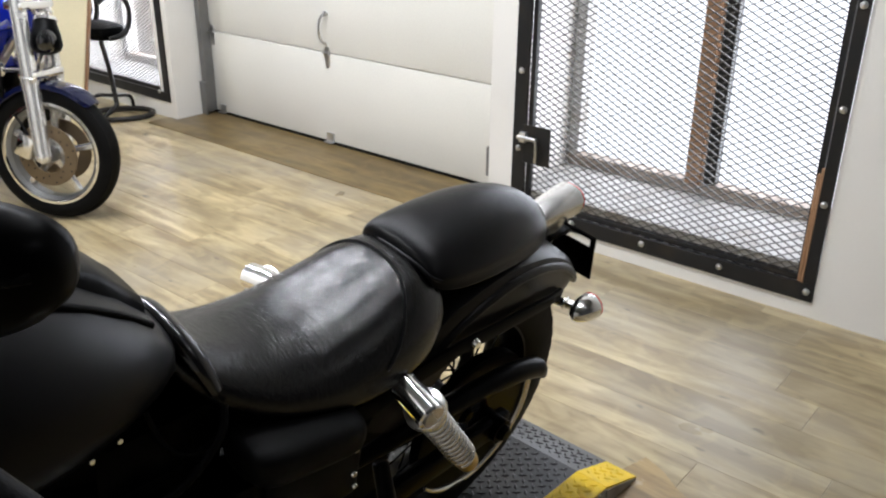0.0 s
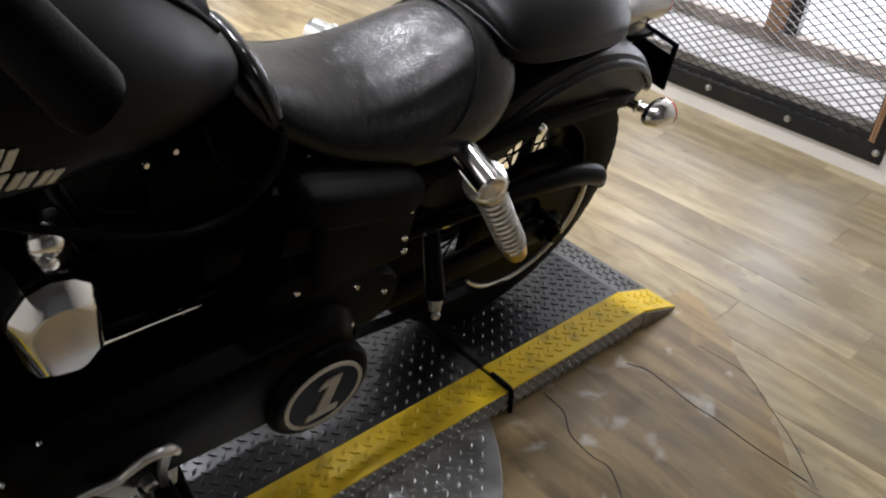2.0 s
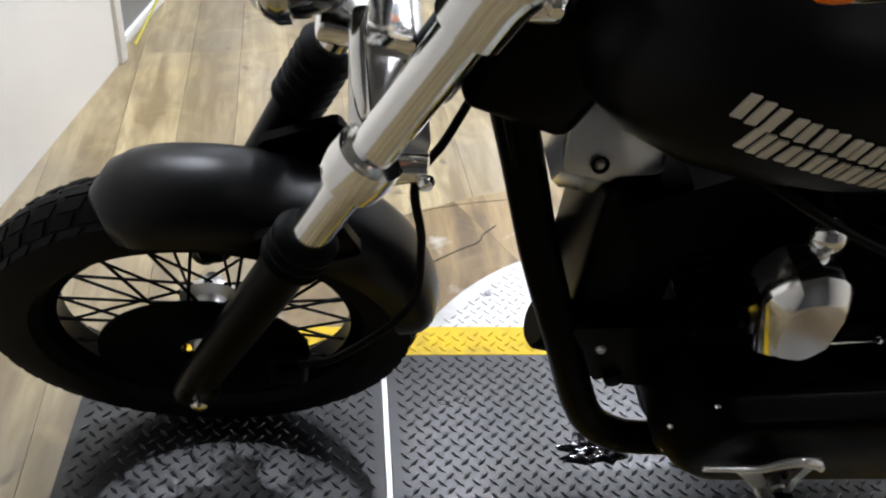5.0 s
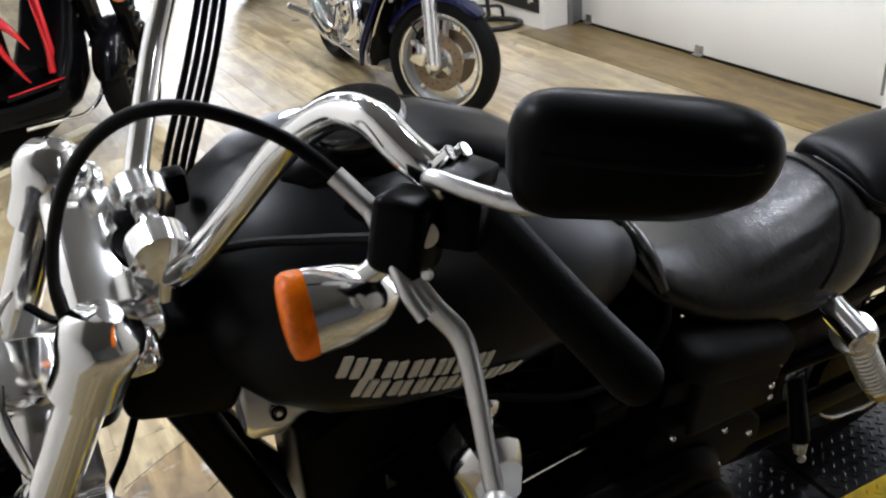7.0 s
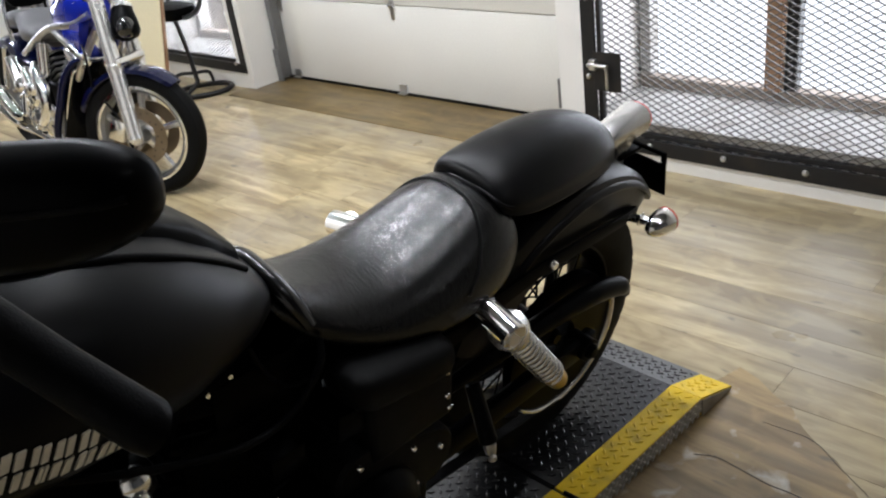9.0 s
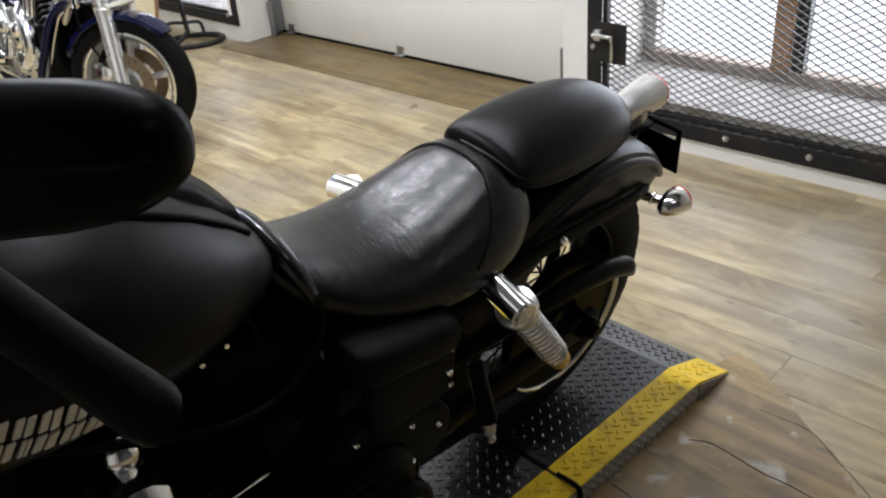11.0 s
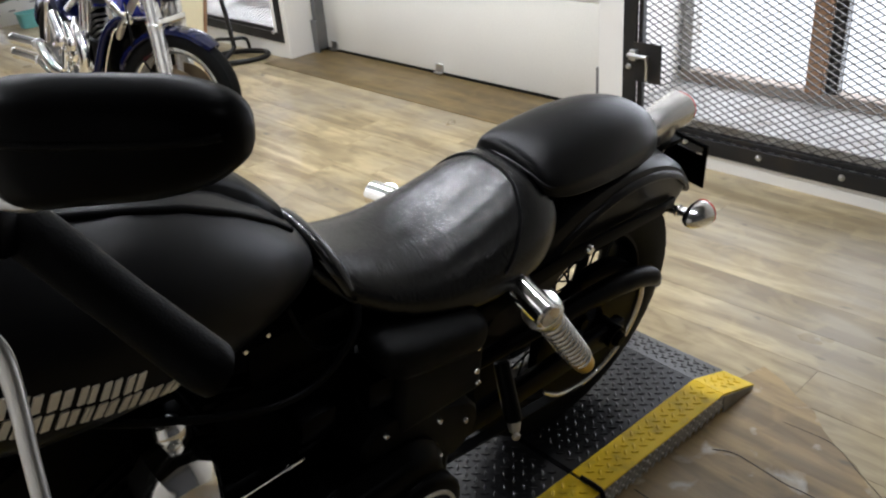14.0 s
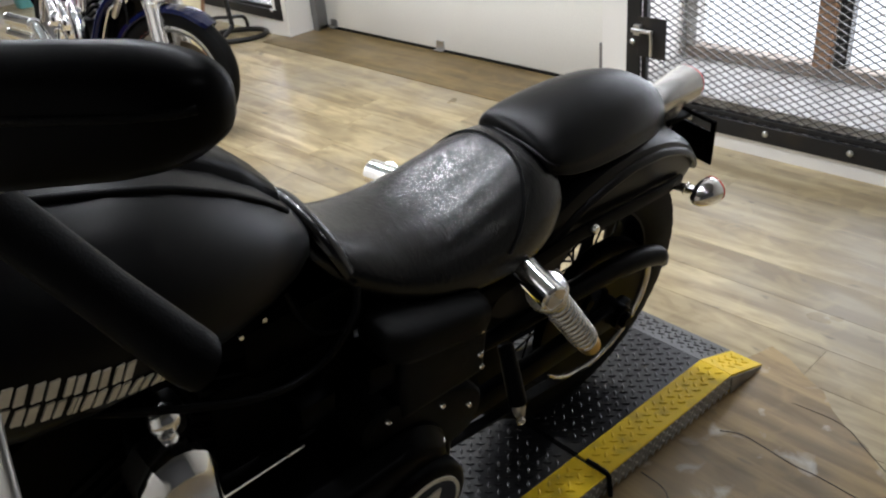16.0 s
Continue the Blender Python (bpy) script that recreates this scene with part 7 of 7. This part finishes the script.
sub("front_fork", STEEL, third, lambda bm: (cyl(bm, (1.35, 0.08, 0.29), (1.12, 0.08, 0.85), 0.022), cyl(bm, (1.35, -0.08, 0.29), (1.12, -0.08, 0.85), 0.022)))

# ---------------------------------------------------------------- black and red touring machine beside the partition
tour = empty("touring_motorcycle", pose(-1.10, 2.86, 0, -2, 0, 32), "gloss black touring motorcycle with red frame parts", "motorcycle")
TW = pose(1.13, -0.05, 0.265, 0, 0, 30)         # the front wheel is turned
disc_wheel(tour, TW, 0.265, 0.06, 0.165, 14, GLOSS, "black many-spoked front wheel")
sub("front_mudguard", TOURB, tour, lambda bm: arc_fender(bm, 0.285, 25, 172, 0.075, 0.09, TW), "gloss black front mudguard")
sub("side_marker", AMBER, tour, lambda bm: box(bm, (1.05, -0.104, 0.425), (1.09, -0.088, 0.45), None, 0.004, 2), "small amber marker lamp")
sub("lower_body", TOURB, tour, lambda bm: loft(bm, [ring_sup(0.16, z, w, up, dn, x, 3.2, 28) for x, z, w, up, dn in ((0.28, 0.30, 0.12, 0.05, 0.06), (0.34, 0.29, 0.19, 0.07, 0.10), (0.55, 0.27, 0.20, 0.06, 0.10), (0.75, 0.26, 0.20, 0.07, 0.11), (0.86, 0.32, 0.20, 0.25, 0.14), (0.95, 0.42, 0.18, 0.40, 0.17), (1.02, 0.55, 0.12, 0.30, 0.12))]), "gloss black lower fairing")
sub("side_rail", CHROME, tour, lambda bm: sweep(bm, [(0.52, -0.055, 0.195), (0.70, -0.06, 0.175), (0.83, -0.06, 0.165), (0.93, -0.06, 0.22), (0.99, -0.05, 0.34), (1.02, -0.03, 0.48), (1.05, -0.02, 0.66)], 0.010, 10), "chrome guard rail")
sub("floor_board", TOURB, tour, lambda bm: (box(bm, (0.46, -0.09, 0.335), (0.76, 0.02, 0.352), pose(0, 0, 0), 0.006, 2)), "black rider floorboard")
bag = sub("saddlebag", TOURB, tour, lambda bm: loft(bm, [ring_sup(0.06, z, w, h, h, x, 3.4, 28) for x, z, w, h in ((-0.55, 0.46, 0.08, 0.10), (-0.50, 0.46, 0.14, 0.15), (-0.1, 0.47, 0.16, 0.17), (0.22, 0.46, 0.16, 0.16), (0.34, 0.44, 0.13, 0.12), (0.38, 0.43, 0.06, 0.06))]), "gloss black hard saddlebag")
sub("red_stripe", REDP, bag, lambda bm: box(bm, (-0.25, -0.103, 0.348), (0.22, -0.088, 0.357), None, 0.002, 1), "thin red stripe")
sub("bag_handle", CHROME, bag, lambda bm: sweep(bm, [(-0.12, -0.105, 0.585), (-0.06, -0.115, 0.59), (0.06, -0.115, 0.595), (0.12, -0.105, 0.60)], 0.007, 8), "chrome bag handle")
for pts in ([(0.52, -0.02, 0.62), (0.55, -0.03, 0.52), (0.60, -0.03, 0.42), (0.63, -0.03, 0.37)], [(0.58, 0.0, 0.66), (0.64, -0.01, 0.58), (0.69, 0.0, 0.50)], [(0.78, 0.02, 0.37), (0.79, 0.02, 0.50), (0.78, 0.03, 0.70)]):
    sub("red_frame_arm", REDP, tour, lambda bm: sweep(bm, pts, [0.036, 0.027, 0.016, 0.006], 12, flat=0.5), "glossy red frame arm")
sub("red_floor_tray", REDP, tour, lambda bm: box(bm, (0.48, -0.088, 0.353), (0.76, -0.078, 0.359), None, 0.002, 1), "thin red floorboard edge")
sub("red_side_panel", REDP, tour, lambda bm: box(bm, (0.80, 0.02, 0.36), (0.825, 0.06, 0.70), None, 0.008, 2), "glossy red inner panel")
sub("underbody", WRINKLE, tour, lambda bm: loft(bm, [ring_sup(0.19, z, w, h, h, x, 4, 20) for x, z, w, h in ((-0.50, 0.20, 0.12, 0.10), (-0.42, 0.19, 0.15, 0.15), (0.10, 0.18, 0.17, 0.15), (0.60, 0.19, 0.17, 0.14), (0.84, 0.22, 0.13, 0.09))]), "black exhaust and frame underside")
sub("engine", WRINKLE, tour, lambda bm: (box(bm, (0.15, 0.02, 0.12), (0.75, 0.30, 0.42), None, 0.05, 2), box(bm, (0.36, 0.0, 0.40), (0.62, 0.3, 0.66), None, 0.05, 2)), "dark engine block")
sub("seat", GREYV, tour, lambda bm: loft(bm, [ring_sup(0.16, z, w, h, h, x, 2.8, 24) for x, z, w, h in ((-0.5, 0.74, 0.08, 0.05), (-0.4, 0.74, 0.15, 0.08), (0.0, 0.70, 0.17, 0.07), (0.3, 0.67, 0.15, 0.06), (0.45, 0.70, 0.06, 0.03))]), "grey and black stepped seat")
sub("tank", TOURB, tour, lambda bm: loft(bm, [ring_sup(0.16, z, w, h, h, x, 2.4, 24) for x, z, w, h in ((0.38, 0.72, 0.05, 0.04), (0.46, 0.76, 0.13, 0.09), (0.66, 0.82, 0.15, 0.12), (0.84, 0.86, 0.08, 0.06))]), "gloss black tank")
sub("fairing", TOURB, tour, lambda bm: loft(bm, [ring_sup(0.14, z, w, h, h, x, 2.4, 24) for x, z, w, h in ((0.80, 0.92, 0.18, 0.12), (0.92, 0.92, 0.24, 0.18), (1.05, 0.88, 0.20, 0.16), (1.14, 0.84, 0.10, 0.08))]), "gloss black front fairing")
for y in (-0.085, 0.085):
    fk = sub("fork_leg", TOURB, tour, lambda bm: loft(bm, [[TW @ V(x + a * w, y + b * d, z) for a, b in ((-1, -0.4), (-0.6, -1), (0.6, -1), (1, -0.4), (1, 0.4), (0.6, 1), (-0.6, 1), (-1, 0.4))] for x, z, w, d in ((0.0, -0.03, 0.02, 0.018), (-0.005, 0.06, 0.03, 0.026), (-0.03, 0.16, 0.045, 0.035), (-0.07, 0.32, 0.055, 0.04), (-0.13, 0.56, 0.06, 0.045))]), "gloss black covered fork leg")
    for k in range(5):
        sub("cover_louvre", GLOSS, fk, lambda bm: sweep(bm, [TW @ V(-0.075 - 0.022 * k, y + math.copysign(0.036, y), 0.16 + 0.075 * k), TW @ V(-0.035 - 0.022 * k, y + math.copysign(0.046, y), 0.175 + 0.075 * k), TW @ V(0.012 - 0.022 * k, y + math.copysign(0.034, y), 0.20 + 0.075 * k)], 0.009, 8))
        sub("cover_screw", CHROME, fk, lambda bm: ball(bm, TW @ V(-0.02 - 0.02 * k, y - 0.042, 0.14 + 0.08 * k), 0.0065, seg=10))
mf = sub("finned_muffler", STEEL, tour, lambda bm: loft(bm, [[V(x, -0.02 + (y - 0.02) * k, 0.175 + z * k) for y, z in ((-0.06, -0.02), (-0.05, -0.055), (0.05, -0.06), (0.06, 0.0), (0.05, 0.05), (-0.05, 0.045))] for x, k in ((-0.45, 0.9), (-0.05, 1.0), (0.10, 0.98), (0.17, 0.75), (0.20, 0.4))]), "silver finned muffler end")
for k in range(3):
    sub("muffler_slot", IRON, mf, lambda bm: box(bm, (-0.12, -0.102, 0.15 + 0.024 * k), (0.12, -0.07, 0.159 + 0.024 * k), None, 0.003, 1))
sub("rear_wheel_cover", WRINKLE, tour, lambda bm: lathe(bm, [(0.0, -0.08), (0.24, -0.08), (0.27, -0.04), (0.27, 0.04), (0.24, 0.08), (0, 0.08)], (-0.32, 0.16, 0.275), (0, 1, 0), 40), "dark rear wheel")
sub("side_stand", BLACK, tour, lambda bm: sweep(bm, [(0.26, 0.10, 0.16), (0.22, 0.02, 0.08), (0.24, -0.02, 0.012), (0.28, -0.03, 0.012)], 0.011, 10))
beam = sub("timber_beam", BOARD, None, lambda bm: box(bm, (0, -0.045, 0), (0.66, 0.045, 0.03), None, 0.004, 1))
beam.matrix_world = pose(-0.87, 3.12, 0.0, 0, 0, 35.5)
tagged(beam, "pale timber beam lying on the floor", "beam")
# ---------------------------------------------------------------- floor: patched boards round the turntable, then the planks
def patch_piece(a0, a1, r1, r0, seed):
    """One cut board of the patched ring, from angle a0 to a1, with a ragged outer edge."""
    rnd = random.Random(seed)
    bm = bmesh.new()
    n = 14
    inner = [TC + V(math.cos(a), math.sin(a), 0) * r0 for a in (radians(a0 + (a1 - a0) * i / n) for i in range(n + 1))]
    outer = []
    for i in range(n + 1):
        a = radians(a0 + (a1 - a0) * i / n)
        k = i / n
        r = (r1[0] * (1 - k) + r1[1] * k) + (0.02 * (rnd.random() - 0.5) if 0 < i < n else 0)
        outer.append(TC + V(math.cos(a), math.sin(a), 0) * r)
    lo = [bm.verts.new(V(p.x, p.y, -0.004)) for p in inner + outer[::-1]]
    hi = [bm.verts.new(V(p.x, p.y, 0.0009)) for p in inner + outer[::-1]]
    bm.faces.new(hi)
    c = len(lo)
    for i in range(c):
        bm.faces.new((lo[i], lo[(i + 1) % c], hi[(i + 1) % c], hi[i]))
    return bm


ring = empty("floor_patch", pose(0, 0, 0), "patched brown floor boards round the turntable", "floor patch", kind="structure")
for k, (a0, a1, r1) in enumerate(((-100, -52, (0.97, 1.12)), (-51.95, -12, (1.16, 1.32)), (62, 118, (0.90, 0.92)), (118.05, 160, (0.92, 1.0)))):
    part("patch_board", patch_piece(a0, a1, r1, TR + 0.004, k), PATCH, ring, "", 0)


def crack(pts, r=0.0016):
    bm = bmesh.new()
    sweep(bm, [(x, y, 0.0010) for x, y in pts], r, 6, 4)
    tagged(part("floor_crack", bm, IRON), "thin dark crack in the patched floor", kind="structure")


crack([(0.796, -0.181), (0.789, -0.243), (0.757, -0.285), (0.746, -0.315), (0.741, -0.362), (0.744, -0.404), (0.70, -0.47)], 0.0014)
crack([(1.019, -0.228), (1.04, -0.269), (1.037, -0.327), (1.030, -0.40), (1.034, -0.451), (1.030, -0.548), (1.033, -0.662)], 0.0013)
crack([(1.211, -0.293), (1.217, -0.408), (1.172, -0.486), (1.114, -0.582), (1.039, -0.674)], 0.0008)
crack([(-0.427, 0.687), (-0.36, 0.735), (-0.305, 0.77), (-0.29, 0.80), (-0.253, 0.839)])
crack([(-0.60, 0.80), (-0.47, 0.878), (-0.33, 0.93), (-0.15, 0.965)], 0.0009)

floor = empty("floor", ROOM, "oak-look vinyl plank floor, worn and scuffed", "floor", kind="structure")
PW, PL, PG = 0.152, 1.22, 0.0007


def plank_bm(bm, x0, x1, y0, y1):
    g, e = PG / 2, 0.0009
    a = [(x0 + g, y0 + g), (x1 - g, y0 + g), (x1 - g, y1 - g), (x0 + g, y1 - g)]
    b = [(x0 + g + e, y0 + g + e), (x1 - g - e, y0 + g + e), (x1 - g - e, y1 - g - e), (x0 + g + e, y1 - g - e)]
    lo = [bm.verts.new((x, y, -0.006)) for x, y in a]
    mi = [bm.verts.new((x, y, -0.0007)) for x, y in a]
    hi = [bm.verts.new((x, y, 0.0)) for x, y in b]
    for i in range(4):
        j = (i + 1) % 4
        bm.faces.new((lo[i], lo[j], mi[j], mi[i]))
        bm.faces.new((mi[i], mi[j], hi[j], hi[i]))
    bm.faces.new(hi)
    return bm


proto = part("plank", plank_bm(bmesh.new(), 0, PW, 0, PL), FLOOR, floor, "", 0)
used = False
N0, NROW = -4.2 + 0.01, 44
cuts = random.Random(5)
rest = {0: bmesh.new(), 1: bmesh.new(), 2: bmesh.new(), 3: bmesh.new()}
for r in range(NROW):
    x0 = N0 + r * PW
    if x0 > 2.46:
        break
    s = -4.5 - cuts.random() * PL
    while s < 9.0:
        near = -1.5 < x0 < 2.5 and -1.7 < s + PL and s < 6.0
        if near:
            if not used:
                ob, used = proto, True
            else:
                ob = new("plank", proto.data)
                ob.parent = floor
            ob.matrix_local = Matrix.Translation((x0, s, 0))
        else:
            plank_bm(rest[cuts.randrange(4)], x0, x0 + PW, s, s + PL)
        s += PL
for bm in rest.values():
    tagged(part("planking", bm, FLOOR, floor, "", 0), kind="stuff")
